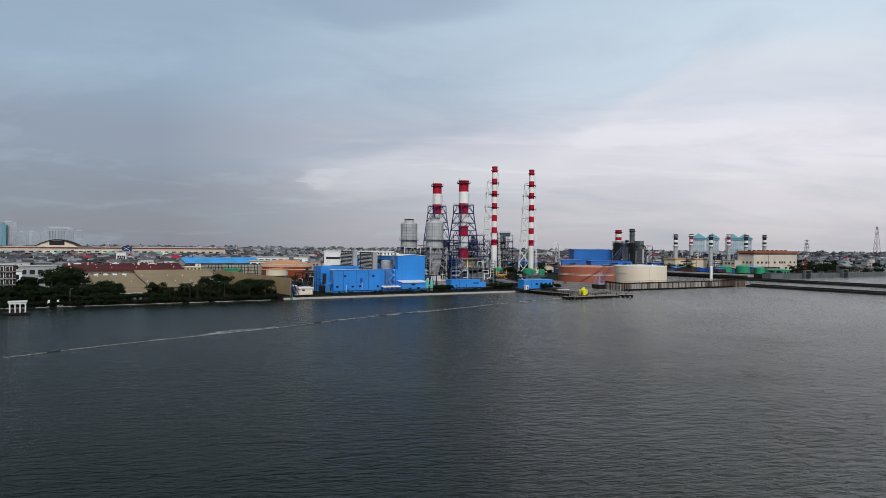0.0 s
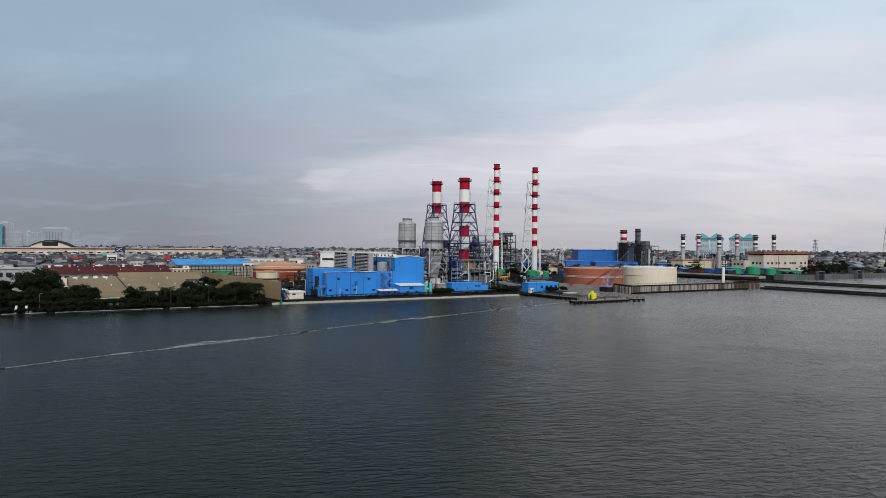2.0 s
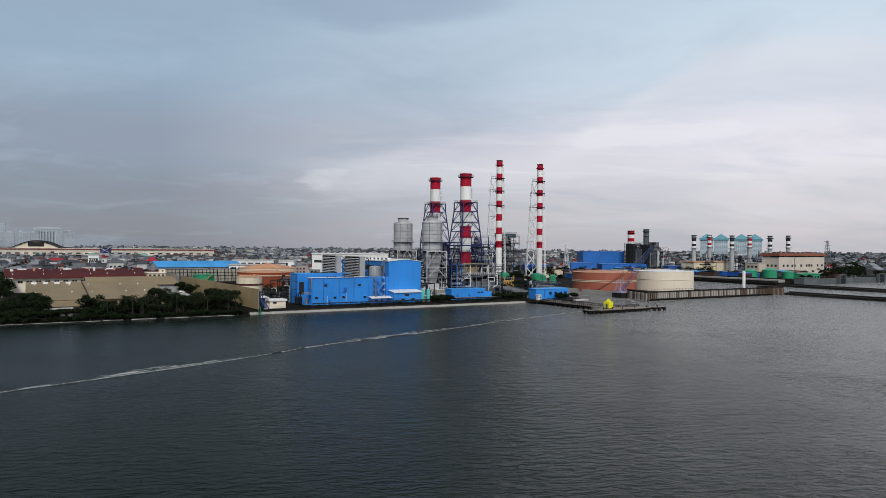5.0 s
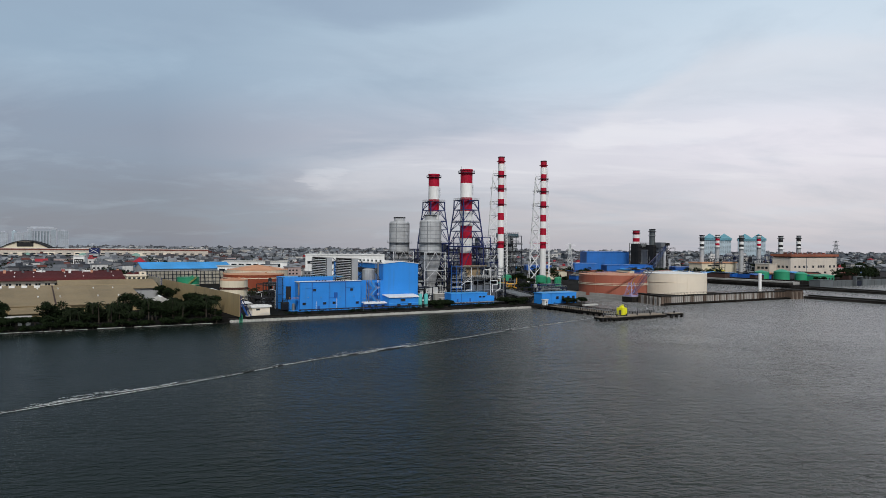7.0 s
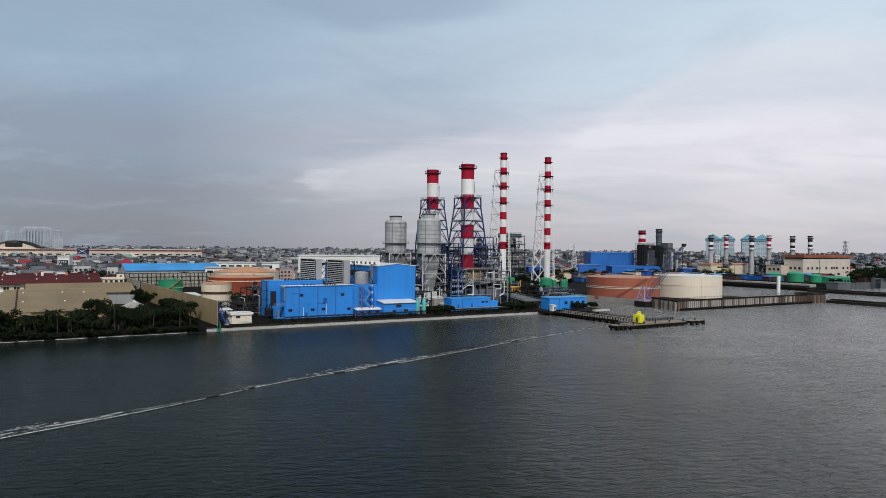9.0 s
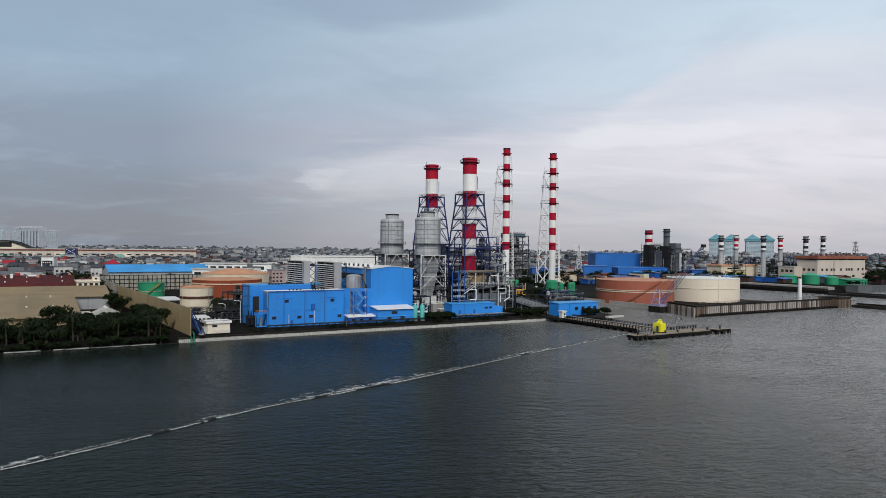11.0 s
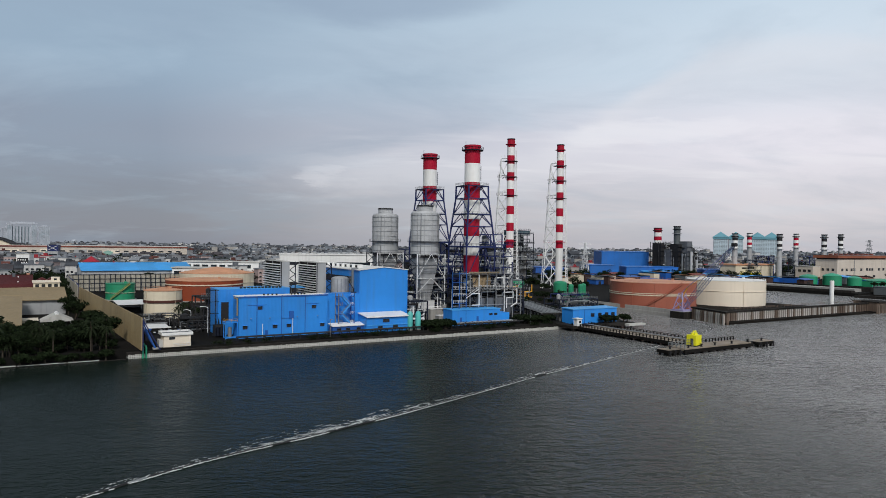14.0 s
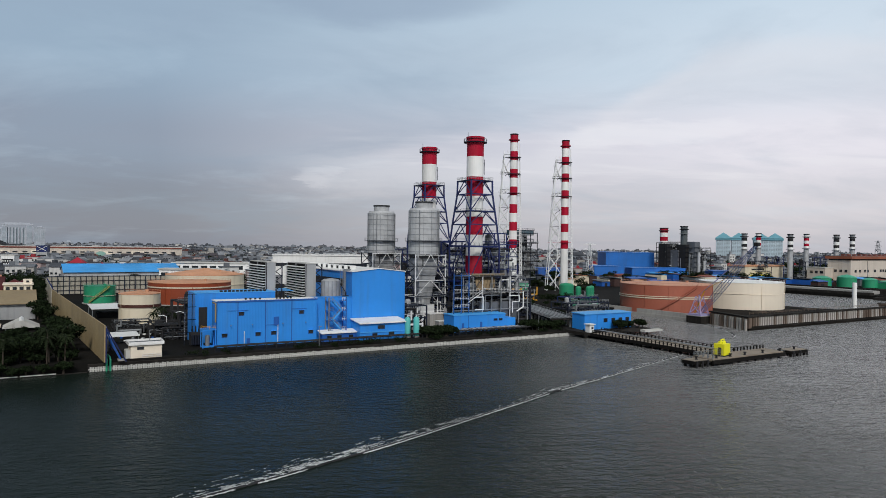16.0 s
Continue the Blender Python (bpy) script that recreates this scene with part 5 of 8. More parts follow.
    # breakwaters and channel walls
    for name, u0, u1, v0, v1, z in (("breakwater", 356, 362.5, -560, -34.5, 1.7), ("breakwater", 459, 466, -560, 40, 1.9)):
        bw = setting(name, S().box(u0, u1, v0, v1, -2, z), DARK_CONCRETE, PLANT, "long dark low breakwater of weathered concrete", "breakwater")
        part("parapet", S().box(u1 - 0.8, u1, v0, v1, z + 0.004, z + 0.9), DARK_CONCRETE, bw)
    for u0, u1, v0, v1, z, m_ in ((468, 474, 47, 150, 4.2, DARK_CONCRETE), (482, 492, 52, 170, 5.0, CONCRETE), (502, 506, 50, 175, 5.6, DARK_CONCRETE)):
        setting("channel_wall", S().box(u0, u1, v0, v1, -2, z), m_, PLANT, "dark concrete wall along the intake channel", "wall")
    sw = setting("sea_wall", S().box(507, 900, 44.5, 47.5, -2, 5.6), SEA_WALL, PLANT, "long plain grey concrete sea wall", "wall")
    for i in range(60):
        part("pilaster", S().box(508 + i * 6.5, 508.6 + i * 6.5, 44.3, 44.496, -1, 5.4), SEA_WALL, sw)
    g = thing("intake_house", at(494, 34, 0), "grey concrete intake house at the water's edge", "building")
    part("wall", S().box(0, 20, 0, 10, -2, 6.8), SEA_WALL, g)
    part("roof", S().box(-0.3, 20.3, -0.3, 10.3, 6.804, 7.2), SEA_WALL, g)
    for x in (566, 640):
        gt = thing("sluice_gate", at(x, 40.8, 0), "grey steel sluice frame on the sea wall", "gate", "sluice gates")
        part("frame", S().box(0, 0.8, 0, 3, -1, 8.5).box(11, 11.8, 0, 3, -1, 8.5).box(0, 11.8, 0, 3, 8.504, 9.3), SEA_WALL, gt)
        part("leaf", S().box(0.8, 11, 1, 1.6, -1, 5), NAVY_STEEL, gt)


def derrick():
    pl = thing("crane_plinth", at(215.6, -7.3, 0), "dark concrete crane plinth in the water", "plinth")
    part("block", S().box(0, 7.9, 0.004, 8.4, -2, 3.4), DARK_CONCRETE, pl)
    part("cap", S().box(-0.3, 8.0, -0.09, 8.6, 3.404, 3.6), CONCRETE, pl)
    t = thing("derrick_crane", at(219.5, -3.0, 3.6), "weathered blue and lilac lattice derrick crane", "crane")
    base = [(-3, -3), (3, -3), (3, 3), (-3, 3)]
    part("base_frame", S().box(-3.6, 3.6, -3.6, 3.6, 0, 0.8), LILAC, t)
    for x, y in base:
        bars("tower_leg", [((x, y, 0.8), (x * 0.35, y * 0.35, 9), 0.35)], LILAC, t)
    for i in range(4):
        a, b = base[i], base[(i + 1) % 4]
        bars("tower_brace", [((*a, 0.8), (b[0] * 0.68, b[1] * 0.68, 4.9), 0.22), ((*b, 0.8), (a[0] * 0.68, a[1] * 0.68, 4.9), 0.22), ((a[0] * 0.68, a[1] * 0.68, 4.9), (b[0] * 0.35, b[1] * 0.35, 9), 0.2)], LILAC, t)
    tip = Vector((-2.6, -31.0, 33.2))
    foot = Vector((0, -1.5, 1.5))
    d = tip - foot
    side = Vector((1, 0, 0))
    up = d.cross(side).normalized()
    if up.z < 0:
        up = -up
    def w(f):
        return 0.45 + 0.75 * math.sin(math.pi * min(1, max(0, f)) ** 0.8)
    n = 16
    ch = [(-1, -1), (1, -1), (1, 1), (-1, 1)]
    node = [[foot + d * (i / n) + side * (sx * w(i / n)) + up * (sy * w(i / n)) for sx, sy in ch] for i in range(n + 1)]
    for k in range(4):
        for i in range(n):
            part("boom_chord", S().beam(node[i][k], node[i + 1][k], 0.18), BOOM_BLUE, t)
    for i in range(n):
        for k in range(4):
            part("boom_lacing", S().beam(node[i][k], node[i + 1][(k + 1) % 4], 0.09), BOOM_BLUE, t)
    part("backstay", S().beam((-0.5, 0.5, 9), tip, 0.14).beam((0.5, 0.5, 9), tip, 0.14), LILAC, t)
    part("mast", S().beam((0, 2.5, 0.8), (0, -3, 12.0), 0.4).beam((0, -3, 12.0), (-1.2, -16, 18.5), 0.18), AMBER, t, "amber stay mast")
    part("boom_head", S().box(tip.x - 0.9, tip.x + 0.9, tip.y - 0.9, tip.y + 0.9, tip.z - 0.7, tip.z + 0.9), SOOT_SHADE, t)
    part("hook_line", S().beam(tip, (tip.x, tip.y, tip.z - 3), 0.1), SOOT_SHADE, t)


jetty()
float_boom("floating_barrier", BOOM, 8, 1.0)
float_boom("inlet_barrier", [(177.8, -47), (188.4, -43.2), (194.3, -40), (204, -29.5), (211, -19), (215, -9)], 6, 0.22)
blue_pump_house()
cable_bridge()
pipe_rack()


def gangway_stack():
    """Spare gangways and pipes laid out along the quay before the store."""
    rnd = random.Random(29)
    t = thing("gangway_stack", at(83, -5.6), "long pale steel gangways and pipes laid on the quay", "gangways")
    for k in range(7):
        y, x0, x1 = k * 0.85, rnd.uniform(0, 9), rnd.uniform(36, 47)
        part("beam", S().beam((x0, y, 1.15 + rnd.uniform(0, 0.25)), (x1, y + rnd.uniform(-0.5, 0.5), 1.2 + rnd.uniform(0, 0.3)), 0.24, 0.2), rnd.choice((GREY_STEEL, PALE_CONCRETE, GREY_WALL)), t)
    for k in range(26):
        x = 1.5 + k * 1.7
        part("cross_bar", S().beam((x, -0.3, 1.45), (x + rnd.uniform(0.3, 1.4), rnd.uniform(3.4, 5.4), 1.55), 0.16), rnd.choice((GREY_STEEL, GREY_WALL, NAVY_STEEL)), t)
    for k in range(9):
        part("trestle", S().beam((1 + k * 5.4, 0, -0.1), (1 + k * 5.4, 0, 1.1), 0.2).beam((1 + k * 5.4, 5, -0.1), (1 + k * 5.4, 5, 1.1), 0.2).beam((1 + k * 5.4, -0.3, 1.0), (1 + k * 5.4, 5.4, 1.0), 0.2), SOOT_SHADE, t)
    for u, h in ((-20.5, 7.5), (29.5, 6.0), (118.6, 7.0)):
        p = thing("quay_lamp", at(u, -9.0), "thin grey lamp post on the quay edge", "lamp", "quay lamps")
        part("post", S().ring([(0.12, 0), (0.08, h)], 8), GREY_STEEL, p)
        part("head", S().box(-0.15, 0.9, -0.14, 0.14, h, h + 0.14), GREY_STEEL, p)


gangway_stack()
bulkhead()
oil_tank("fuel_tank", 122, 585, 23.6, 1.0, 14.7, SALMON, SALMON_ROOF, "large salmon painted steel fuel tank with pale stripes", [(8.0, 0.5, CREAM), (9.0, 0.35, CREAM)], (196, 225, 300), 0.05, (205, 262, SALMON))
oil_tank("fuel_tank", 177, 618, 23.0, 1.0, 14.8, PALE_CREAM, WHITE, "large cream painted steel fuel tank with pale roof", [(8.6, 0.1, PALE_CREAM)], (243, 300), 0.05)
derrick()

# ---- between the heat recovery units and the slim stacks ----
process_block(94, 8, 34, 22, 12.5, "pump_station", "dense dark steel pump station with pipes and vessels", 3, NAVY_STEEL, SOOT_SHADE, 3, 1.6)
process_block(97, 10, 32, 20, 19, "steam_plant", "dense dark steel steam plant with pale pipes", 14, NAVY_STEEL, WHITE_STEEL, 5, 2.2)
process_block(122, 30, 16, 14, 33, "steam_plant", "dense dark steel steam plant with pale pipes", 15, BLUE_STEEL, GREY_STEEL, 6, 2.0)
process_block(99, 32, 26, 24, 34, "heat_recovery_unit", "steel framed heat recovery unit with ducts and pipes", 4, BLUE_STEEL, WHITE_STEEL, 6, 1.8)
process_block(103, 62, 26, 24, 30, "heat_recovery_unit", "steel framed heat recovery unit with ducts and pipes", 8, BLUE_STEEL, GREY_STEEL, 5, 1.2)
process_block(128, 44, 14, 22, 38, "boiler_plant", "blue steel frame with grating floors", 9, BLUE_STEEL, GREY_STEEL, 6, 1.2)
process_block(66, 14, 16, 14, 9, "valve_station", "pale pipes and valves beside the hall", 12, NAVY_STEEL, WHITE_STEEL, 2, 1.6)
process_block(258, 196, 26, 16, 42, "old_boiler", "tall dark boiler frame with grey casing", 5, NAVY_STEEL, GREY_STEEL, 6, 2.4)
process_block(236, 188, 22, 18, 24, "old_boiler", "tall dark boiler frame with grey casing", 6, NAVY_STEEL, GREY_STEEL, 4, 1.4)


def casing(u, v, w, d, h, m_):
    t = thing("boiler_casing", at(u, v), "weathered grey boiler casing with dark openings", "boiler")
    part("body", S().box(0, w, 0, d, 0, h), m_, t)
    for i in range(int(w / 4)):
        for k in range(int(h / 6)):
            part("opening", S().box(0.8 + i * 4, 2.6 + i * 4, -0.08, -0.004, 1.5 + k * 6, 4.4 + k * 6), SOOT_SHADE, t)


casing(100, 14, 25, 13, 13.5, SOOT_SHADE)
casing(102, 35, 19, 17, 19, SOOT_SHADE)
casing(130, 47, 9, 15, 33, SOOT_SHADE)
casing(124, 33, 11, 9, 24, DUCT)
for k_ in range(4):
    h_ = thing("ash_hopper", at(104.0 + k_ * 4.9, 7.4), "dark grey round hopper under the heat recovery unit", "hopper", "hoppers")
    part("shell", S().ring([(1.2, 2.5), (2.0, 5.0), (2.0, 10.2)], 18), GREY_ROOF, h_)
    for x_ in (-1.8, 1.8):
        part("leg", S().beam((x_, 0, 0), (x_, 0, 5.2), 0.25), NAVY_STEEL, h_)
casing(262, 200, 18, 12, 27, CONCRETE)
casing(240, 192, 14, 12, 18, CONCRETE)


def steam_deck():
    """The open deck before the heat recovery units: rails, cyan frames, white bends and an insulated tan duct."""
    t = thing("steam_deck", at(88.4, 4.6), "open steel steam deck with white pipes and rails", "plant")
    w, d, z1, z2 = 35.5, 3.2, 14.4, 20.2
    part("deck", S().box(0, w, 0, d, z1 - 0.3, z1), NAVY_STEEL, t, "dark grating deck")
    part("edge_beam", S().box(-0.1, w + 0.1, -0.16, -0.004, z1 - 0.3, z1), GREY_STEEL, t)
    part("railing", rails(S(), [(0, 0.1, z1), (w, 0.1, z1)], 1.2, 1.5, 0.08), WHITE_STEEL, t, "pale hand rail")
    part("upper_deck", S().box(4, w - 2, 1.4, d + 4, z2 - 0.25, z2), NAVY_STEEL, t)
    part("railing", rails(S(), [(4, 1.5, z2), (w - 2, 1.5, z2)], 1.2, 1.7, 0.1), GREY_STEEL, t)
    for i in range(9):
        x = w * i / 8
        part("column", S().beam((x, 0.3, 0), (x, 0.3, z2 if 0 < i < 8 else z1), 0.34), GREY_STEEL if i % 3 else WHITE_STEEL, t)
    for i in range(0, 8, 2):
        part("brace", S().beam((w * i / 8, 0.3, z1), (w * (i + 1) / 8, 0.3, z2 - 0.3), 0.2), NAVY_STEEL, t)
    part("cross_beam", S().beam((0, 0.2, 7.4), (w, 0.2, 7.4), 0.3), GREY_STEEL, t)
    # blue framed stair bay at the hall end
    for x in (-0.4, 3.0, 6.4):
        part("blue_column", S().beam((x, -0.6, 0), (x, -0.6, z2 + 1.5), 0.3), surface("sky_blue_steel", (0.012, 0.10, 0.36), 0.5, var=0.25), t, "bright blue column")
    for z in (8.6, 12.0, 17.2, 20.8):
        part("blue_beam", S().beam((-0.4, -0.6, z), (6.4, -0.6, z), 0.22), MATS["sky_blue_steel"], t)
    for k, z in enumerate((8.6, 11.5)):
        part("railing", rails(S(), [(0, -0.8, z), (6.2, -0.8, z)], 1.2, 1.2, 0.09), WHITE_STEEL, t)
    part("stair", S().beam((6.0, -1.0, 10.6), (12.4, -1.0, 14.3), 0.4, 0.18).beam((6.0, -1.3, 11.7), (12.4, -1.3, 15.4), 0.12), WHITE_STEEL, t, "pale sloping stair")
    # tan insulated duct under a ribbed slope
    n = 13
    for i in range(n):
        x = 11.2 + i * 0.72
        part("duct_slat", S().beam((x, 1.0, 15.0), (x + 0.9, 3.4, 20.4), 0.5, 0.3), surface("tan_lagging", (0.25, 0.18, 0.10), 0.8, var=0.35), t)
    part("duct_header", S().pipe([(10.4, 3.2, 20.9), (25.5, 3.2, 20.9)], 0.42, 10), MATS["tan_lagging"], t, "rusty tan lagged header")
    # white steam pipes with bends
    for pts, r in (([(9.0, -0.8, 12.4), (13.0, -0.8, 12.4), (13.0, -0.8, 7.6), (9.4, -0.8, 7.6)], 0.42),
                   ([(14.0, -0.7, 7.8), (14.0, -0.7, 13.0), (20.5, -0.7, 13.0)], 0.30),
                   ([(25.6, -0.7, 12.6), (30.6, -0.7, 12.6), (30.6, -0.7, 10.2), (27.2, -0.7, 10.2), (27.2, -0.7, 6.0)], 0.34),
                   ([(32.6, -0.7, 14.0), (32.6, -0.7, 8.0), (29.5, -0.7, 6.4)], 0.42),
                   ([(22.0, 0.9, 15.2), (22.0, 0.9, 18.8), (26.4, 0.9, 18.8), (26.4, 0.9, 16.2)], 0.36),
                   ([(30.8, 1.0, 19.4), (35.0, 1.0, 19.4), (35.0, 1.0, 15.2)], 0.30),
                   ([(17.4, 0.9, 15.4), (17.4, 0.9, 17.6), (21.4, 0.9, 17.6)], 0.24)):
        part("steam_pipe", S().pipe([Vector(p) for p in pts], r * 0.62, 10), WHITE_STEEL if r > 0.33 else GREY_STEEL, t, "pale lagged pipe")
    for x in (14.6, 18.0, 21.6, 24.2):
        part("valve", S().ring([(0.35, z1), (0.55, z1 + 0.5), (0.55, z1 + 1.2), (0.2, z1 + 1.6)], 10, x, 0.9), GREY_STEEL, t)
    for x, h in ((27.4, 5.4), (31.4, 6.6)):
        part("drum", S().ring([(0.7, z1), (0.95, z1 + 0.4), (0.95, z1 + h - 0.5), (0.4, z1 + h)], 14, x, 2.2), SILVER, t)
    for u, v, w2, d2, h in ((88.0, 21.5, 8.0, 4.0, 4.6), (86.2, 11.5, 6.6, 3.0, 2.8)):
        b = thing("valve_box", at(u, v), "pale concrete valve box under the silencer", "box", "valve boxes")
        part("body", S().box(0, w2, 0, d2, 0, h), CONCRETE, b)
        part("lid", S().box(-0.15, w2 + 0.15, -0.15, d2 + 0.15, h + 0.004, h + 0.25), WHITE, b)
        for k in range(4):
            part("panel_joint", S().box(w2 * (k + 0.5) / 4, w2 * (k + 0.5) / 4 + 0.12, -0.05, -0.004, 0.2, h - 0.2), GREY_WALL, b)


steam_deck()
casing(265, 203.5, 15, 6, 40, SOOT_SHADE)
for z_ in (13.5, 20.4, 27.3, 34.2):
    f_ = thing("boiler_floor", at(257.5, 195.2, z_ + GROUND), "dark boiler floor with pale rail and pipes", "platform", "boiler floors")
    part("slab", S().box(0, 27, 0, 3.2, 0, 0.4), SOOT_SHADE, f_)
    part("railing", rails(S(), [(0, 0.1, 0.4), (27, 0.1, 0.4)], 1.2, 2.2, 0.12), GREY_STEEL, f_)
    part("pipe", S().pipe([(3 + z_ * 0.2, 1.2, 0.6), (3 + z_ * 0.2, 1.2, 3.4), (16 + z_ * 0.2, 1.2, 3.4), (16 + z_ * 0.2, 1.2, 0.6)], 0.4), WHITE_STEEL if z_ < 21 else GREY_STEEL, f_)
    part("vessel", S().ring([(1.6, 0.4), (1.9, 0.9), (1.9, 4.4), (0.9, 5.2)], 14, 9 + (z_ * 3) % 11, 2.4), GREY_STEEL, f_)
hs_ = thing("boiler_top_house", at(262, 197, 40.5 + GROUND), "blue grey sheet house on top of the boiler", "building")
part("wall", S().box(0, 19, 0, 9, 0, 3.6), surface("blue_grey_sheet", (0.06, 0.13, 0.17), 0.6, var=0.25, streak=0.3), hs_)
part("roof", S().box(-0.5, 19.5, -0.5, 9.5, 3.604, 3.9), NAVY_STEEL, hs_)
part("railing", rails(S(), [(-0.4, -0.4, 3.9), (19.4, -0.4, 3.9)], 1.2, 2.2, 0.12), NAVY_STEEL, hs_)


def round_vessel(u, v, z, r, h, m_, label, legs=False):
    t = thing("storage_vessel", at(u, v, z), label, "tank", "green vessels")
    lift = 2.2 if legs else 0
    part("shell", S().ring([(r, lift), (r, lift + h * 0.86), (r * 0.75, lift + h * 0.95), (0.3, lift + h)], 28), m_, t)
    part("hoop", S().ring([(r + 0.02, lift + h * 0.5), (r + 0.12, lift + h * 0.5), (r + 0.12, lift + h * 0.53), (r + 0.02, lift + h * 0.53)], 28, close=False), m_, t)
    if legs:
        for x in (-0.7, 0.7):
            for y in (-0.7, 0.7):
                part("leg", S().beam((x * r, y * r, 0), (x * r, y * r, lift + 0.2), 0.3), SOOT_SHADE, t)
    else:
        part("foundation", S().ring([(r + 0.4, -0.4), (r + 0.4, -0.004)], 24), CONCRETE, t)


GV = "green painted steel vessel among plant pipes"
for u_, v_, z_, r_, h_, l_ in ((212, 122, 3, 4.3, 7.5, True), (236, 108, 3, 4.4, 9.5, False), (228, 80, 3, 1.6, 7, True), (222, 82, 3, 1.6, 7, True), (234, 84, 3, 1.6, 7, True), (180, 88, 3, 3.0, 6.0, False)):
    round_vessel(u_, v_, z_, r_, h_, GREEN, GV, l_)
process_block(168, 30, 26, 12, 5.5, "dosing_station", "low blue steel dosing station with pipes", 21, NAVY_STEEL, GREY_STEEL, 2, 1.0)
process_block(196, 60, 20, 10, 5.2, "dosing_station", "low blue steel dosing station with pipes", 22, BLUE_STEEL, GREEN, 2, 0.8)
process_block(168, 95, 34, 10, 6, "pipe_bridge", "low steel pipe bridge with yellow pipes", 23, NAVY_STEEL, AMBER, 2, 1.2)


def mobile_crane():
    t = thing("mobile_crane", at(166, 92, 3.2), "amber mobile crane parked among plant", "crane")
    part("chassis", S().box(0, 10, 0, 2.6, 0.9, 1.8), AMBER, t)
    part("cab", S().box(0.2, 2.4, 0.1, 2.5, 1.804, 3.6), AMBER, t)
    part("superstructure", S().box(4.5, 8.5, 0.1, 2.5, 1.804, 3.8), AMBER, t)
    part("boom", S().beam((8, 1.3, 4.0), (-4, 1.3, 5.2), 0.8), AMBER, t)
    w = S().extrude_y([(0.62 * math.cos(a * math.pi / 8), 0.62 * math.sin(a * math.pi / 8)) for a in range(16)], 0, 0.4).mesh("wheel", SOOT_SHADE)
    for x in (1.2, 3.4, 6.6, 8.8):
        for y in (-0.2, 2.4):
            part("wheel", w, None, t, m=pose(x, y, 0.62))


mobile_crane()

# ---- bank to the left: wall, warehouses, small tanks ----
BIGTREE, rt0 = [], random.Random(4)


def barrier_wall():
    t = thing("barrier_wall", at(-32.2, -14.5, GROUND, 2.7), "high tan sheet barrier wall with steel props", "wall")
    for i in range(26):
        v = i * 6
        part("panel", S().box(-0.25, 0.05, v + 0.02, v + 5.98, 0.2, 10.0), TAN, t)
    for i in range(14):
        v = 0.2 + i * 11.9
        part("prop", S().beam((0.2, v, 9.3), (5.2, v, 0), 0.3), BLUE_STEEL, t)
        part("stud", S().beam((0.25, v, 0), (0.25, v, 9.8), 0.3), BLUE_STEEL, t)
    part("rail", S().box(0.06, 0.3, 0, 156, 9.4, 9.7), GREY_STEEL, t)
    g = thing("framed_barrier", at(-39.5, 150), "beige panel barrier in a dark steel grid", "wall")
    for i in range(23):
        part("panel", S().box(i * 3 + 0.1, i * 3 + 2.9, 100, 100.2, 0.3, 10.6), BARRIER, g)
    for i in range(24):
        part("stud", S().beam((i * 3, 99.8, 0), (i * 3, 99.8, 11), 0.4), NAVY_STEEL, g)
        if i % 2 == 0:
            part("prop", S().beam((i * 3, 99.6, 10), (i * 3, 94, 0), 0.3), NAVY_STEEL, g)
    for z in (2.4, 5.2, 8.0, 10.8):
        part("rail", S().beam((0, 99.7, z), (69, 99.7, z), 0.25), NAVY_STEEL, g)
    for i in range(10):
        v = i * 10
        part("side_panel", S().box(-0.2, 0.0, v + 0.1, v + 9.9, 0.2, 10), BARRIER, g)
        part("side_stud", S().beam((0.3, v, 0), (0.3, v, 10.6), 0.35), BLUE_STEEL, g)
        part("side_prop", S().beam((0.4, v, 9.6), (5, v, 0), 0.3), BLUE_STEEL, g)


def gable_shed(name, u0, u1, v0, v1, eave, ridge, rv, wall, roof, label, seams=0, lamps=0, cat="warehouse"):
    """A shed with its ridge along the quay."""
    t = thing(name, at(u0, v0), label, cat)
    w, d, r = u1 - u0, v1 - v0, rv - v0
    e, g = eave - GROUND, ridge - GROUND
    part("wall", S().extrude_x([(0, 0), (d, 0), (d, e), (r, g), (0, e)], 0, w), wall, t)
    n = 6 if w > 50 else 2
    for i in range(n):
        x0, x1 = -0.6 + (w + 1.2) * i / n, -0.6 + (w + 1.2) * (i + 1) / n
        part("roof_front", S().extrude_x([(-1.2, e - 0.14), (r, g + 0.02), (r, g + 0.3), (-1.2, e + 0.14)], x0, x1), roof, t)
        part("roof_rear", S().extrude_x([(r + 0.01, g + 0.02), (d + 1.2, e - 0.14), (d + 1.2, e + 0.14), (r + 0.01, g + 0.3)], x0, x1), roof, t)
    part("ridge_cap", S().extrude_x([(r - 0.7, g + 0.2), (r, g + 0.32), (r + 0.7, g + 0.2), (r, g + 0.55)], -0.6, w + 0.6), roof, t)
    for i in range(seams):
        x = w * (i + 0.42) / seams
        part("roof_seam", S().extrude_x([(-1.1, e + 0.15), (r - 0.8, g + 0.25), (r - 0.8, g + 0.55), (-1.1, e + 0.45)], x - 0.3, x + 0.3), BROWN_WALL, t, "dark patched roof strip")
    turb = S().ring([(0.2, 0), (0.2, 0.5), (0.36, 0.6), (0.4, 0.85), (0.2, 1.05)], 14).mesh("roof_ventilator", WHITE)
    for i in range(lamps):
        for f in (0.35, 0.78):
            part("roof_ventilator", turb, None, t, m=pose(w * (i + 0.45) / lamps + (1.5 if i % 2 else -2), r * f, e + (g - e) * f))
    return t


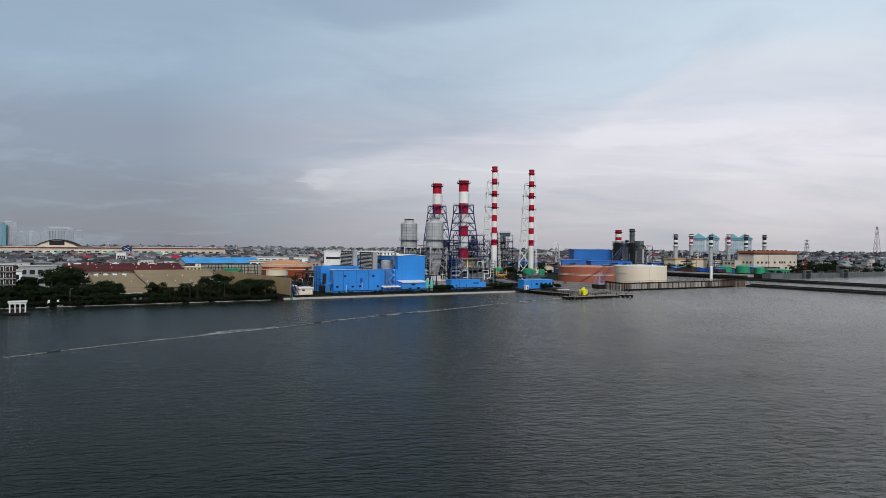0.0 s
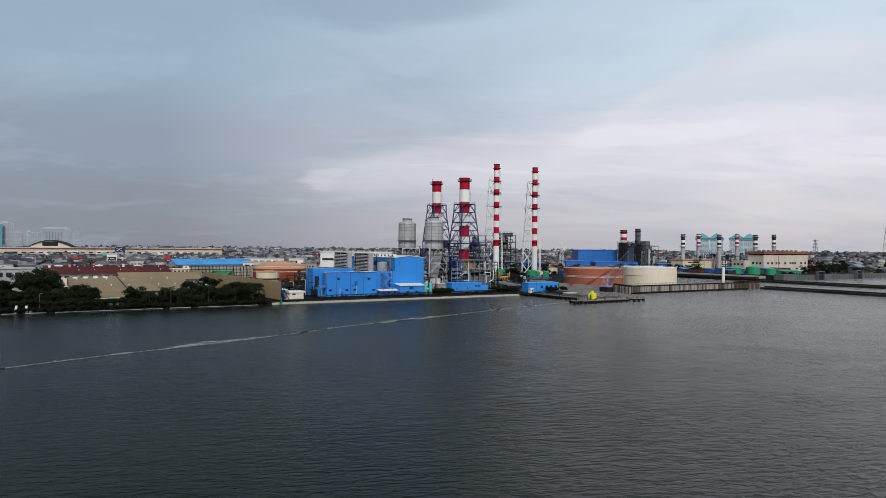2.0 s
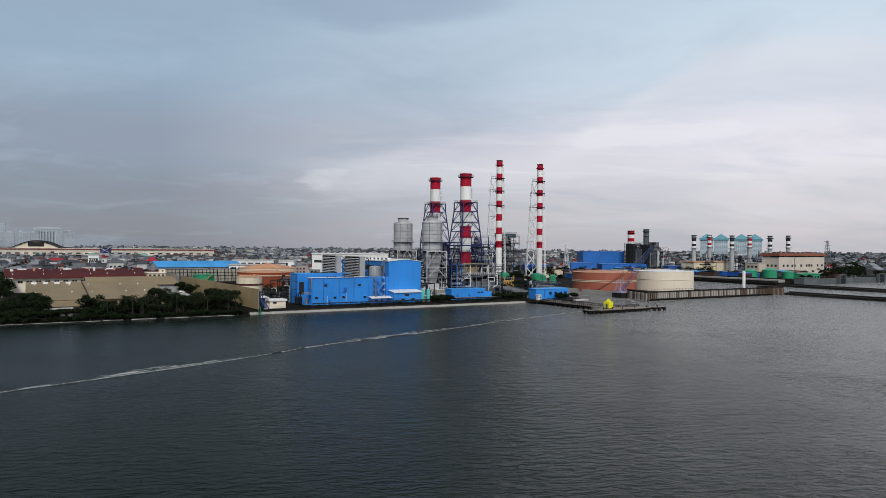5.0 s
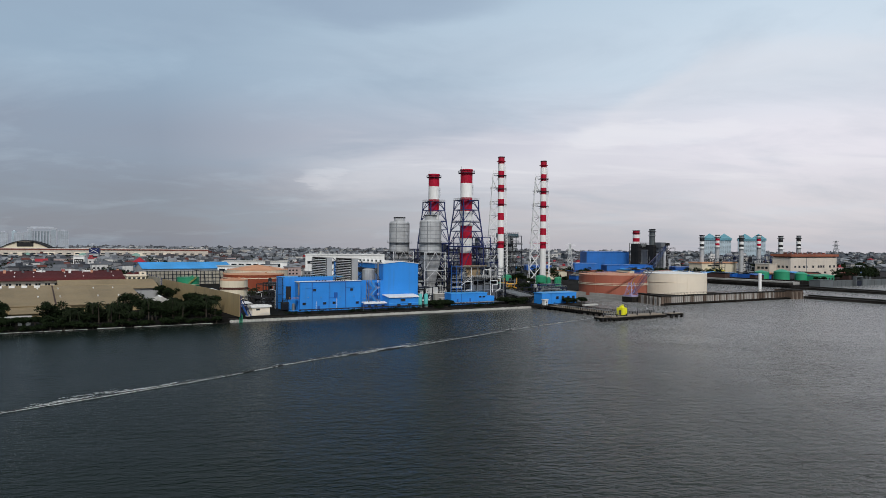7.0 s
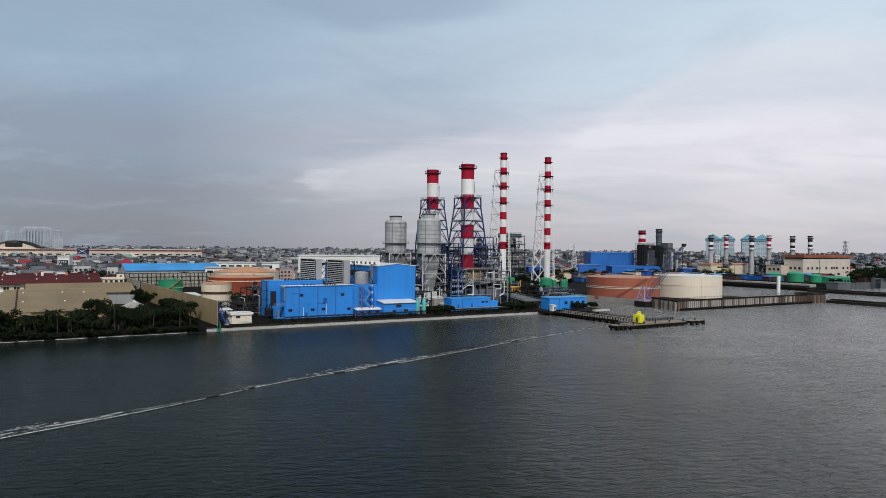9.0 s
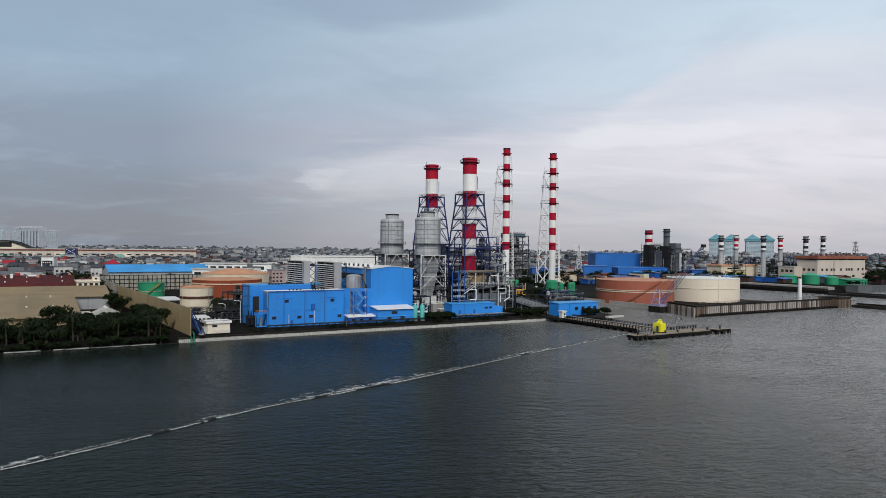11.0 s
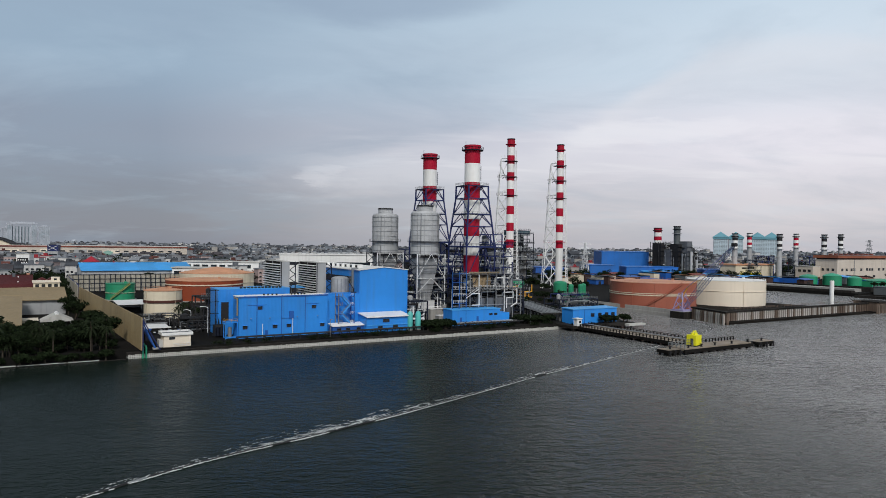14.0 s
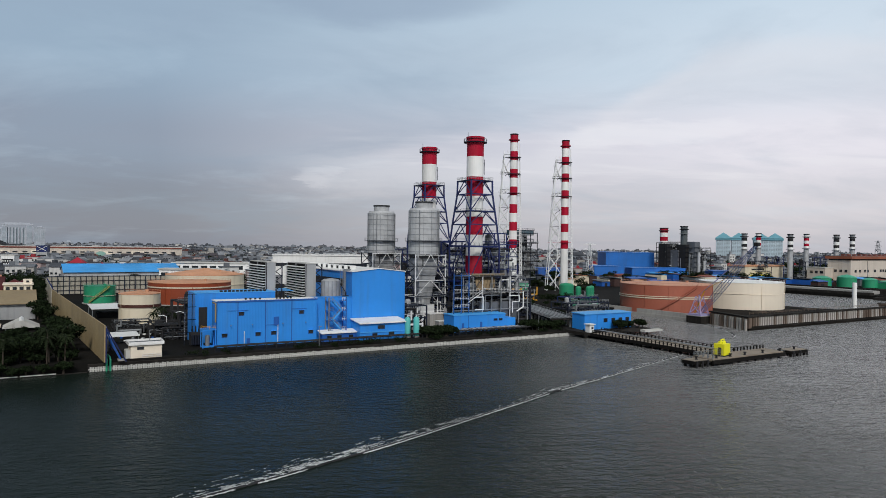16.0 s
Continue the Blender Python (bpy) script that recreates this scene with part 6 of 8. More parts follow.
def white_house():
    t = thing("gate_house", at(-26.0, -10.0), "white flat roofed quay house with parapet", "building")
    part("wall", S().box(0.6, 8.6, 0.5, 6, 0, 3.6), PALE_CREAM, t)
    part("roof_slab", S().box(0, 9.2, 0, 6.8, 3.604, 3.9), WHITE, t)
    for b in ((0, 9.2, 0, 0.25, 3.904, 4.5), (0, 9.2, 6.55, 6.8, 3.904, 4.5), (0, 0.25, 0.254, 6.546, 3.904, 4.5), (8.95, 9.2, 0.254, 6.546, 3.904, 4.5)):
        part("parapet", S().box(*b), WHITE, t)
    part("roof_felt", S().box(0.26, 8.94, 0.26, 6.54, 3.904, 3.95), GREY_ROOF, t, "dark felt roof inside the parapet")
    part("window", S().box(2.2, 4.0, 0.44, 0.496, 2.3, 3.1), WINDOW, t)
    part("side_stair", S().box(-0.6, 0.596, 1, 5, 0, 2.2), PALE_CONCRETE, t)
    part("railing", rails(S(), [(3.5, 0.2, 0), (8.6, 0.2, 0)], 1.1, 1.2, 0.08), WHITE_STEEL, t)


def canopy(u, v, w, d, h, label="white roofed open shelter on thin posts", m_=None):
    t = thing("open_shelter", at(u, v), label, "shelter", "open shelters")
    part("roof", S().extrude_x([(0, h), (d, h + 0.35), (d, h + 0.5), (0, h + 0.15)], 0, w), m_ or WHITE, t)
    for x in (0.4, w - 0.4):
        part("post", S().beam((x, 0.4, 0), (x, 0.4, h), 0.18), GREY_STEEL, t)
        part("post", S().beam((x, d - 0.4, 0), (x, d - 0.4, h + 0.3), 0.18), GREY_STEEL, t)
    part("equipment", S().box(w * 0.2, w * 0.8, d * 0.3, d * 0.7, 0, h * 0.5), SOOT_SHADE, t)


def green_outfall():
    t = thing("outfall_pipe", at(-31.6, -10.6, 0), "bright green bent outfall pipe over the wall", "pipe")
    for k in (0, 0.9):
        part("pipe", S().pipe([(k, -1.5, -1), (k, -1.5, 2.9), (k - 0.1, -1.1, 3.6), (k - 0.5, 0.2, 4.0), (k - 0.8, 1.6, 4.0)], 0.26, 12), surface("bright_green_paint", (0.03, 0.36, 0.20), 0.45, var=0.1), t)
    b = thing("blue_prop", at(-32.2, -12.0), "blue steel prop against the barrier wall", "prop")
    part("strut", S().beam((0.6, 0, 8.0), (4.2, 0, 0), 0.4), BLUE_DARK, b)
    part("strut", S().beam((0.6, 1.2, 7.0), (4.2, 1.2, 0), 0.35), BLUE_DARK, b)
    part("foot", S().box(3.4, 5.0, -0.6, 1.8, 0, 0.4), CONCRETE, b)


barrier_wall()
gable_shed("warehouse", -128, -63.5, 41, 110, 6.0, 11.1, 107, TAN, TAN_ROOF, "large tan sheet warehouse with shallow roof", 1, 5)
gable_shed("warehouse_wing", -97, -46.5, 112, 150, 8.8, 12.3, 137, GREY_WALL, TAN_ROOF, "pale walled warehouse wing with tan roof", 0, 0)
gable_shed("loading_shed", -118, -96, 24, 40.5, 4.2, 5.6, 33, TAN, TAN_ROOF, "low tan lean-to in front of the warehouse", 0, 0)
cl_ = thing("roof_monitor", at(-126, 100, 11.6), "row of pale roof monitors on the warehouse ridge", "roof lights")
for k_ in range(4):
    part("monitor", S().box(k_ * 5.6, k_ * 5.6 + 2.6, 0, 2.0, -1.6, 0.3), WHITE, cl_)
gable_shed("office_row", -140, -59, 162, 210, 11.5, 16.0, 186, CREAM, MAROON, "long maroon roofed building with cream walls", 0, 6)
an_ = thing("office_annex", at(-58.5, 156.5), "cream office annex with flat roof and corner tower", "building")
part("wall", S().box(0, 11.3, 0, 14, 0, 11.4), CREAM, an_)
part("roof", S().box(-0.5, 11.8, -0.6, 14.4, 11.404, 11.9), PALE_CREAM, an_)
part("tower", S().box(7.6, 11.3, 0.4, 4.4, 11.904, 14.0), PALE_CREAM, an_, "small cream corner tower")
part("tower_window", S().box(8.8, 10.0, 0.3, 0.396, 12.5, 13.4), WINDOW, an_)
part("canopy", S().box(-0.4, 11.6, -1.6, -0.61, 8.4, 8.7), WHITE, an_)
for k_ in range(4):
    part("window", S().box(0.8 + k_ * 2.7, 2.4 + k_ * 2.7, -0.08, -0.004, 9.0, 10.6), WINDOW, an_)
for k_ in range(2):
    lt_ = thing("annex_roof", at(-57 + k_ * 4.6, 172 + k_ * 3, GROUND), "maroon hipped roof among the office roofs", "building", "annex roofs")
    part("wall", S().box(0, 5, 0, 6, 0, 11.2), CREAM, lt_)
    part("roof", S().extrude_y([(-0.8, 11.204), (5.8, 11.204), (2.5, 13.2)], -0.6, 6.6), MAROON, lt_)
of_ = thing("office_wing", at(-139.5, 160.2), "cream office wing with a row of paired windows", "building")
part("wall", S().box(0, 80, 0, 1.7, 0, 8.6), PALE_CREAM, of_)
part("parapet", S().box(-0.2, 80.2, -0.25, 1.7, 8.604, 9.0), CREAM, of_)
part("porch_roof", S().extrude_x([(-2.4, 9.1), (1.6, 10.4), (1.6, 10.6), (-2.4, 9.3)], -0.6, 80.6), MAROON, of_, "lower maroon roof edge")
for k_ in range(16):
    for o_ in (0, 1.5):
        part("window", S().box(1.4 + k_ * 5 + o_, 2.6 + k_ * 5 + o_, -0.08, -0.004, 5.9, 7.5), WINDOW, of_)
part("roof_step", S().extrude_x([(11.4, 10.7), (11.8, 10.8), (11.8, 11.16), (11.4, 11.1)], 0, 80), PALE_CREAM, of_, "pale line of the stepped roof")
for k_ in range(15):
    part("roof_cowl", S().box(2 + k_ * 5.3 + (k_ * 7) % 3, 3.4 + k_ * 5.3 + (k_ * 7) % 3, 20 + (k_ * 5) % 9, 21 + (k_ * 5) % 9, 12.6, 14.2 + 0.3 * ((k_ * 3) % 4)), (WHITE, GREY_ROOF, SALMON_ROOF)[k_ % 3], of_)
for k_ in range(3):
    part("ridge_light", S().box(6 + k_ * 26, 11 + k_ * 26, 24, 25.2, 13.4, 14.3), WHITE, of_, "white roof light")
gable_shed("blue_roof_shed", -27, 50, 325, 375, 12.6, 17.2, 352, GREY_WALL, SKY_ROOF, "long grey shed with sky blue roof", 0, 0)
white_house()
green_outfall()


def bank_pavilion():
    t = thing("garden_pavilion", at(-56.2, 69.5, 1.0), "pale gable roofed garden pavilion among trees", "pavilion")
    part("roof", S().extrude_y([(-0.8, 2.6), (10.6, 2.6), (10.6, 2.8), (4.9, 5.6), (-0.8, 2.8)], -0.8, 10.5), PALE_CONCRETE, t)
    part("ridge_cap", S().extrude_y([(4.2, 5.3), (5.6, 5.3), (4.9, 5.85)], -0.85, 10.55), WHITE, t)
    for x in (0.3, 3.4, 6.5, 9.6):
        for y in (0.2, 9.6):
            part("post", S().beam((x, y, 0), (x, y, 2.6), 0.25), WHITE, t)
    k = thing("garden_lodge", at(-66.5, 71, 1.0), "small cream lodge with flat pale roof", "house")
    part("wall", S().box(0, 8.5, 0, 8, 0, 3.0), CREAM, k)
    part("roof", S().box(-0.5, 9.0, -0.5, 8.5, 3.004, 3.4), PALE_CREAM, k)
    part("door", S().box(3.4, 4.6, -0.06, -0.004, 0.1, 2.3), SOOT_SHADE, k)
    h = thing("bank_kiosk", at(-115.2, -8.6), "small white kiosk at the water's edge", "kiosk")
    part("wall", S().box(0, 4.2, 0, 3, 0, 3.2), WHITE, h)
    part("roof", S().box(-0.4, 4.6, -0.4, 3.4, 3.204, 3.5), PALE_CONCRETE, h)
    part("door", S().box(1.4, 2.6, -0.06, -0.004, 0.1, 2.3), SOOT_SHADE, h)
    w = thing("boat_shed", at(-121.5, -7.6), "low open boat shed with pale roof by the water", "shed")
    part("roof", S().box(0, 6.0, 0, 5, 3.0, 3.25), PALE_CONCRETE, w)
    part("back_wall", S().box(0.2, 5.8, 4.6, 4.9, 0, 2.996), SOOT_SHADE, w)
    for x in (0.3, 2.1, 3.9, 5.7):
        part("post", S().beam((x, 0.3, 0), (x, 0.3, 3.0), 0.2), WHITE, w)
    for x, hh, lean in ((-154.0, 3.6, 5), (-149.6, 3.4, -4), (-148.2, 2.6, 7)):
        b = thing("white_board", at(x, -12.0, 0.4), "white upright board at the bank edge", "sign", "white boards")
        part("board", S().box(-0.5, 0.5, -0.08, 0.08, 0.5, hh), WHITE, b, m=pose(0, 0, 0, 0, lean, 0))
        part("foot", S().box(-0.5, 0.5, -0.3, 0.3, 0, 0.5), CONCRETE, b)


bank_pavilion()
c_ = thing("yard_cottage", at(196, 112), "small cream cottage with tan gable roof", "house")
part("wall", S().box(0, 12, 0, 8, 0, 4), CREAM, c_)
part("roof", S().extrude_y([(-0.8, 4.004), (12.8, 4.004), (6, 6.8)], -0.6, 8.6), AMBER, c_)
part("door", S().box(5, 6.2, -0.06, -0.004, 0, 2.2), SOOT_SHADE, c_)
canopy(-30, 6, 9, 8, 4.2)
canopy(-27, 98, 13, 22, 4.2)
oil_tank("process_tank", -117.5, 488, 7.6, 2.6, 11.6, CREAM, PEACH_ROOF, "cream painted tank with dark rust band", [(6.6, 1.1, surface("brown_band_paint", (0.085, 0.025, 0.016), 0.6))], (205, 300), 0.14)
oil_tank("process_tank", -132, 583, 20.8, 3.0, 10.6, ORANGE, PEACH_ROOF, "wide orange red storage tank with pale stripe", [(8.2, 0.6, CREAM)], (225, 262, 300), 0.05)
oil_tank("process_tank", -174.5, 572, 7.4, 3.0, 8.4, GREEN, GREEN, "green painted storage tank with yellow stair", [(3.6, 0.2, CREAM)], (), 0.03, (228, 300, surface("dull_yellow_paint", (0.33, 0.25, 0.06), 0.6, var=0.2)))
for k_ in range(12):
    BIGTREE.append((rt0.uniform(-152, -138), rt0.uniform(14, 80)))
oil_tank("process_tank", -150, 660, 24, 3.0, 11.0, CREAM, PEACH_ROOF, "wide storage tank with peach cone roof", [(5, 0.3, CREAM)], (), 0.16)
process_block(-14, 24, 16, 14, 5, "pump_yard", "dark steel pump yard with thin posts", 31, SOOT_SHADE, SOOT_SHADE, 2, 1.4)
process_block(-2, 46, 16, 20, 10, "pump_yard", "dark steel pump yard with thin posts", 32, SOOT_SHADE, GREY_STEEL, 2, 1.8)
process_block(-6, 30, 20, 10, 12, "transformer_yard", "blue steel frame behind the blue blocks", 33, SOOT_SHADE, GREY_STEEL, 3, 1.0)
for u_, v_, h_ in ((-5.6, 20.5, 9.0), (-9.4, 31, 7.0)):
    q_ = thing("pipe_gantry", at(u_, v_), "pale bent pipe on a thin post in the yard", "pipe", "yard pipes")
    part("riser", S().pipe([(0, 0, 0), (0, 0, h_), (-1.2, 0.4, h_ + 0.5), (-2.6, 0.8, h_ + 0.3)], 0.11), WHITE_STEEL, q_)
    part("post", S().beam((0.5, 0.3, 0), (0.5, 0.3, h_ * 0.8), 0.16), SOOT_SHADE, q_)
process_block(-24, 44, 12, 9, 4.2, "pipe_yard", "low pale pipes under the yard shelter", 36, SOOT_SHADE, GREY_STEEL, 2, 1.4)
kb_ = thing("striped_kerb", at(-20, 40.5), "black and white striped kerb in the yard", "kerb")
for k_ in range(22):
    part("kerb_stone", S().box(k_ * 0.9, k_ * 0.9 + 0.88, 0, 0.4, 0, 0.5), WHITE if k_ % 2 else SOOT_SHADE, kb_)
ry_ = random.Random(44)
for k_ in range(16):
    u_, v_ = ry_.uniform(-24, -8), ry_.uniform(8, 40)
    d_ = thing("oil_drum", at(u_, v_, GROUND), "weathered steel drum standing in the yard", "drum", "yard drums")
    part("shell", S().ring([(0.42, 0), (0.45, 0.1), (0.45, 1.1), (0.40, 1.2)], 12), ry_.choice((GREY_STEEL, BLUE_DARK, SOOT_SHADE, WHITE_STEEL)), d_)
    part("rim", S().ring([(0.46, 0.55), (0.49, 0.6), (0.46, 0.65)], 12, close=False), SOOT_SHADE, d_)
canopy(15, 34, 5, 9, 14.5, "sky blue roofed steel shelter on tall posts", SKY_ROOF)
canopy(27, 26, 6, 9, 15, "sky blue roofed steel shelter on tall posts", SKY_ROOF)


def silver_tank():
    t = thing("lube_oil_tank", at(42.2, 13.0, 14.2), "upright grey metal tank beside the hall", "tank")
    part("shell", S().ring([(3.3, 1.0), (3.3, 7.6), (2.6, 8.1), (0.4, 8.4)], 28), DUCT, t)
    for k in range(14):
        a = 2 * math.pi * k / 14
        part("rib", S().beam((3.34 * math.cos(a), 3.34 * math.sin(a), 1.0), (3.34 * math.cos(a), 3.34 * math.sin(a), 7.6), 0.14), GREY_STEEL, t)
    part("stand", S().box(-3.2, 3.2, -3.2, 3.2, -11.7, 0.996), SOOT_SHADE, t)
    part("ladder", rails(S(), [(-1.0, -3.1, 1), (1.0, -3.1, 1)], 6.5, 0.5, 0.07), GREY_STEEL, t)
    h = thing("roof_crane", at(44.4, 5.0, 16.7), "dark hoist on the lower hall roof", "hoist")
    part("mast", S().beam((0, 0, 0), (0, 0, 1.6), 0.4), SOOT_SHADE, h)
    part("jib", S().beam((0, 0, 1.4), (-1.5, 1.5, 4.4), 0.22), SOOT_SHADE, h)
    part("base", S().box(-0.9, 0.9, -0.7, 0.7, -0.0, 0.3), SOOT_SHADE, h)


silver_tank()


# ---- trees ----
def tree_meshes(seed, h, spread):
    rnd = random.Random(seed)
    tr = S()
    tr.ring([(0.32, 0), (0.24, h * 0.3), (0.15, h * 0.6)], 8)
    crown = S()
    k = rnd.randrange(9, 13)
    for i in range(k):
        a = 2 * math.pi * i / k + rnd.uniform(-0.4, 0.4)
        f = rnd.uniform(0.25, 1.0)
        tip = Vector((math.cos(a) * spread * f, math.sin(a) * spread * f, h * rnd.uniform(0.5, 0.92)))
        tr.beam((0, 0, h * rnd.uniform(0.3, 0.55)), tip, 0.12)
        leaf_clump(crown, tip, spread * rnd.uniform(0.3, 0.5), 120, rnd, 0.34)
    leaf_clump(crown, (0, 0, h * 0.78), spread * 0.55, 170, rnd, 0.34)
    return tr.mesh("trunk", BARK), crown.mesh("crown", LEAF, False)


def palm_meshes(seed, h):
    rnd = random.Random(seed)
    tr = S()
    lean = Vector((rnd.uniform(-0.8, 0.8), rnd.uniform(-0.8, 0.8), 0))
    n = 7
    for i in range(n):
        p, q = [Vector((0, 0, h * f)) + lean * f * f for f in (i / n, (i + 1) / n)]
        tr.pipe([p, q], 0.2 - 0.07 * i / n, 7)
    top = Vector((0, 0, h)) + lean
    cr = S()
    fr = rnd.randrange(15, 20)
    for i in range(fr):
        a = 2 * math.pi * i / fr + rnd.uniform(-0.2, 0.2)
        lift, ln = rnd.uniform(-0.1, 1.0), rnd.uniform(2.9, 4.2)
        out = Vector((math.cos(a), math.sin(a), 0))
        side = Vector((-math.sin(a), math.cos(a), 0))
        prev = None
        for k in range(8):
            f = (k + 1) / 8
            p = top + out * ln * f * (1 - 0.15 * f) + Vector((0, 0, ln * (lift * f - 0.95 * f * f)))
            if prev is not None:
                w = 0.5 * math.sin(math.pi * min(0.97, f * 0.92 + 0.05))
                droop = Vector((0, 0, -w * 0.55))
                m = (p + prev) / 2
                for sgn in (-1, 1):
                    cr.quad(prev, p, p + side * sgn * w + droop, m + side * sgn * w * 0.75 + droop)
            prev = p
    return tr.mesh("trunk", BARK), cr.mesh("crown", PALM_LEAF, False)


def plant_tree(kind, meshes, m, label, cat, group):
    t = thing(kind, m, label, cat, group)
    part("trunk", meshes[0], None, t)
    part("crown", meshes[1], None, t)
    return t


TREES = [tree_meshes(40 + i, h, s) for i, (h, s) in enumerate(((6.5, 3.0), (8.5, 3.8), (5.0, 2.8), (10.5, 4.6)))]
PALMS = [palm_meshes(60 + i, h) for i, h in enumerate((6.0, 7.5, 8.5, 5.2))]
BUSH = [tree_meshes(80 + i, h, s) for i, (h, s) in enumerate(((2.6, 1.8), (3.4, 2.2)))]
rt = random.Random(11)
for i in range(190):
    u_ = rt.uniform(-176, -38)
    v_ = rt.uniform(-9.5, 22) if u_ < -92 else rt.choice((rt.uniform(-9.5, -2), rt.uniform(-6, 20)))
    if -122 < u_ < -98 and v_ > -3 or -122 < u_ < -112 or u_ > -39 - max(0, v_) * 0.05:
        continue
    if u_ > -92 and noise.noise((u_ * 0.09, v_ * 0.12, 5.0)) < -0.12:
        continue
    k_ = (0.72 if v_ < -2 and u_ > -92 else 0.8) + 0.42 * (noise.noise((u_ * 0.06, 1.0, 9.0)) + 0.45)
    plant_tree("broadleaf_tree", TREES[rt.choice((0, 0, 1, 2, 2) if u_ < -75 else (0, 1, 1, 1, 2))], at(u_, v_, GROUND - 1.2, rt.uniform(0, 360)) @ Matrix.Scale(k_ * rt.uniform(0.9, 1.12), 4), "dark green leafy tree on the river bank", "tree", "bank trees")
for i in range(34):
    u_ = rt.uniform(-104, -41)
    plant_tree("palm_tree", PALMS[rt.randrange(4)], at(u_, rt.uniform(-11.4, -3), GROUND - 1.0, rt.uniform(0, 360)) @ Matrix.Scale(rt.uniform(0.75, 1.15), 4), "coconut palm with drooping dark fronds", "palm", "bank palms")
for u_, v_ in BIGTREE:
    plant_tree("broadleaf_tree", TREES[3], at(u_, v_, GROUND - 0.3, rt.uniform(0, 360)) @ Matrix.Scale(rt.uniform(1.15, 1.5), 4), "tall dark spreading tree behind the bank", "tree", "tall trees")
plant_tree("palm_tree", palm_meshes(77, 7.6), at(-40.3, 8, GROUND, 0), "tall coconut palm with drooping fronds", "palm", "bank palms")
for u0, u1, v0, v1, n in ((-172, -100, -12.0, -8.0, 34), (-100, -38, -9.0, -4.0, 24), (69, 82, -8, -2, 20), (116, 131, -8.5, 0, 26), (150, 166, -19, -16, 8)):
    for i in range(n):
        plant_tree("bush", BUSH[rt.randrange(2)], at(rt.uniform(u0, u1), rt.uniform(v0, v1), GROUND - 0.1, rt.uniform(0, 360)), "dark green unclipped bush on the quay", "bush", "quay bushes")
for v_ in (14, 22, 31, 40, 50, 88, 97, 107, 120, 133, 148, 151, 164, 178, 192):
    plant_tree("broadleaf_tree", TREES[rt.choice((0, 1, 1))], at(-38.4 - v_ * 0.047 + rt.uniform(-3.5, 0), v_, GROUND - 1, rt.uniform(0, 360)) @ Matrix.Scale(rt.uniform(0.95, 1.2), 4), "dark green tree close against the barrier wall", "tree", "yard trees")
for u_, v_, k_ in ((-7, 47, 1.0), (-4.4, 51, 1.1), (-9.5, 54, 0.9), (-2.5, 44, 0.8), (-12, 40, 0.85)):
    plant_tree("palm_tree", PALMS[rt.randrange(4)], at(u_, v_, GROUND, rt.uniform(0, 360)) @ Matrix.Scale(k_, 4), "thin palm between the tank and the blue block", "palm", "yard palms")
for i in range(22):
    plant_tree("broadleaf_tree", TREES[rt.choice((0, 2))], at(rt.uniform(-66, -40.5), rt.uniform(16, 60), GROUND - 1.2, rt.uniform(0, 360)) @ Matrix.Scale(rt.uniform(0.5, 0.8), 4), "low dark tree beside the barrier wall", "tree", "yard trees")
for i in range(42):
    plant_tree("bush", BUSH[rt.randrange(2)], at(-190 + i * 3.6 + rt.uniform(-1, 1), rt.uniform(-12.4, -11.6), 0.15, rt.uniform(0, 360)) @ Matrix.Scale(rt.uniform(0.75, 1.1), 4), "dark green bush hanging over the bank edge", "bush", "bank bushes")
for i in range(34):
    k_ = thing("weeds", at(rt.uniform(-10, 130), rt.uniform(-10.3, -9.4), rt.uniform(1.9, 2.4), rt.uniform(0, 360)), "low dark weeds along the quay edge", "weeds", "quay weeds")
    part("twigs", SCRUB[i % 2], None, k_)
for u0, u1, v0, v1, n, k_ in ((-175, -150, 20, 120, 16, 1.0), (-66, -44, 160, 300, 34, 1.0), (140, 215, 60, 165, 34, 0.55), (136, 160, 22, 60, 12, 0.55), (205, 222, 70, 120, 8, 0.55)):
    for i in range(n):
        plant_tree("broadleaf_tree", TREES[rt.randrange(4)], at(rt.uniform(u0, u1), rt.uniform(v0, v1), GROUND, rt.uniform(0, 360)) @ Matrix.Scale(k_, 4), "dark leafy tree between the buildings", "tree", "yard trees")


def groves():
    """Farther trees among the sheds, one growth that nobody could count."""
    crowns = [([tuple(v.co) for v in c.vertices], [tuple(p.vertices) for p in c.polygons]) for _, c in TREES]
    wood_ = S()
    for u0, u1, v0, v1, n in ((250, 330, 120, 190, 12), (-62, -40, 215, 300, 10), (560, 700, 62, 100, 16), (506, 560, 170, 230, 8), (-20, 40, 260, 320, 8), (250, 420, 215, 300, 44), (480, 560, 190, 260, 20)):
        for i in range(n):
            m = at(rt.uniform(u0, u1), rt.uniform(v0, v1), GROUND, rt.uniform(0, 360))
            vs, fs = crowns[rt.randrange(4)]
            n0 = len(wood_.v)
            wood_.v += [tuple(m @ Vector(p)) for p in vs]
            wood_.f += [tuple(n0 + k for k in f) for f in fs]
    tagged(new("groves", wood_.mesh("groves", LEAF, False)), "dark groves between the far sheds", "trees", "", "stuff")


groves()


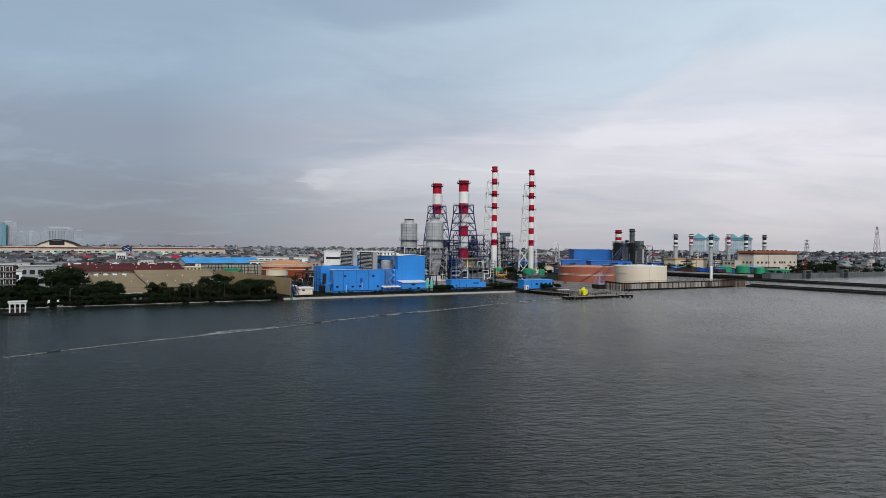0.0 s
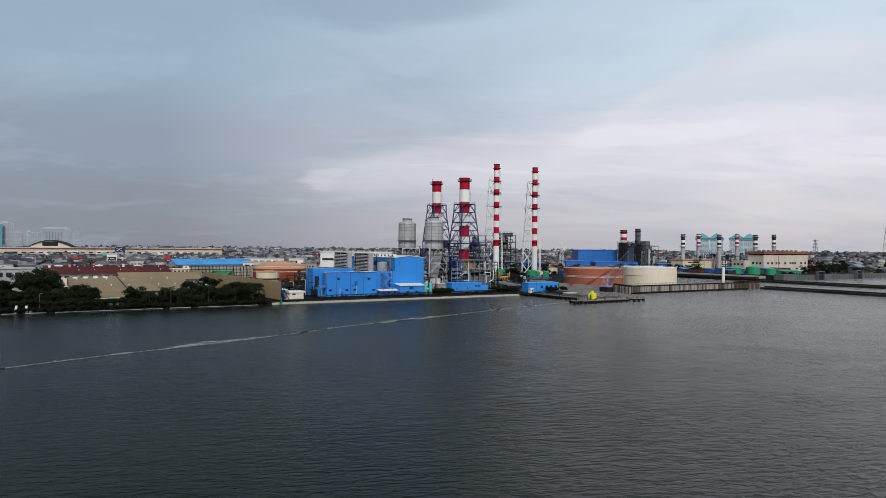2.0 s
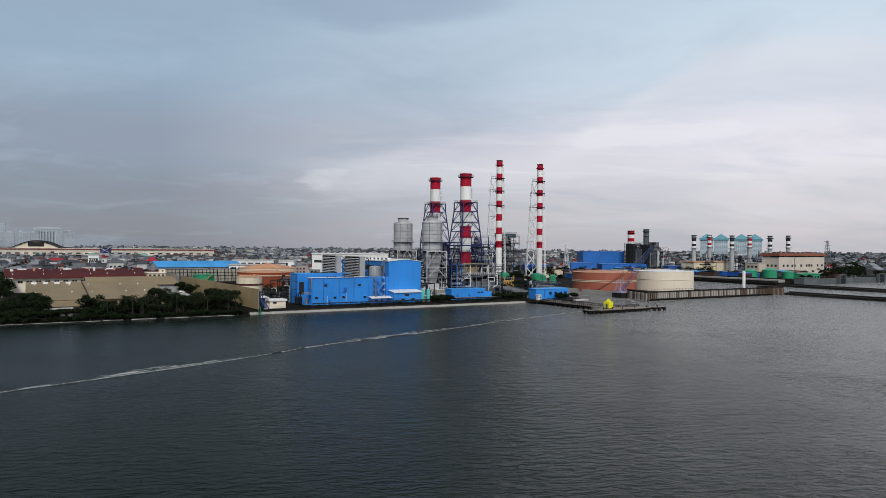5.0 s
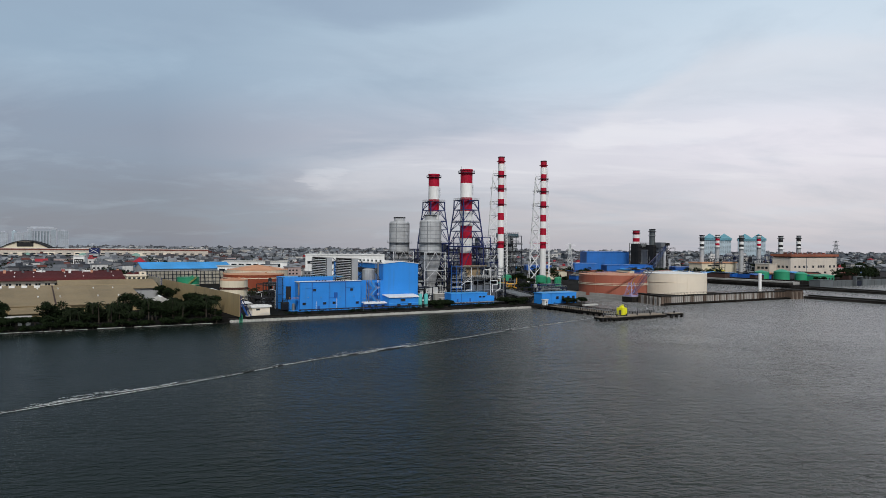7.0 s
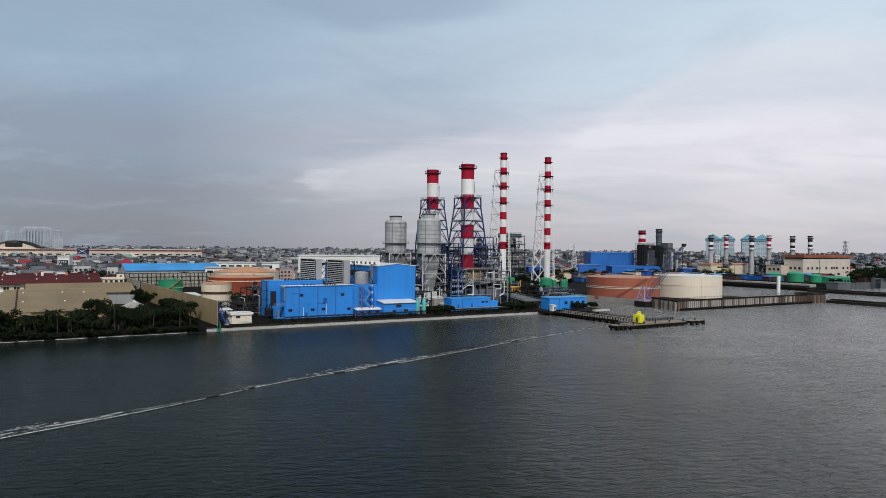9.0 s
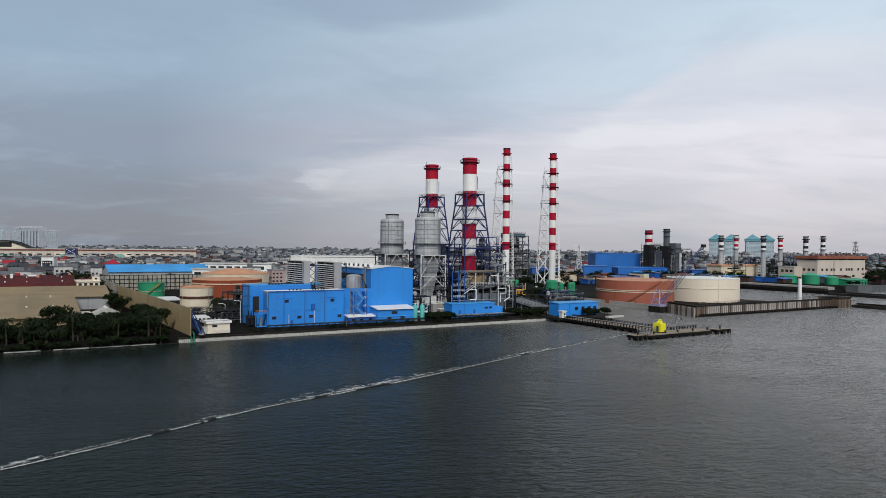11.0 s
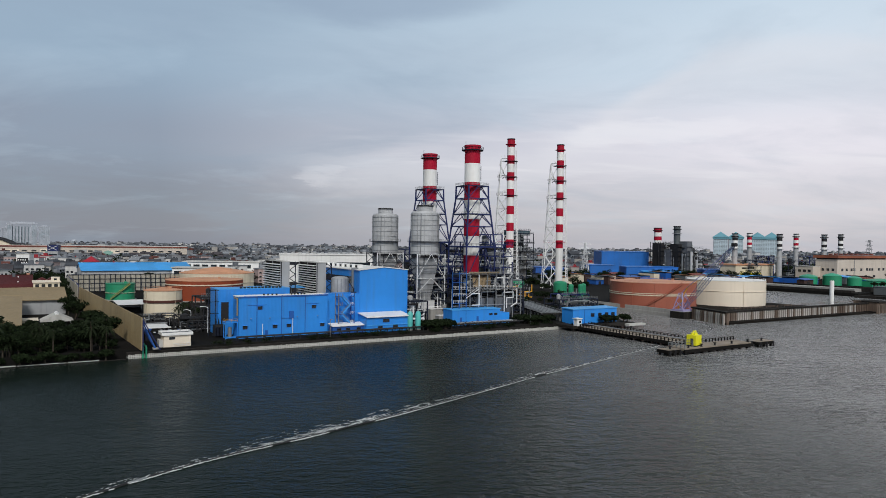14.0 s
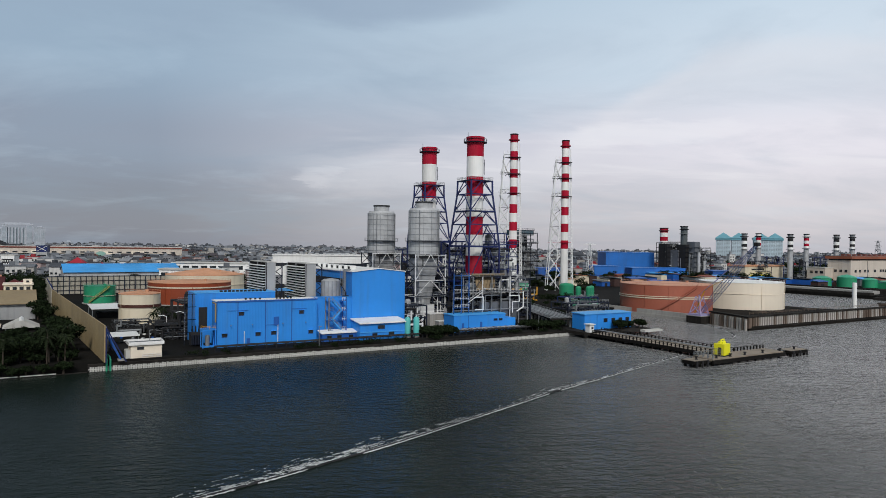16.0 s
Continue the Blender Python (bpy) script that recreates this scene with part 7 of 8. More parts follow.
# ---- waterside on the far left ----
def pavilion():
    t = thing("water_pavilion", pose(-187, 306, 0, 0, 0, QUAY) @ Matrix.Scale(0.78, 4), "white columned pavilion on a dark deck", "pavilion")
    part("deck", S().box(-9, 4, -5, 5, 0.9, 1.4), DARK_CONCRETE, t)
    part("skirt", S().box(-8.8, 3.8, -4.8, 4.8, -2, 0.896), TIMBER_BLACK, t)
    for x in (-4.5, -2.0, 0.5):
        part("arch", S().extrude_y([(x - 1.2, 6.3), (x - 1.2, 5.2), (x - 0.7, 5.9), (x, 6.1), (x + 0.7, 5.9), (x + 1.2, 5.2), (x + 1.2, 6.3)], -3.6, -3.2), WHITE, t)
    for x in (-8, -4, 0, 3.4):
        part("pile", S().ring([(0.35, -2), (0.35, 0.6)], 8, x, -4), DARK_CONCRETE, t)
    part("roof", S().box(-6.4, 2.4, -4, 3.4, 6.3, 7.2), WHITE, t)
    part("cornice", S().box(-6.8, 2.8, -4.4, 3.8, 7.204, 7.6), WHITE, t)
    for x in (-5.8, -3.2, -0.8, 1.8):
        for y in (-3.4, 2.8):
            part("column", S().ring([(0.45, 1.4), (0.35, 1.8), (0.33, 5.8), (0.5, 6.3)], 12, x, y), WHITE, t)
    part("railing", rails(S(), [(-9, -4.8, 1.4), (4, -4.8, 1.4)], 1.1, 1.5, 0.1), SOOT_SHADE, t)


def flats():
    t = thing("apartment_block", pose(-236, 352, GROUND, 0, 0, QUAY), "dark brown flats with white framed balconies", "building")
    part("wall", S().box(-18, 15, 0, 14, 0, 17.5), BROWN_WALL, t)
    part("roof", S().box(-18.4, 15.4, -0.4, 14.4, 17.504, 18.1), PALE_CONCRETE, t)
    for k in range(5):
        z = 0.6 + k * 3.4
        for i in range(8):
            x = -17.2 + i * 4.0
            w = part("window", S().box(x, x + 2.8, -0.1, -0.004, z + 0.4, z + 2.5), WINDOW, t)
            part("frame", S().box(x - 0.2, x - 0.004, -0.2, -0.01, z + 0.2, z + 2.7).box(x + 2.804, x + 3.0, -0.2, -0.01, z + 0.2, z + 2.7).box(x + 1.3, x + 1.5, -0.2, -0.104, z + 0.4, z + 2.5).box(x - 0.2, x + 3.0, -0.2, -0.01, z + 2.704, z + 2.9), WHITE, w)
        part("balcony", S().box(-18.2, 15.2, -1.4, -0.21, z - 0.2, z), PALE_CONCRETE, t)
        part("railing", rails(S(), [(-18.1, -1.3, z), (15.1, -1.3, z)], 1.0, 1.3, 0.07), SOOT_SHADE, t)


pavilion()
flats()
for i, (u_, v_, w_, d_, h_) in enumerate(((-168, 150, 22, 18, 13), (-150, 146, 14, 16, 9), (-158, 120, 18, 14, 8), (-182, 120, 16, 14, 11))):
    t_ = thing("villa", at(u_, v_), "pale modern villa with flat roof", "house", "bank villas")
    part("wall", S().box(0, w_, 0, d_, 0, h_), WHITE if i % 2 else GREY_WALL, t_)
    part("roof", S().box(-0.6, w_ + 0.6, -0.6, d_ + 0.6, h_ + 0.004, h_ + 0.5), PALE_CONCRETE, t_)
    for k in range(int(w_ / 5)):
        part("window", S().box(1.2 + k * 5, 4.4 + k * 5, -0.08, -0.004, h_ - 5.4, h_ - 2.4), WINDOW, t_)
t_ = thing("bank_lamp", at(-144.5, -9.5, 1.0), "thin grey lamp post on the bank", "lamp")
part("post", S().beam((0, 0, 0), (0, 0, 8.0), 0.15), GREY_STEEL, t_)
part("head", S().box(0, 1.2, -0.15, 0.15, 7.9, 8.05), GREY_STEEL, t_)

# ---- the second plant and the land beyond the inlet ----
def free_thing(name, x, y, label, cat, group="", rz=QUAY, z=GROUND):
    return thing(name, pose(x, y, z, 0, 0, rz), label, cat, group)


def blue_hall(x, y, w, d, h, m_, label="deep blue clad industrial hall with flat roof"):
    t = free_thing("industrial_hall", x, y, label, "building", "blue halls", 5)
    part("wall", S().box(0, w, 0, d, 0, h), m_, t)
    part("roof", S().extrude_x([(-0.5, h + 0.004), (d + 0.5, h + 0.6), (d + 0.5, h + 0.9), (-0.5, h + 0.3)], -0.5, w + 0.5), SKY_ROOF if m_ is BLUE else m_, t)
    for i in range(int(w / 6)):
        part("panel_joint", S().box(3 + i * 6, 3.15 + i * 6, -0.1, -0.004, 0.2, h - 0.2), m_, t)
    part("door", S().box(w * 0.4, w * 0.4 + 4, -0.1, -0.004, 0, 4.6), SOOT_SHADE, t)


blue_hall(190.5, 1000, 57, 30, 26.2, HALL_BLUE)
blue_hall(159, 918, 28, 18, 12.5, HALL_BLUE)
blue_hall(196, 912, 56, 22, 11.2, HALL_BLUE)
blue_hall(212, 905, 40, 6, 7.0, BLUE)
blue_hall(100, 905, 30, 16, 10, BLUE_DARK)
blue_hall(62, 880, 24, 16, 9, BLUE)
blue_hall(275, 905, 30, 18, 9.5, BLUE_DARK)


def far_stack(x, y, top, r, cuts, label, base=0.0, shaft=None):
    t = free_thing("far_stack", x, y, label, "chimney", "far stacks")
    g = GROUND
    for z0, z1, m_ in cuts:
        part("band", S().ring([(r, z0 - g), (r, z1 - g)], 20), m_, t)
    part("collar", S().ring([(r + 0.05, top - 3.0 - g), (r + 1.3, top - 2.6 - g), (r + 1.3, top - 2.0 - g), (r + 0.05, top - 2.0 - g)], 20, close=False), SOOT_SHADE, t)
    part("rim", S().ring([(r, top - g), (r + 0.5, top + 0.1 - g), (r + 0.5, top + 0.9 - g), (r - 0.6, top + 0.9 - g)], 20, close=False), SOOT_SHADE, t)
    z = cuts[0][1]
    part("platform", S().ring([(r + 0.05, z - g), (r + 1.4, z - g), (r + 1.4, z + 0.5 - g), (r + 0.05, z + 0.5 - g)], 20, close=False), GREY_STEEL, t)
    return t


far_stack(248.5, 976, 56.0, 4.3, [(2.5, 39.0, SOOT_SHADE), (39.0, 42.5, WHITE), (42.5, 47.0, RED), (47.0, 51.5, WHITE), (51.5, 56.0, RED)], "red and white banded stack over dark plant")
GST = surface("grey_green_stack", (0.075, 0.09, 0.095), 0.6, var=0.2, streak=0.4)
far_stack(258.0, 940, 57.0, 3.5, [(2.5, 49.5, GST), (49.5, 57, GST)], "dark grey steel stack with wide rim")


def free_block(x, y, w, d, h, name, label, seed, mat, pipes, lv, dense):
    t = process_block(0, 0, w, d, h, name, label, seed, mat, pipes, lv, dense)
    t.matrix_basis = pose(x, y, GROUND, 0, 0, 8)
    return t


free_block(240, 946, 18, 20, 38, "boiler_plant", "dark tall boiler frame under the stacks", 41, SOOT_SHADE, GREY_STEEL, 7, 2.2)
free_block(262, 930, 22, 24, 32, "boiler_plant", "dark tall boiler frame under the stacks", 42, SOOT_SHADE, GREY_STEEL, 6, 2.6)
for x_, y_, w_, h_ in ((242, 944, 12, 37), (251, 938, 7, 30), (257, 932, 9, 36), (265, 928, 8, 39), (273, 932, 6, 27)):
    t_ = free_thing("boiler_casing", x_, y_, "dark weathered boiler casing with pale duct", "boiler")
    part("body", S().box(0, w_, 0, 12, 0, h_), GREY_ROOF if w_ in (7, 8) else SOOT_SHADE, t_)
    part("duct", S().ring([(1.5, 2), (1.5, h_ * 0.72)], 14, w_ * 0.5, -2.0), SILVER if w_ < 9 else GREY_STEEL, t_)
    for k in range(int(h_ / 5)):
        part("gallery", S().box(-0.8, w_ + 0.8, -1.0, -0.004, 3 + k * 5, 3.25 + k * 5), NAVY_STEEL, t_)
        part("pipe", S().pipe([(0.5 + k, -1.2, 3.5 + k * 5), (w_ - 0.5, -1.2, 3.5 + k * 5), (w_ - 0.5, -1.2, 6.5 + k * 5)], 0.25), GREY_STEEL if k % 2 else WHITE_STEEL, t_)
for i, (x_, y_, red) in enumerate(((304, 900, 0), (346, 960, 1), (350, 900, 0), (398, 960, 1), (396, 900, 0), (448, 960, 0))):
    b_ = RED if red else SOOT_SHADE
    z_ = 49.3 if y_ == 900 else 51.0
    far_stack(x_, y_, z_, 2.6, [(2.5, z_ - 15, SILVER), (z_ - 15, z_ - 12.4, WHITE), (z_ - 12.4, z_ - 9.6, b_), (z_ - 9.6, z_ - 6.4, WHITE), (z_ - 6.4, z_ - 3.6, b_), (z_ - 3.6, z_, WHITE if red else GREY_STEEL)], "banded stack of the far power station")
    free_block(x_ + 6, y_ - 6, 20, 18, 24 if i % 2 else 20, "far_boiler", "blue and grey steel boiler frame of the far station", 50 + i, BLUE_STEEL if i % 2 else NAVY_STEEL, GREY_STEEL, 4, 0.9)


def far_hall():
    """Cream power hall with a red brown roof band."""
    t = free_thing("power_hall", 392.6, 870, "cream power hall with red brown roof band", "building")
    part("wall", S().box(0, 92, 0, 22, 0, 22.6), HALL_CREAM, t)
    part("shadow_gap", S().box(0.6, 91.4, 0.6, 21.4, 22.604, 23.9), SOOT_SHADE, t, "dark clerestory strip")
    part("roof_band", S().box(-1.6, 93.6, -1.6, 23.6, 23.904, 26.6), surface("rust_orange_roof", (0.30, 0.095, 0.05), 0.75, var=0.25), t)
    part("roof", S().box(-0.2, 92.2, -0.2, 22.2, 26.604, 27), GREY_ROOF, t)
    for i in range(9):
        part("roof_vent", S().box(5 + i * 9.6, 7.4 + i * 9.6, 9, 12, 27, 28.4), RED_ROOF, t)
    for x in (7, 15, 24, 29, 42, 53, 58, 63, 76, 85):
        part("window", S().box(x, x + 3.6, -0.1, -0.004, 11, 13.6), WINDOW, t)
    for x in (12, 18, 50, 66):
        part("window", S().box(x, x + 4.6, -0.1, -0.004, 4.2, 6.4), WINDOW, t)
    for y in (3, 8, 13, 18):
        part("window", S().box(-0.1, -0.004, y, y + 2.6, 11, 13.6), WINDOW, t)
    part("downpipe", S().pipe([(30, -0.3, 0.2), (30, -0.3, 22)], 0.3), GREY_STEEL, t)
    a = free_thing("hall_annex", 384, 884, "cream low annex of the power hall", "building")
    part("wall", S().box(-14, -0.5, 0, 18, 0, 15), HALL_CREAM, a)
    part("roof", S().box(-14.4, -0.5, -0.4, 18.4, 15.004, 15.5), PALE_CONCRETE, a)
    for y in (2, 7, 12):
        part("window", S().box(-14.1, -14.004, y, y + 3, 9.5, 12), WINDOW, a)
    y = free_thing("workshop", 299, 886, "cream workshop hall with amber roof edge", "building")
    part("wall", S().box(0, 62, 0, 18, 0, 15), CREAM, y)
    part("roof", S().box(-0.8, 62.8, -0.8, 18.8, 15.004, 16.4), PEACH_ROOF, y)
    part("clerestory", S().box(10, 30, -0.1, -0.004, 11.5, 13), WINDOW, y)
    part("canopy", S().box(8, 36, -4, -0.004, 6, 7), YELLOW, y, "yellow canopy")


far_hall()
for x_, y_, r_, h_ in ((333, 812, 7.4, 9.6), (351, 806, 7.6, 11.0), (371, 806, 6.0, 8.5)):
    t_ = free_thing("water_tank", x_, y_, "green domed water tank", "tank", "green tanks", 0, 3)
    part("shell", S().ring([(r_, 0), (r_, h_ * 0.78)], 32), GREEN, t_)
    part("dome", S().ring([(r_ + 0.2, h_ * 0.78), (r_ * 0.6, h_ * 0.92), (0.4, h_)], 32), surface("pale_green_paint", (0.05, 0.36, 0.22), 0.5, var=0.12), t_)
g_ = free_thing("green_shed", 380, 795, "low green sheet shed near the sea wall", "shed")
part("wall", S().box(0, 34, 0, 10, 0, 5), GREEN, g_)
part("roof", S().extrude_x([(-0.4, 5.0), (10.4, 6.2), (10.4, 6.5), (-0.4, 5.3)], -0.4, 34.4), GREEN, g_)
for k in range(6):
    part("opening", S().box(2 + k * 5.4, 5 + k * 5.4, -0.1, -0.004, 0.4, 3.2), SOOT_SHADE, g_)


def yard_sheds():
    """Small stores and sheds on the ground between the two stations."""
    rnd = random.Random(23)
    mats = [BLUE_DARK, CREAM, SEA_WALL, BROWN_WALL, BLUE_DARK, SEA_WALL, BROWN_WALL]
    roofs = [SKY_ROOF, RED_ROOF, GREY_ROOF, PEACH_ROOF, BLUE_DARK, GREY_ROOF, RED_ROOF]
    spots = [(rnd.uniform(85, 340), rnd.uniform(770, 900)) for _ in range(52)] + [(rnd.uniform(330, 560), rnd.uniform(815, 862)) for _ in range(16)]
    for x, y in spots:
        u, v = (PLANT.inverted() @ Vector((x, y, 0))).xy
        if v < 175 and u < 345 or 340 < u < 475 and v < 160 or u > 475 and v < 62 or abs(x - 205) < 60 and y > 890 or y > 870 and 290 < x < 360:
            continue
        w, d, h = rnd.uniform(8, 22), rnd.uniform(6, 12), rnd.uniform(3.5, 7)
        k = rnd.randrange(7)
        t = free_thing("yard_shed", x, y, "small works shed with sloping sheet roof", "shed", "yard sheds", QUAY + rnd.choice((0, 90)))
        part("wall", S().box(0, w, 0, d, 0, h), mats[k], t)
        part("roof", S().extrude_x([(-0.6, h + 0.004), (d + 0.6, h + 1.2), (d + 0.6, h + 1.5), (-0.6, h + 0.3)], -0.6, w + 0.6), roofs[rnd.randrange(7)], t)
        part("door", S().box(w * 0.3, w * 0.6, -0.1, -0.004, 0, h * 0.7), SOOT_SHADE, t)


yard_sheds()


def lattice_mast(x, y, h, w, name, label, mats, arms=False):
    t = free_thing(name, x, y, label, "mast", "masts", 10)
    n = 8
    c4 = [(-1, -1), (1, -1), (1, 1), (-1, 1)]
    def half(z):
        return w / 2 * (1 - 0.86 * z / h)
    for i in range(n):
        a, b = h * i / n, h * (i + 1) / n
        for k in range(4):
            p, q = c4[k], c4[(k + 1) % 4]
            ha, hb = half(a), half(b)
            part("leg", S().beam((p[0] * ha, p[1] * ha, a), (p[0] * hb, p[1] * hb, b), 0.4), mats[i % len(mats)], t)
            part("brace", S().beam((p[0] * ha, p[1] * ha, a), (q[0] * hb, q[1] * hb, b), 0.25), mats[i % len(mats)], t)
            if i % 2:
                part("girder", S().beam((p[0] * hb, p[1] * hb, b), (q[0] * hb, q[1] * hb, b), 0.25), mats[i % len(mats)], t)
    if arms:
        for k in range(3):
            z = h * (0.7 + 0.13 * k)
            part("arm", S().beam((-6.5, 0, z), (6.5, 0, z), 0.4).beam((-6.5, 0, z), (0, 0, z + 2), 0.25).beam((6.5, 0, z), (0, 0, z + 2), 0.25), mats[0], t)


lattice_mast(819, 1300, 74, 12, "radio_mast", "faded red and grey lattice radio mast", (surface("faded_red_steel", (0.20, 0.09, 0.09), 0.7), GREY_STEEL))
lattice_mast(655, 1240, 47, 11, "pylon", "grey lattice transmission pylon", (GREY_STEEL,), True)
lattice_mast(150, 900, 36, 7, "pylon", "pale lattice pylon beside blue halls", (WHITE_STEEL,), True)


def storey_tower(x, y, w, d, h, wall, label, name="tower_block", roof=None, rz=QUAY, cols=6, fl=3.6, group="towers"):
    """A tall block with window bands set back between piers."""
    t = free_thing(name, x, y, label, "tower", group, rz)
    part("core", S().box(0.4, w - 0.4, 0.4, d - 0.4, 0, h), GLASS_HAZED, t)
    n = int(h / fl)
    for k in range(n + 1):
        part("floor_band", S().box(0, w, 0, d, k * fl, k * fl + fl * 0.55), wall, t)
    for i in range(cols + 1):
        xx = (w - 1.2) * i / cols
        part("pier", S().box(xx, xx + 1.2, -0.3, d + 0.3, 0, h), wall, t)
    if roof:
        part("eave", S().box(-2, w + 2, -2, d + 2, h + 0.004, h + 5), roof, t)
        n0 = S()
        n0.v = [(-3, -3, h + 5.004), (w + 3, -3, h + 5.004), (w + 3, d + 3, h + 5.004), (-3, d + 3, h + 5.004), (w / 2, d / 2, h + 5 + w * 0.42)]
        n0.f = [(3, 2, 1, 0), (0, 1, 4), (1, 2, 4), (2, 3, 4), (3, 0, 4)]
        part("roof", n0, roof, t)
    else:
        part("parapet", S().box(-0.3, w + 0.3, -0.3, d + 0.3, h + 0.004, h + 1.4), wall, t)
        part("plant_room", S().box(w * 0.3, w * 0.7, d * 0.3, d * 0.7, h + 1.4, h + 5), wall, t)


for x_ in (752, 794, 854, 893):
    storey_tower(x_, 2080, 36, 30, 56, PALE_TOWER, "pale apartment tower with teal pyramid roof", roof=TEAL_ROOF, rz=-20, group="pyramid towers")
# high blocks on the left skyline, haze put into their pale greys
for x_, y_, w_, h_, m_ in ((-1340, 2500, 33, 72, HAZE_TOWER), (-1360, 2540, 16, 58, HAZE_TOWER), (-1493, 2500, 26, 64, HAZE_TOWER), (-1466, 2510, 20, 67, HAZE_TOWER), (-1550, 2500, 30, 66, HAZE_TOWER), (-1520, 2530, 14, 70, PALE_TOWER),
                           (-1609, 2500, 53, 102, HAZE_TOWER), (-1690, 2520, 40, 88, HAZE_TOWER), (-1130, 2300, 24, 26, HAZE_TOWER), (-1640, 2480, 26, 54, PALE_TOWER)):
    storey_tower(x_, y_, w_, 26, h_, m_, "far high rise block, distance haze put into its grey", rz=30, group="skyline blocks", cols=max(3, int(w_ / 6)))


def portal_tower():
    """Two slabs joined by a bridge of upper floors, lower columns between."""
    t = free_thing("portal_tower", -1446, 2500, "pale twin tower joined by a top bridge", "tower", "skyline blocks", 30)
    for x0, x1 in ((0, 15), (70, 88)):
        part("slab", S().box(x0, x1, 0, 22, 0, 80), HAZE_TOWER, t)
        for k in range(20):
            part("window_band", S().box(x0 + 1.5, x1 - 1.5, -0.3, -0.004, 4 + k * 3.7, 5.9 + k * 3.7), GLASS_HAZED, t)
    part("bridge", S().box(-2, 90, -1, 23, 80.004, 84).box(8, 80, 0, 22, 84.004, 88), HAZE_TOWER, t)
    part("infill", S().box(15.1, 69.9, 6, 20, 0, 72), GLASS_HAZED, t)
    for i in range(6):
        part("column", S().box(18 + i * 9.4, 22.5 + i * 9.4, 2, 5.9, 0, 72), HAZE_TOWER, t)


portal_tower()
g_ = free_thing("teal_glazing_tower", -1596, 2488, "teal glazed strip tower in front of white block", "tower", "skyline blocks", 30)
part("glass", S().box(0, 14, 0, 8, 0, 98), TEAL_ROOF, g_)
part("frame", S().box(-1, 15, -0.5, 8.5, 98.004, 100), HAZE_TOWER, g_)


def mall():
    t = free_thing("shopping_mall", -760, 1310, "long cream mall with thin red roof edge", "building", "", 20)
    part("wall", S().box(-330, 330, 0, 60, 0, 19), HALL_CREAM, t)
    part("roof_edge", S().box(-331, 331, -1, 61, 19.004, 21.0), RED_ROOF, t)
    part("roof", S().box(-330, 330, 0, 60, 21.004, 22), PALE_CONCRETE, t)
    part("glass_band", S().box(-320, 320, -0.1, -0.004, 6, 10), WINDOW, t)
    for i in range(12):
        part("panel", S().box(-300 + i * 50, -280 + i * 50, -0.3, -0.11, 4, 15), GREY_WALL if i % 4 == 1 else PALE_CREAM, t)
    for i in range(46):
        part("window", S().box(-318 + i * 14, -311 + i * 14, -0.34, -0.304, 11.4, 13.6), WINDOW, t)
    for i in range(6):
        part("mint_gable", S().extrude_y([(-244 + i * 88, 4), (-230 + i * 88, 4), (-230 + i * 88, 11.5), (-237 + i * 88, 14.2), (-244 + i * 88, 11.5)], -1.4, -0.35), surface("mint_paint", (0.24, 0.42, 0.36), 0.7, var=0.15), t, "mint green entrance gable")
    a = S()
    n = 18
    pts = [(-34, 21.6), (-14, 22.6), (-8, 26)] + [(-5 + 54 * i / n, 27.5 + 7 * math.sin(math.pi * i / n)) for i in range(n + 1)] + [(52, 26), (58, 22.6), (78, 21.6)]
    a.extrude_y([(-34, 20), (78, 20)] + pts[::-1], 4, 50)
    part("arched_hall", a, CREAM, t)
    top = S().extrude_y(pts + [(x, z + 1.4) for x, z in pts[::-1]], 2, 52)
    part("arched_roof", top, SOOT_SHADE, t, "dark arched roof")
    part("gable_window", S().box(9, 35, 3.8, 3.996, 24.5, 32.5), SOOT_SHADE, t)


mall()


def white_works():
    """The long white hall behind the air inlets."""
    t = free_thing("white_hall", -131, 760, "long white flat roofed works hall", "building", "", 6)
    part("wall", S().box(0, 76, 0, 26, 0, 22.4), WHITE, t)
    part("roof", S().box(-0.6, 76.6, -0.6, 26.6, 22.404, 23.4), WHITE, t)
    for i in range(12):
        part("roof_vent", S().box(3 + i * 6, 5.4 + i * 6, 4, 8, 23.4, 24.8), GREY_WALL, t)
    part("window_band", S().box(2, 74, -0.1, -0.004, 14, 16.5), WINDOW, t)
    for x, y, w, d, h in ((-214, 770, 62, 20, 15), (-196, 700, 44, 16, 12.5), (-170, 690, 30, 12, 9.5)):
        o = free_thing("works_office", x, y, "white flat roofed works office with dark windows", "building", "works offices", 6)
        part("wall", S().box(0, w, 0, d, 0, h), WHITE, o)
        part("roof", S().box(-0.8, w + 0.8, -0.8, d + 0.8, h + 0.004, h + 0.8), PALE_CONCRETE, o)
        for i in range(int(w / 7)):
            part("window", S().box(1.5 + i * 7, 6.4 + i * 7, -0.1, -0.004, h - 5, h - 2), WINDOW, o)


white_works()


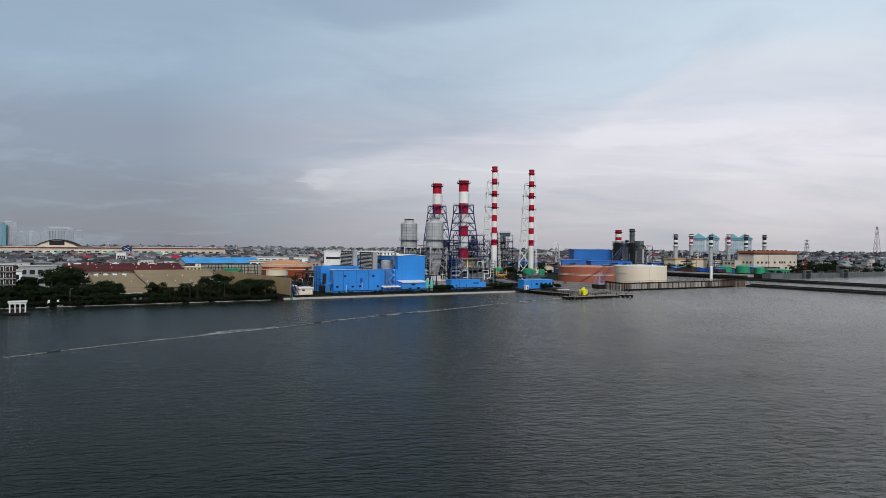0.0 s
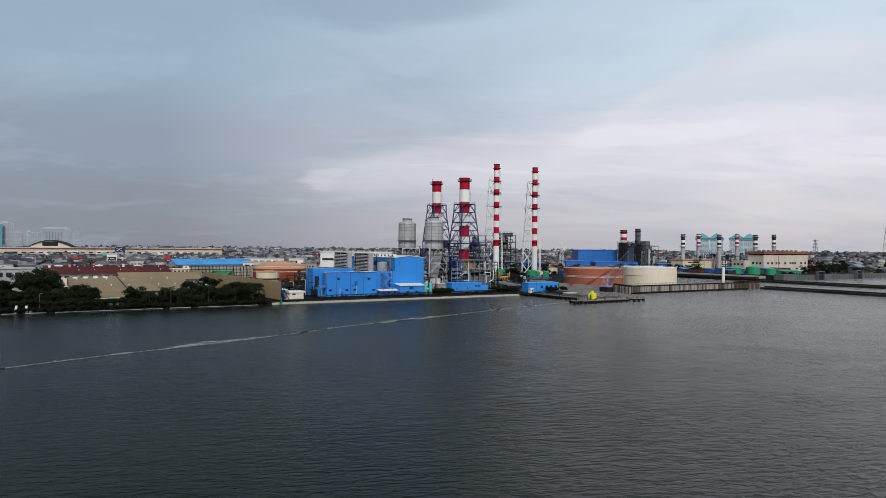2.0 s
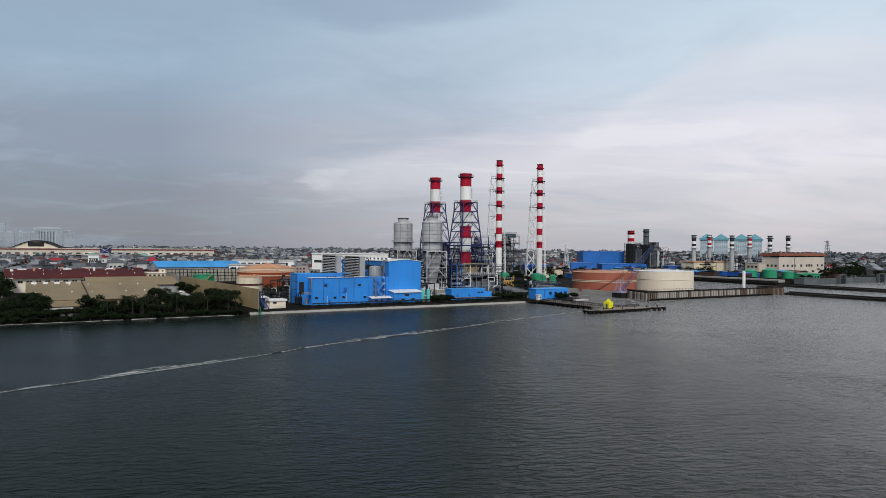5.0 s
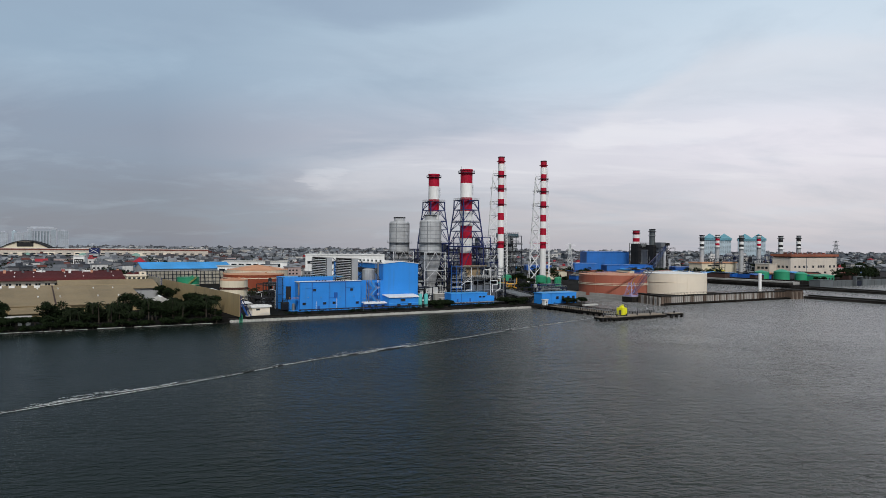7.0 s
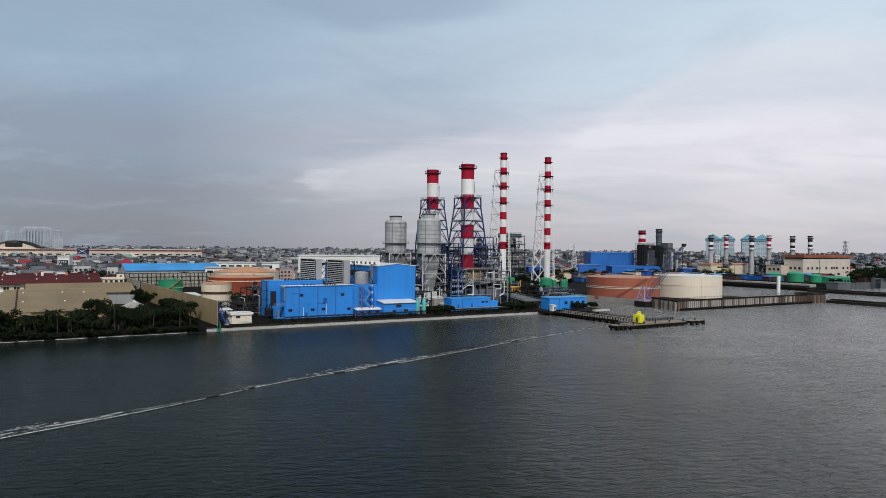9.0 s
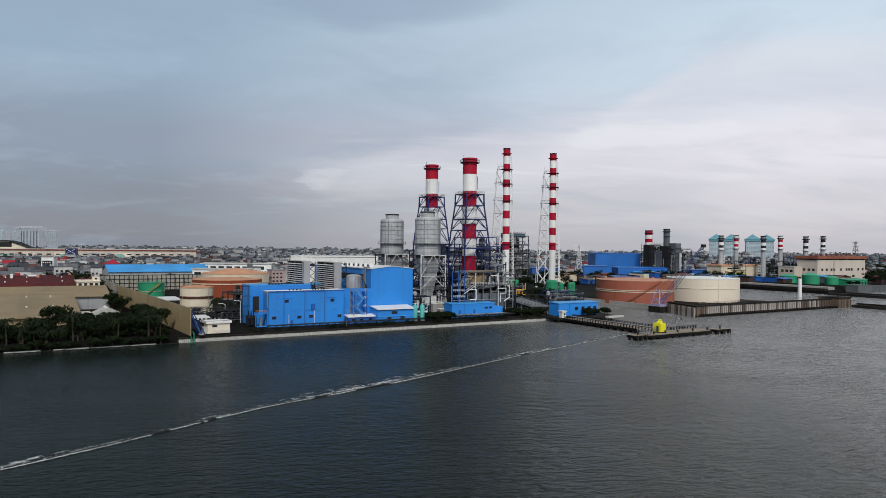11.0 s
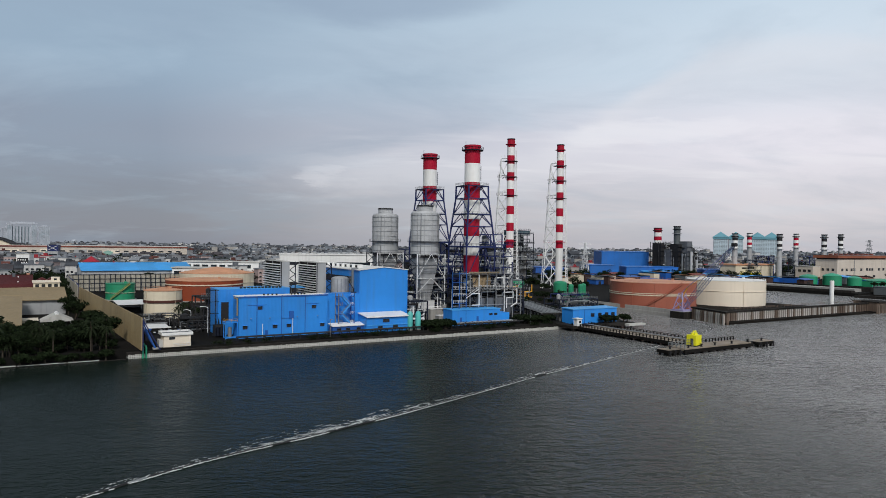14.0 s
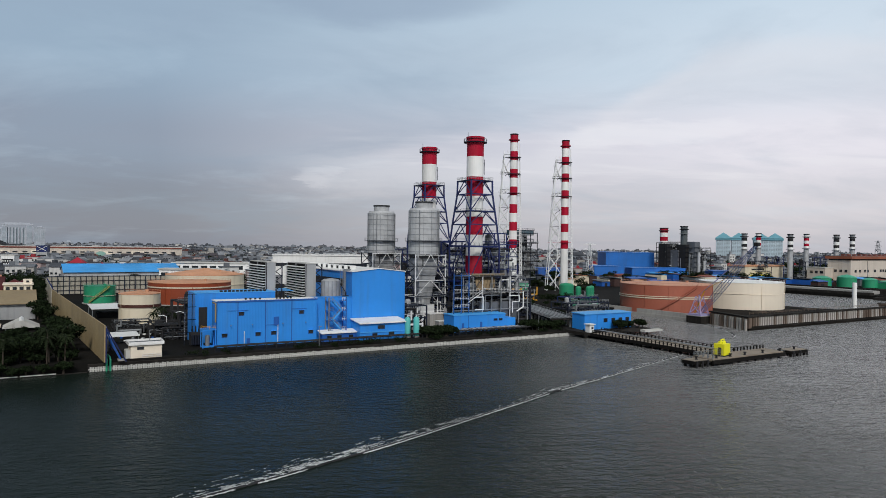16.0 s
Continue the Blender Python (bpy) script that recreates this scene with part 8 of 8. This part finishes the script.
def landmarks():
    """Three town buildings that stand out from the low roofs."""
    t = free_thing("screen_fronted_office", -407, 858, "white office with a dark perforated front screen", "building", "", 12)
    part("wall", S().box(0, 11.4, 0, 12, 0, 17), WHITE, t)
    part("screen", S().box(1.0, 10.4, -0.4, -0.004, 1, 14), SOOT_SHADE, t, "dark screen with pale openings")
    for i in range(4):
        for k in range(5):
            x = 1.6 + i * 2.0 + (0.9 if k % 2 else 0)
            part("screen_opening", S().box(x, x + 1.0, -0.5, -0.404, 1.6 + k * 2.5, 2.7 + k * 2.5), WHITE, t)
    part("parapet", S().box(-0.3, 11.7, -0.3, 12.3, 17.004, 18), PALE_CONCRETE, t)
    o = free_thing("navy_fronted_tower", -503, 1080, "grey tower with navy board and pale cross lines", "building", "", 12)
    part("wall", S().box(0, 12, 0, 9, 0, 17), GREY_WALL, o)
    part("board", S().box(-0.4, 12.4, -0.4, 9.4, 17.004, 25), BLUE_STEEL, o)
    part("cross_line", S().beam((0.5, -0.65, 18), (11.5, -0.65, 24), 0.4), WHITE, o)
    part("cross_line", S().beam((0.5, -0.85, 24), (11.5, -0.85, 18), 0.4), WHITE, o)
    for k in range(3):
        part("window_band", S().box(1, 11, -0.1, -0.004, 3 + k * 4.2, 5 + k * 4.2), WINDOW, o)
    c = free_thing("crimson_roofed_hall", -329, 831, "hall with steep crimson pyramid roof", "building", "", 12)
    part("wall", S().box(0, 11.5, 0, 10, 0, 12), CITY_CREAM, c)
    r = S()
    r.v = [(-0.8, -0.8, 12.004), (12.3, -0.8, 12.004), (12.3, 10.8, 12.004), (-0.8, 10.8, 12.004), (5.7, 5, 17.2)]
    r.f = [(3, 2, 1, 0), (0, 1, 4), (1, 2, 4), (2, 3, 4), (3, 0, 4)]
    part("roof", r, surface("bright_crimson_roof", (0.34, 0.012, 0.03), 0.7, var=0.2), c)


CITY_CREAM = surface("town_cream", (0.42, 0.40, 0.37), 0.8, var=0.15, streak=0.3)
landmarks()


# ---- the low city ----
# greys lean to blue: distance haze put into the town's colours
CITY_WALLS = [surface("city_white", (0.62, 0.61, 0.59), 0.8, var=0.15, streak=0.3), surface("city_grey", (0.22, 0.225, 0.24), 0.8, var=0.2, streak=0.3), surface("city_cream", (0.42, 0.40, 0.37), 0.8, var=0.15, streak=0.3), surface("city_brown", (0.13, 0.125, 0.135), 0.8, var=0.2), surface("city_pink", (0.48, 0.36, 0.34), 0.8, var=0.15, streak=0.3), surface("city_haze_grey", (0.20, 0.225, 0.26), 0.8, var=0.2), surface("city_pale_grey", (0.36, 0.38, 0.41), 0.8, var=0.2)]
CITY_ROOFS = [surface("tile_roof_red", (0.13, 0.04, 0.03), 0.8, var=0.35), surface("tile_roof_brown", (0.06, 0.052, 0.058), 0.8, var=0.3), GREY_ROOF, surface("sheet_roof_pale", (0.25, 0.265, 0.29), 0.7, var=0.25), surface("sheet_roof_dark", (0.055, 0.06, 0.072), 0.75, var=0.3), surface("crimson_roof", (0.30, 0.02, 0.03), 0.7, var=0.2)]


def house_kinds():
    rnd = random.Random(71)
    out = []
    for k in range(14):
        w, d, h = rnd.uniform(7, 17), rnd.uniform(7, 14), rnd.choice((4.5, 6.5, 7.5, 9.5, 11))
        wall, roof, win = S().box(0, w, 0, d, 0, h), S(), S()
        if k % 3 == 0:
            roof.box(-0.4, w + 0.4, -0.4, d + 0.4, h + 0.004, h + 0.6).box(w * 0.2, w * 0.5, d * 0.3, d * 0.6, h + 0.61, h + 3)
        elif k % 3 == 1:
            roof.extrude_x([(-0.9, h + 0.004), (d + 0.9, h + 0.004), (d / 2, h + d * 0.28)], -0.7, w + 0.7)
        else:
            n0 = len(roof.v)
            i = min(w, d) * 0.45
            roof.v += [(-0.8, -0.8, h + 0.004), (w + 0.8, -0.8, h + 0.004), (w + 0.8, d + 0.8, h + 0.004), (-0.8, d + 0.8, h + 0.004), (i, d / 2, h + d * 0.27), (w - i, d / 2, h + d * 0.27)]
            roof.f += [(3, 2, 1, 0), (0, 1, 5, 4), (1, 2, 5), (2, 3, 4, 5), (3, 0, 4)]
        for z in range(int(h // 3.2)):
            for i in range(int(w // 3.4)):
                win.box(0.9 + i * 3.4, 2.7 + i * 3.4, -0.08, -0.004, 1.0 + z * 3.2, 2.4 + z * 3.2)
        out.append((wall, roof, win, w, d, h))
    return out


KINDS = house_kinds()
rc = random.Random(99)
# keep clear of the plant, the far station and the big sheds: (u0, u1, v0, v1)
CLEAR = [(-205, 225, -60, 300), (-45, 60, 210, 400), (221, 345, -60, 260), (345, 520, -100, 330), (60, 221, 200, 250), (470, 900, -80, 60), (500, 760, 60, 330), (440, 640, 220, 420), (-80, -20, 1000, 1010)]


def blocked(u, v):
    if any(a < u < b and c < v < d for a, c, b, d in ((q[0], q[2], q[1], q[3]) for q in CLEAR)):
        return True
    return v < 60 + max(0, (u - 880) * 0.02) or (u < -160 and v < 60)


def world_uv(x, y):
    p = PLANT.inverted() @ Vector((x, y, 0))
    return p.x, p.y


mesh_cache = {}


def house_mesh(k, which, mat):
    key = (k, which, mat.name)
    if key not in mesh_cache:
        mesh_cache[key] = KINDS[k][which].mesh(("wall", "roof", "window")[which], mat, False)
    return mesh_cache[key]


far_parts = {}
made = 0
spots = []
for i in range(13000):
    # sight lines spread evenly over the picture's width, denser in the near part of the city
    yy = 560 + 3900 * rc.random() ** 1.55
    xx = yy * rc.uniform(-0.78, 0.78)
    u_, v_ = world_uv(xx, yy)
    if blocked(u_, v_) or (xx > 700 and 2050 < yy < 2125 and xx < 950) or (-1150 < xx < -380 and 1180 < yy < 1520 and abs((yy - 1340) - (xx + 760) * 0.36) < 55):
        continue
    if xx > 430 and yy < 1500 and rc.random() < 0.8:
        continue
    if any(abs(xx - a) < 17 and abs(yy - b) < 17 for a, b in ((-400, 862), (-495, 1086), (-322, 837))):
        continue
    spots.append((yy, xx))
spots.sort()
taken = {}
for yy, xx in spots:
    cell = 16 if yy < 1500 else 24
    key = (int(xx // cell), int(yy // cell), cell)
    if key in taken:
        continue
    taken[key] = True
    k = rc.randrange(len(KINDS))
    big = 1.0 if yy < 1600 else rc.choice((1.0, 1.3, 1.8))
    tall = rc.choice((0.75, 1, 1, 1.15)) * (1.0 if yy < 1600 else rc.choice((1.0, 1.0, 1.2, 1.6)))
    # beyond 1100 m mostly hazed blue-grey walls, muted roofs beyond 1700 m
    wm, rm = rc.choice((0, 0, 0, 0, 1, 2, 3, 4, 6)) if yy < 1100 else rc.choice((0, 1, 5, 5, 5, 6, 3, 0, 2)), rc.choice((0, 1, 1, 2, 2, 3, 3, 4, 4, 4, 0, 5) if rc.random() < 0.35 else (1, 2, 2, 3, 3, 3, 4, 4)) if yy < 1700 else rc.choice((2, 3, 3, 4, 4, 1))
    m_ = pose(xx, yy, GROUND, 0, 0, rc.choice((QUAY, QUAY, 10, 75)) + rc.uniform(-5, 5)) @ Matrix.Diagonal((big, big, tall, 1))
    if made < 210:
        made += 1
        t_ = thing("town_house", m_, ("low white town house with flat roof" if wm == 0 else "low grey town house with dark windows" if wm == 1 else "low town house with tiled or sheet roof"), "house", "town houses")
        part("wall", house_mesh(k, 0, CITY_WALLS[wm]), None, t_)
        part("roof", house_mesh(k, 1, CITY_ROOFS[rm]), None, t_)
        if KINDS[k][2].v:
            part("window", house_mesh(k, 2, WINDOW), None, t_)
    else:
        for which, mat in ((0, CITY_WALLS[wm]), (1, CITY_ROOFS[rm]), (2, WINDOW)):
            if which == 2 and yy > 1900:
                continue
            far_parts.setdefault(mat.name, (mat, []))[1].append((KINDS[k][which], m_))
city = tagged(new("distant_city"), "dense low city, pale walls tinted for haze, and dark roofs", "city", "", "stuff")
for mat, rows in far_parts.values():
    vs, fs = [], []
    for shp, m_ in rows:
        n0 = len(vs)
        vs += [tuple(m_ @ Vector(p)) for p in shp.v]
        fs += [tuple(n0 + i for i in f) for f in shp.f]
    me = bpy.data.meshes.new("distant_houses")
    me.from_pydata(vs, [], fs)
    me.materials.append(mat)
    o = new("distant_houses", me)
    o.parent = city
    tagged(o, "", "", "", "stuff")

# tree cover between the houses
rw = random.Random(17)
wood = S()
for i in range(3600):
    yy = 600 + 3800 * rw.random() ** 1.6
    xx = yy * rw.uniform(-0.78, 0.78)
    u_, v_ = world_uv(xx, yy)
    if blocked(u_, v_):
        continue
    h = rw.uniform(5, 11)
    for j in range(2 if yy > 1500 else 3):
        c = (xx + rw.uniform(-6, 6), yy + rw.uniform(-4, 4), GROUND + h * rw.uniform(0.4, 0.75))
        leaf_clump(wood, c, h * 0.5, 20 if yy > 1500 else 46, rw, 1.0 if yy < 1500 else 1.7)
for i in range(800):
    xx, yy = rw.uniform(460, 1100), rw.uniform(860, 1500)
    u_, v_ = world_uv(xx, yy)
    if v_ < 75 or u_ < 520 or xx > yy * 0.78 or (xx < 520 and yy < 930):
        continue
    h = rw.uniform(5, 9)
    for j in range(3):
        leaf_clump(wood, (xx + rw.uniform(-7, 7), yy + rw.uniform(-4, 4), GROUND + h * rw.uniform(0.35, 0.7)), h * 0.55, 34, rw, 1.0)
w_ = new("distant_trees", wood.mesh("distant_trees", LEAF, False))
tagged(w_, "dark scattered tree crowns between the houses", "trees", "", "stuff")
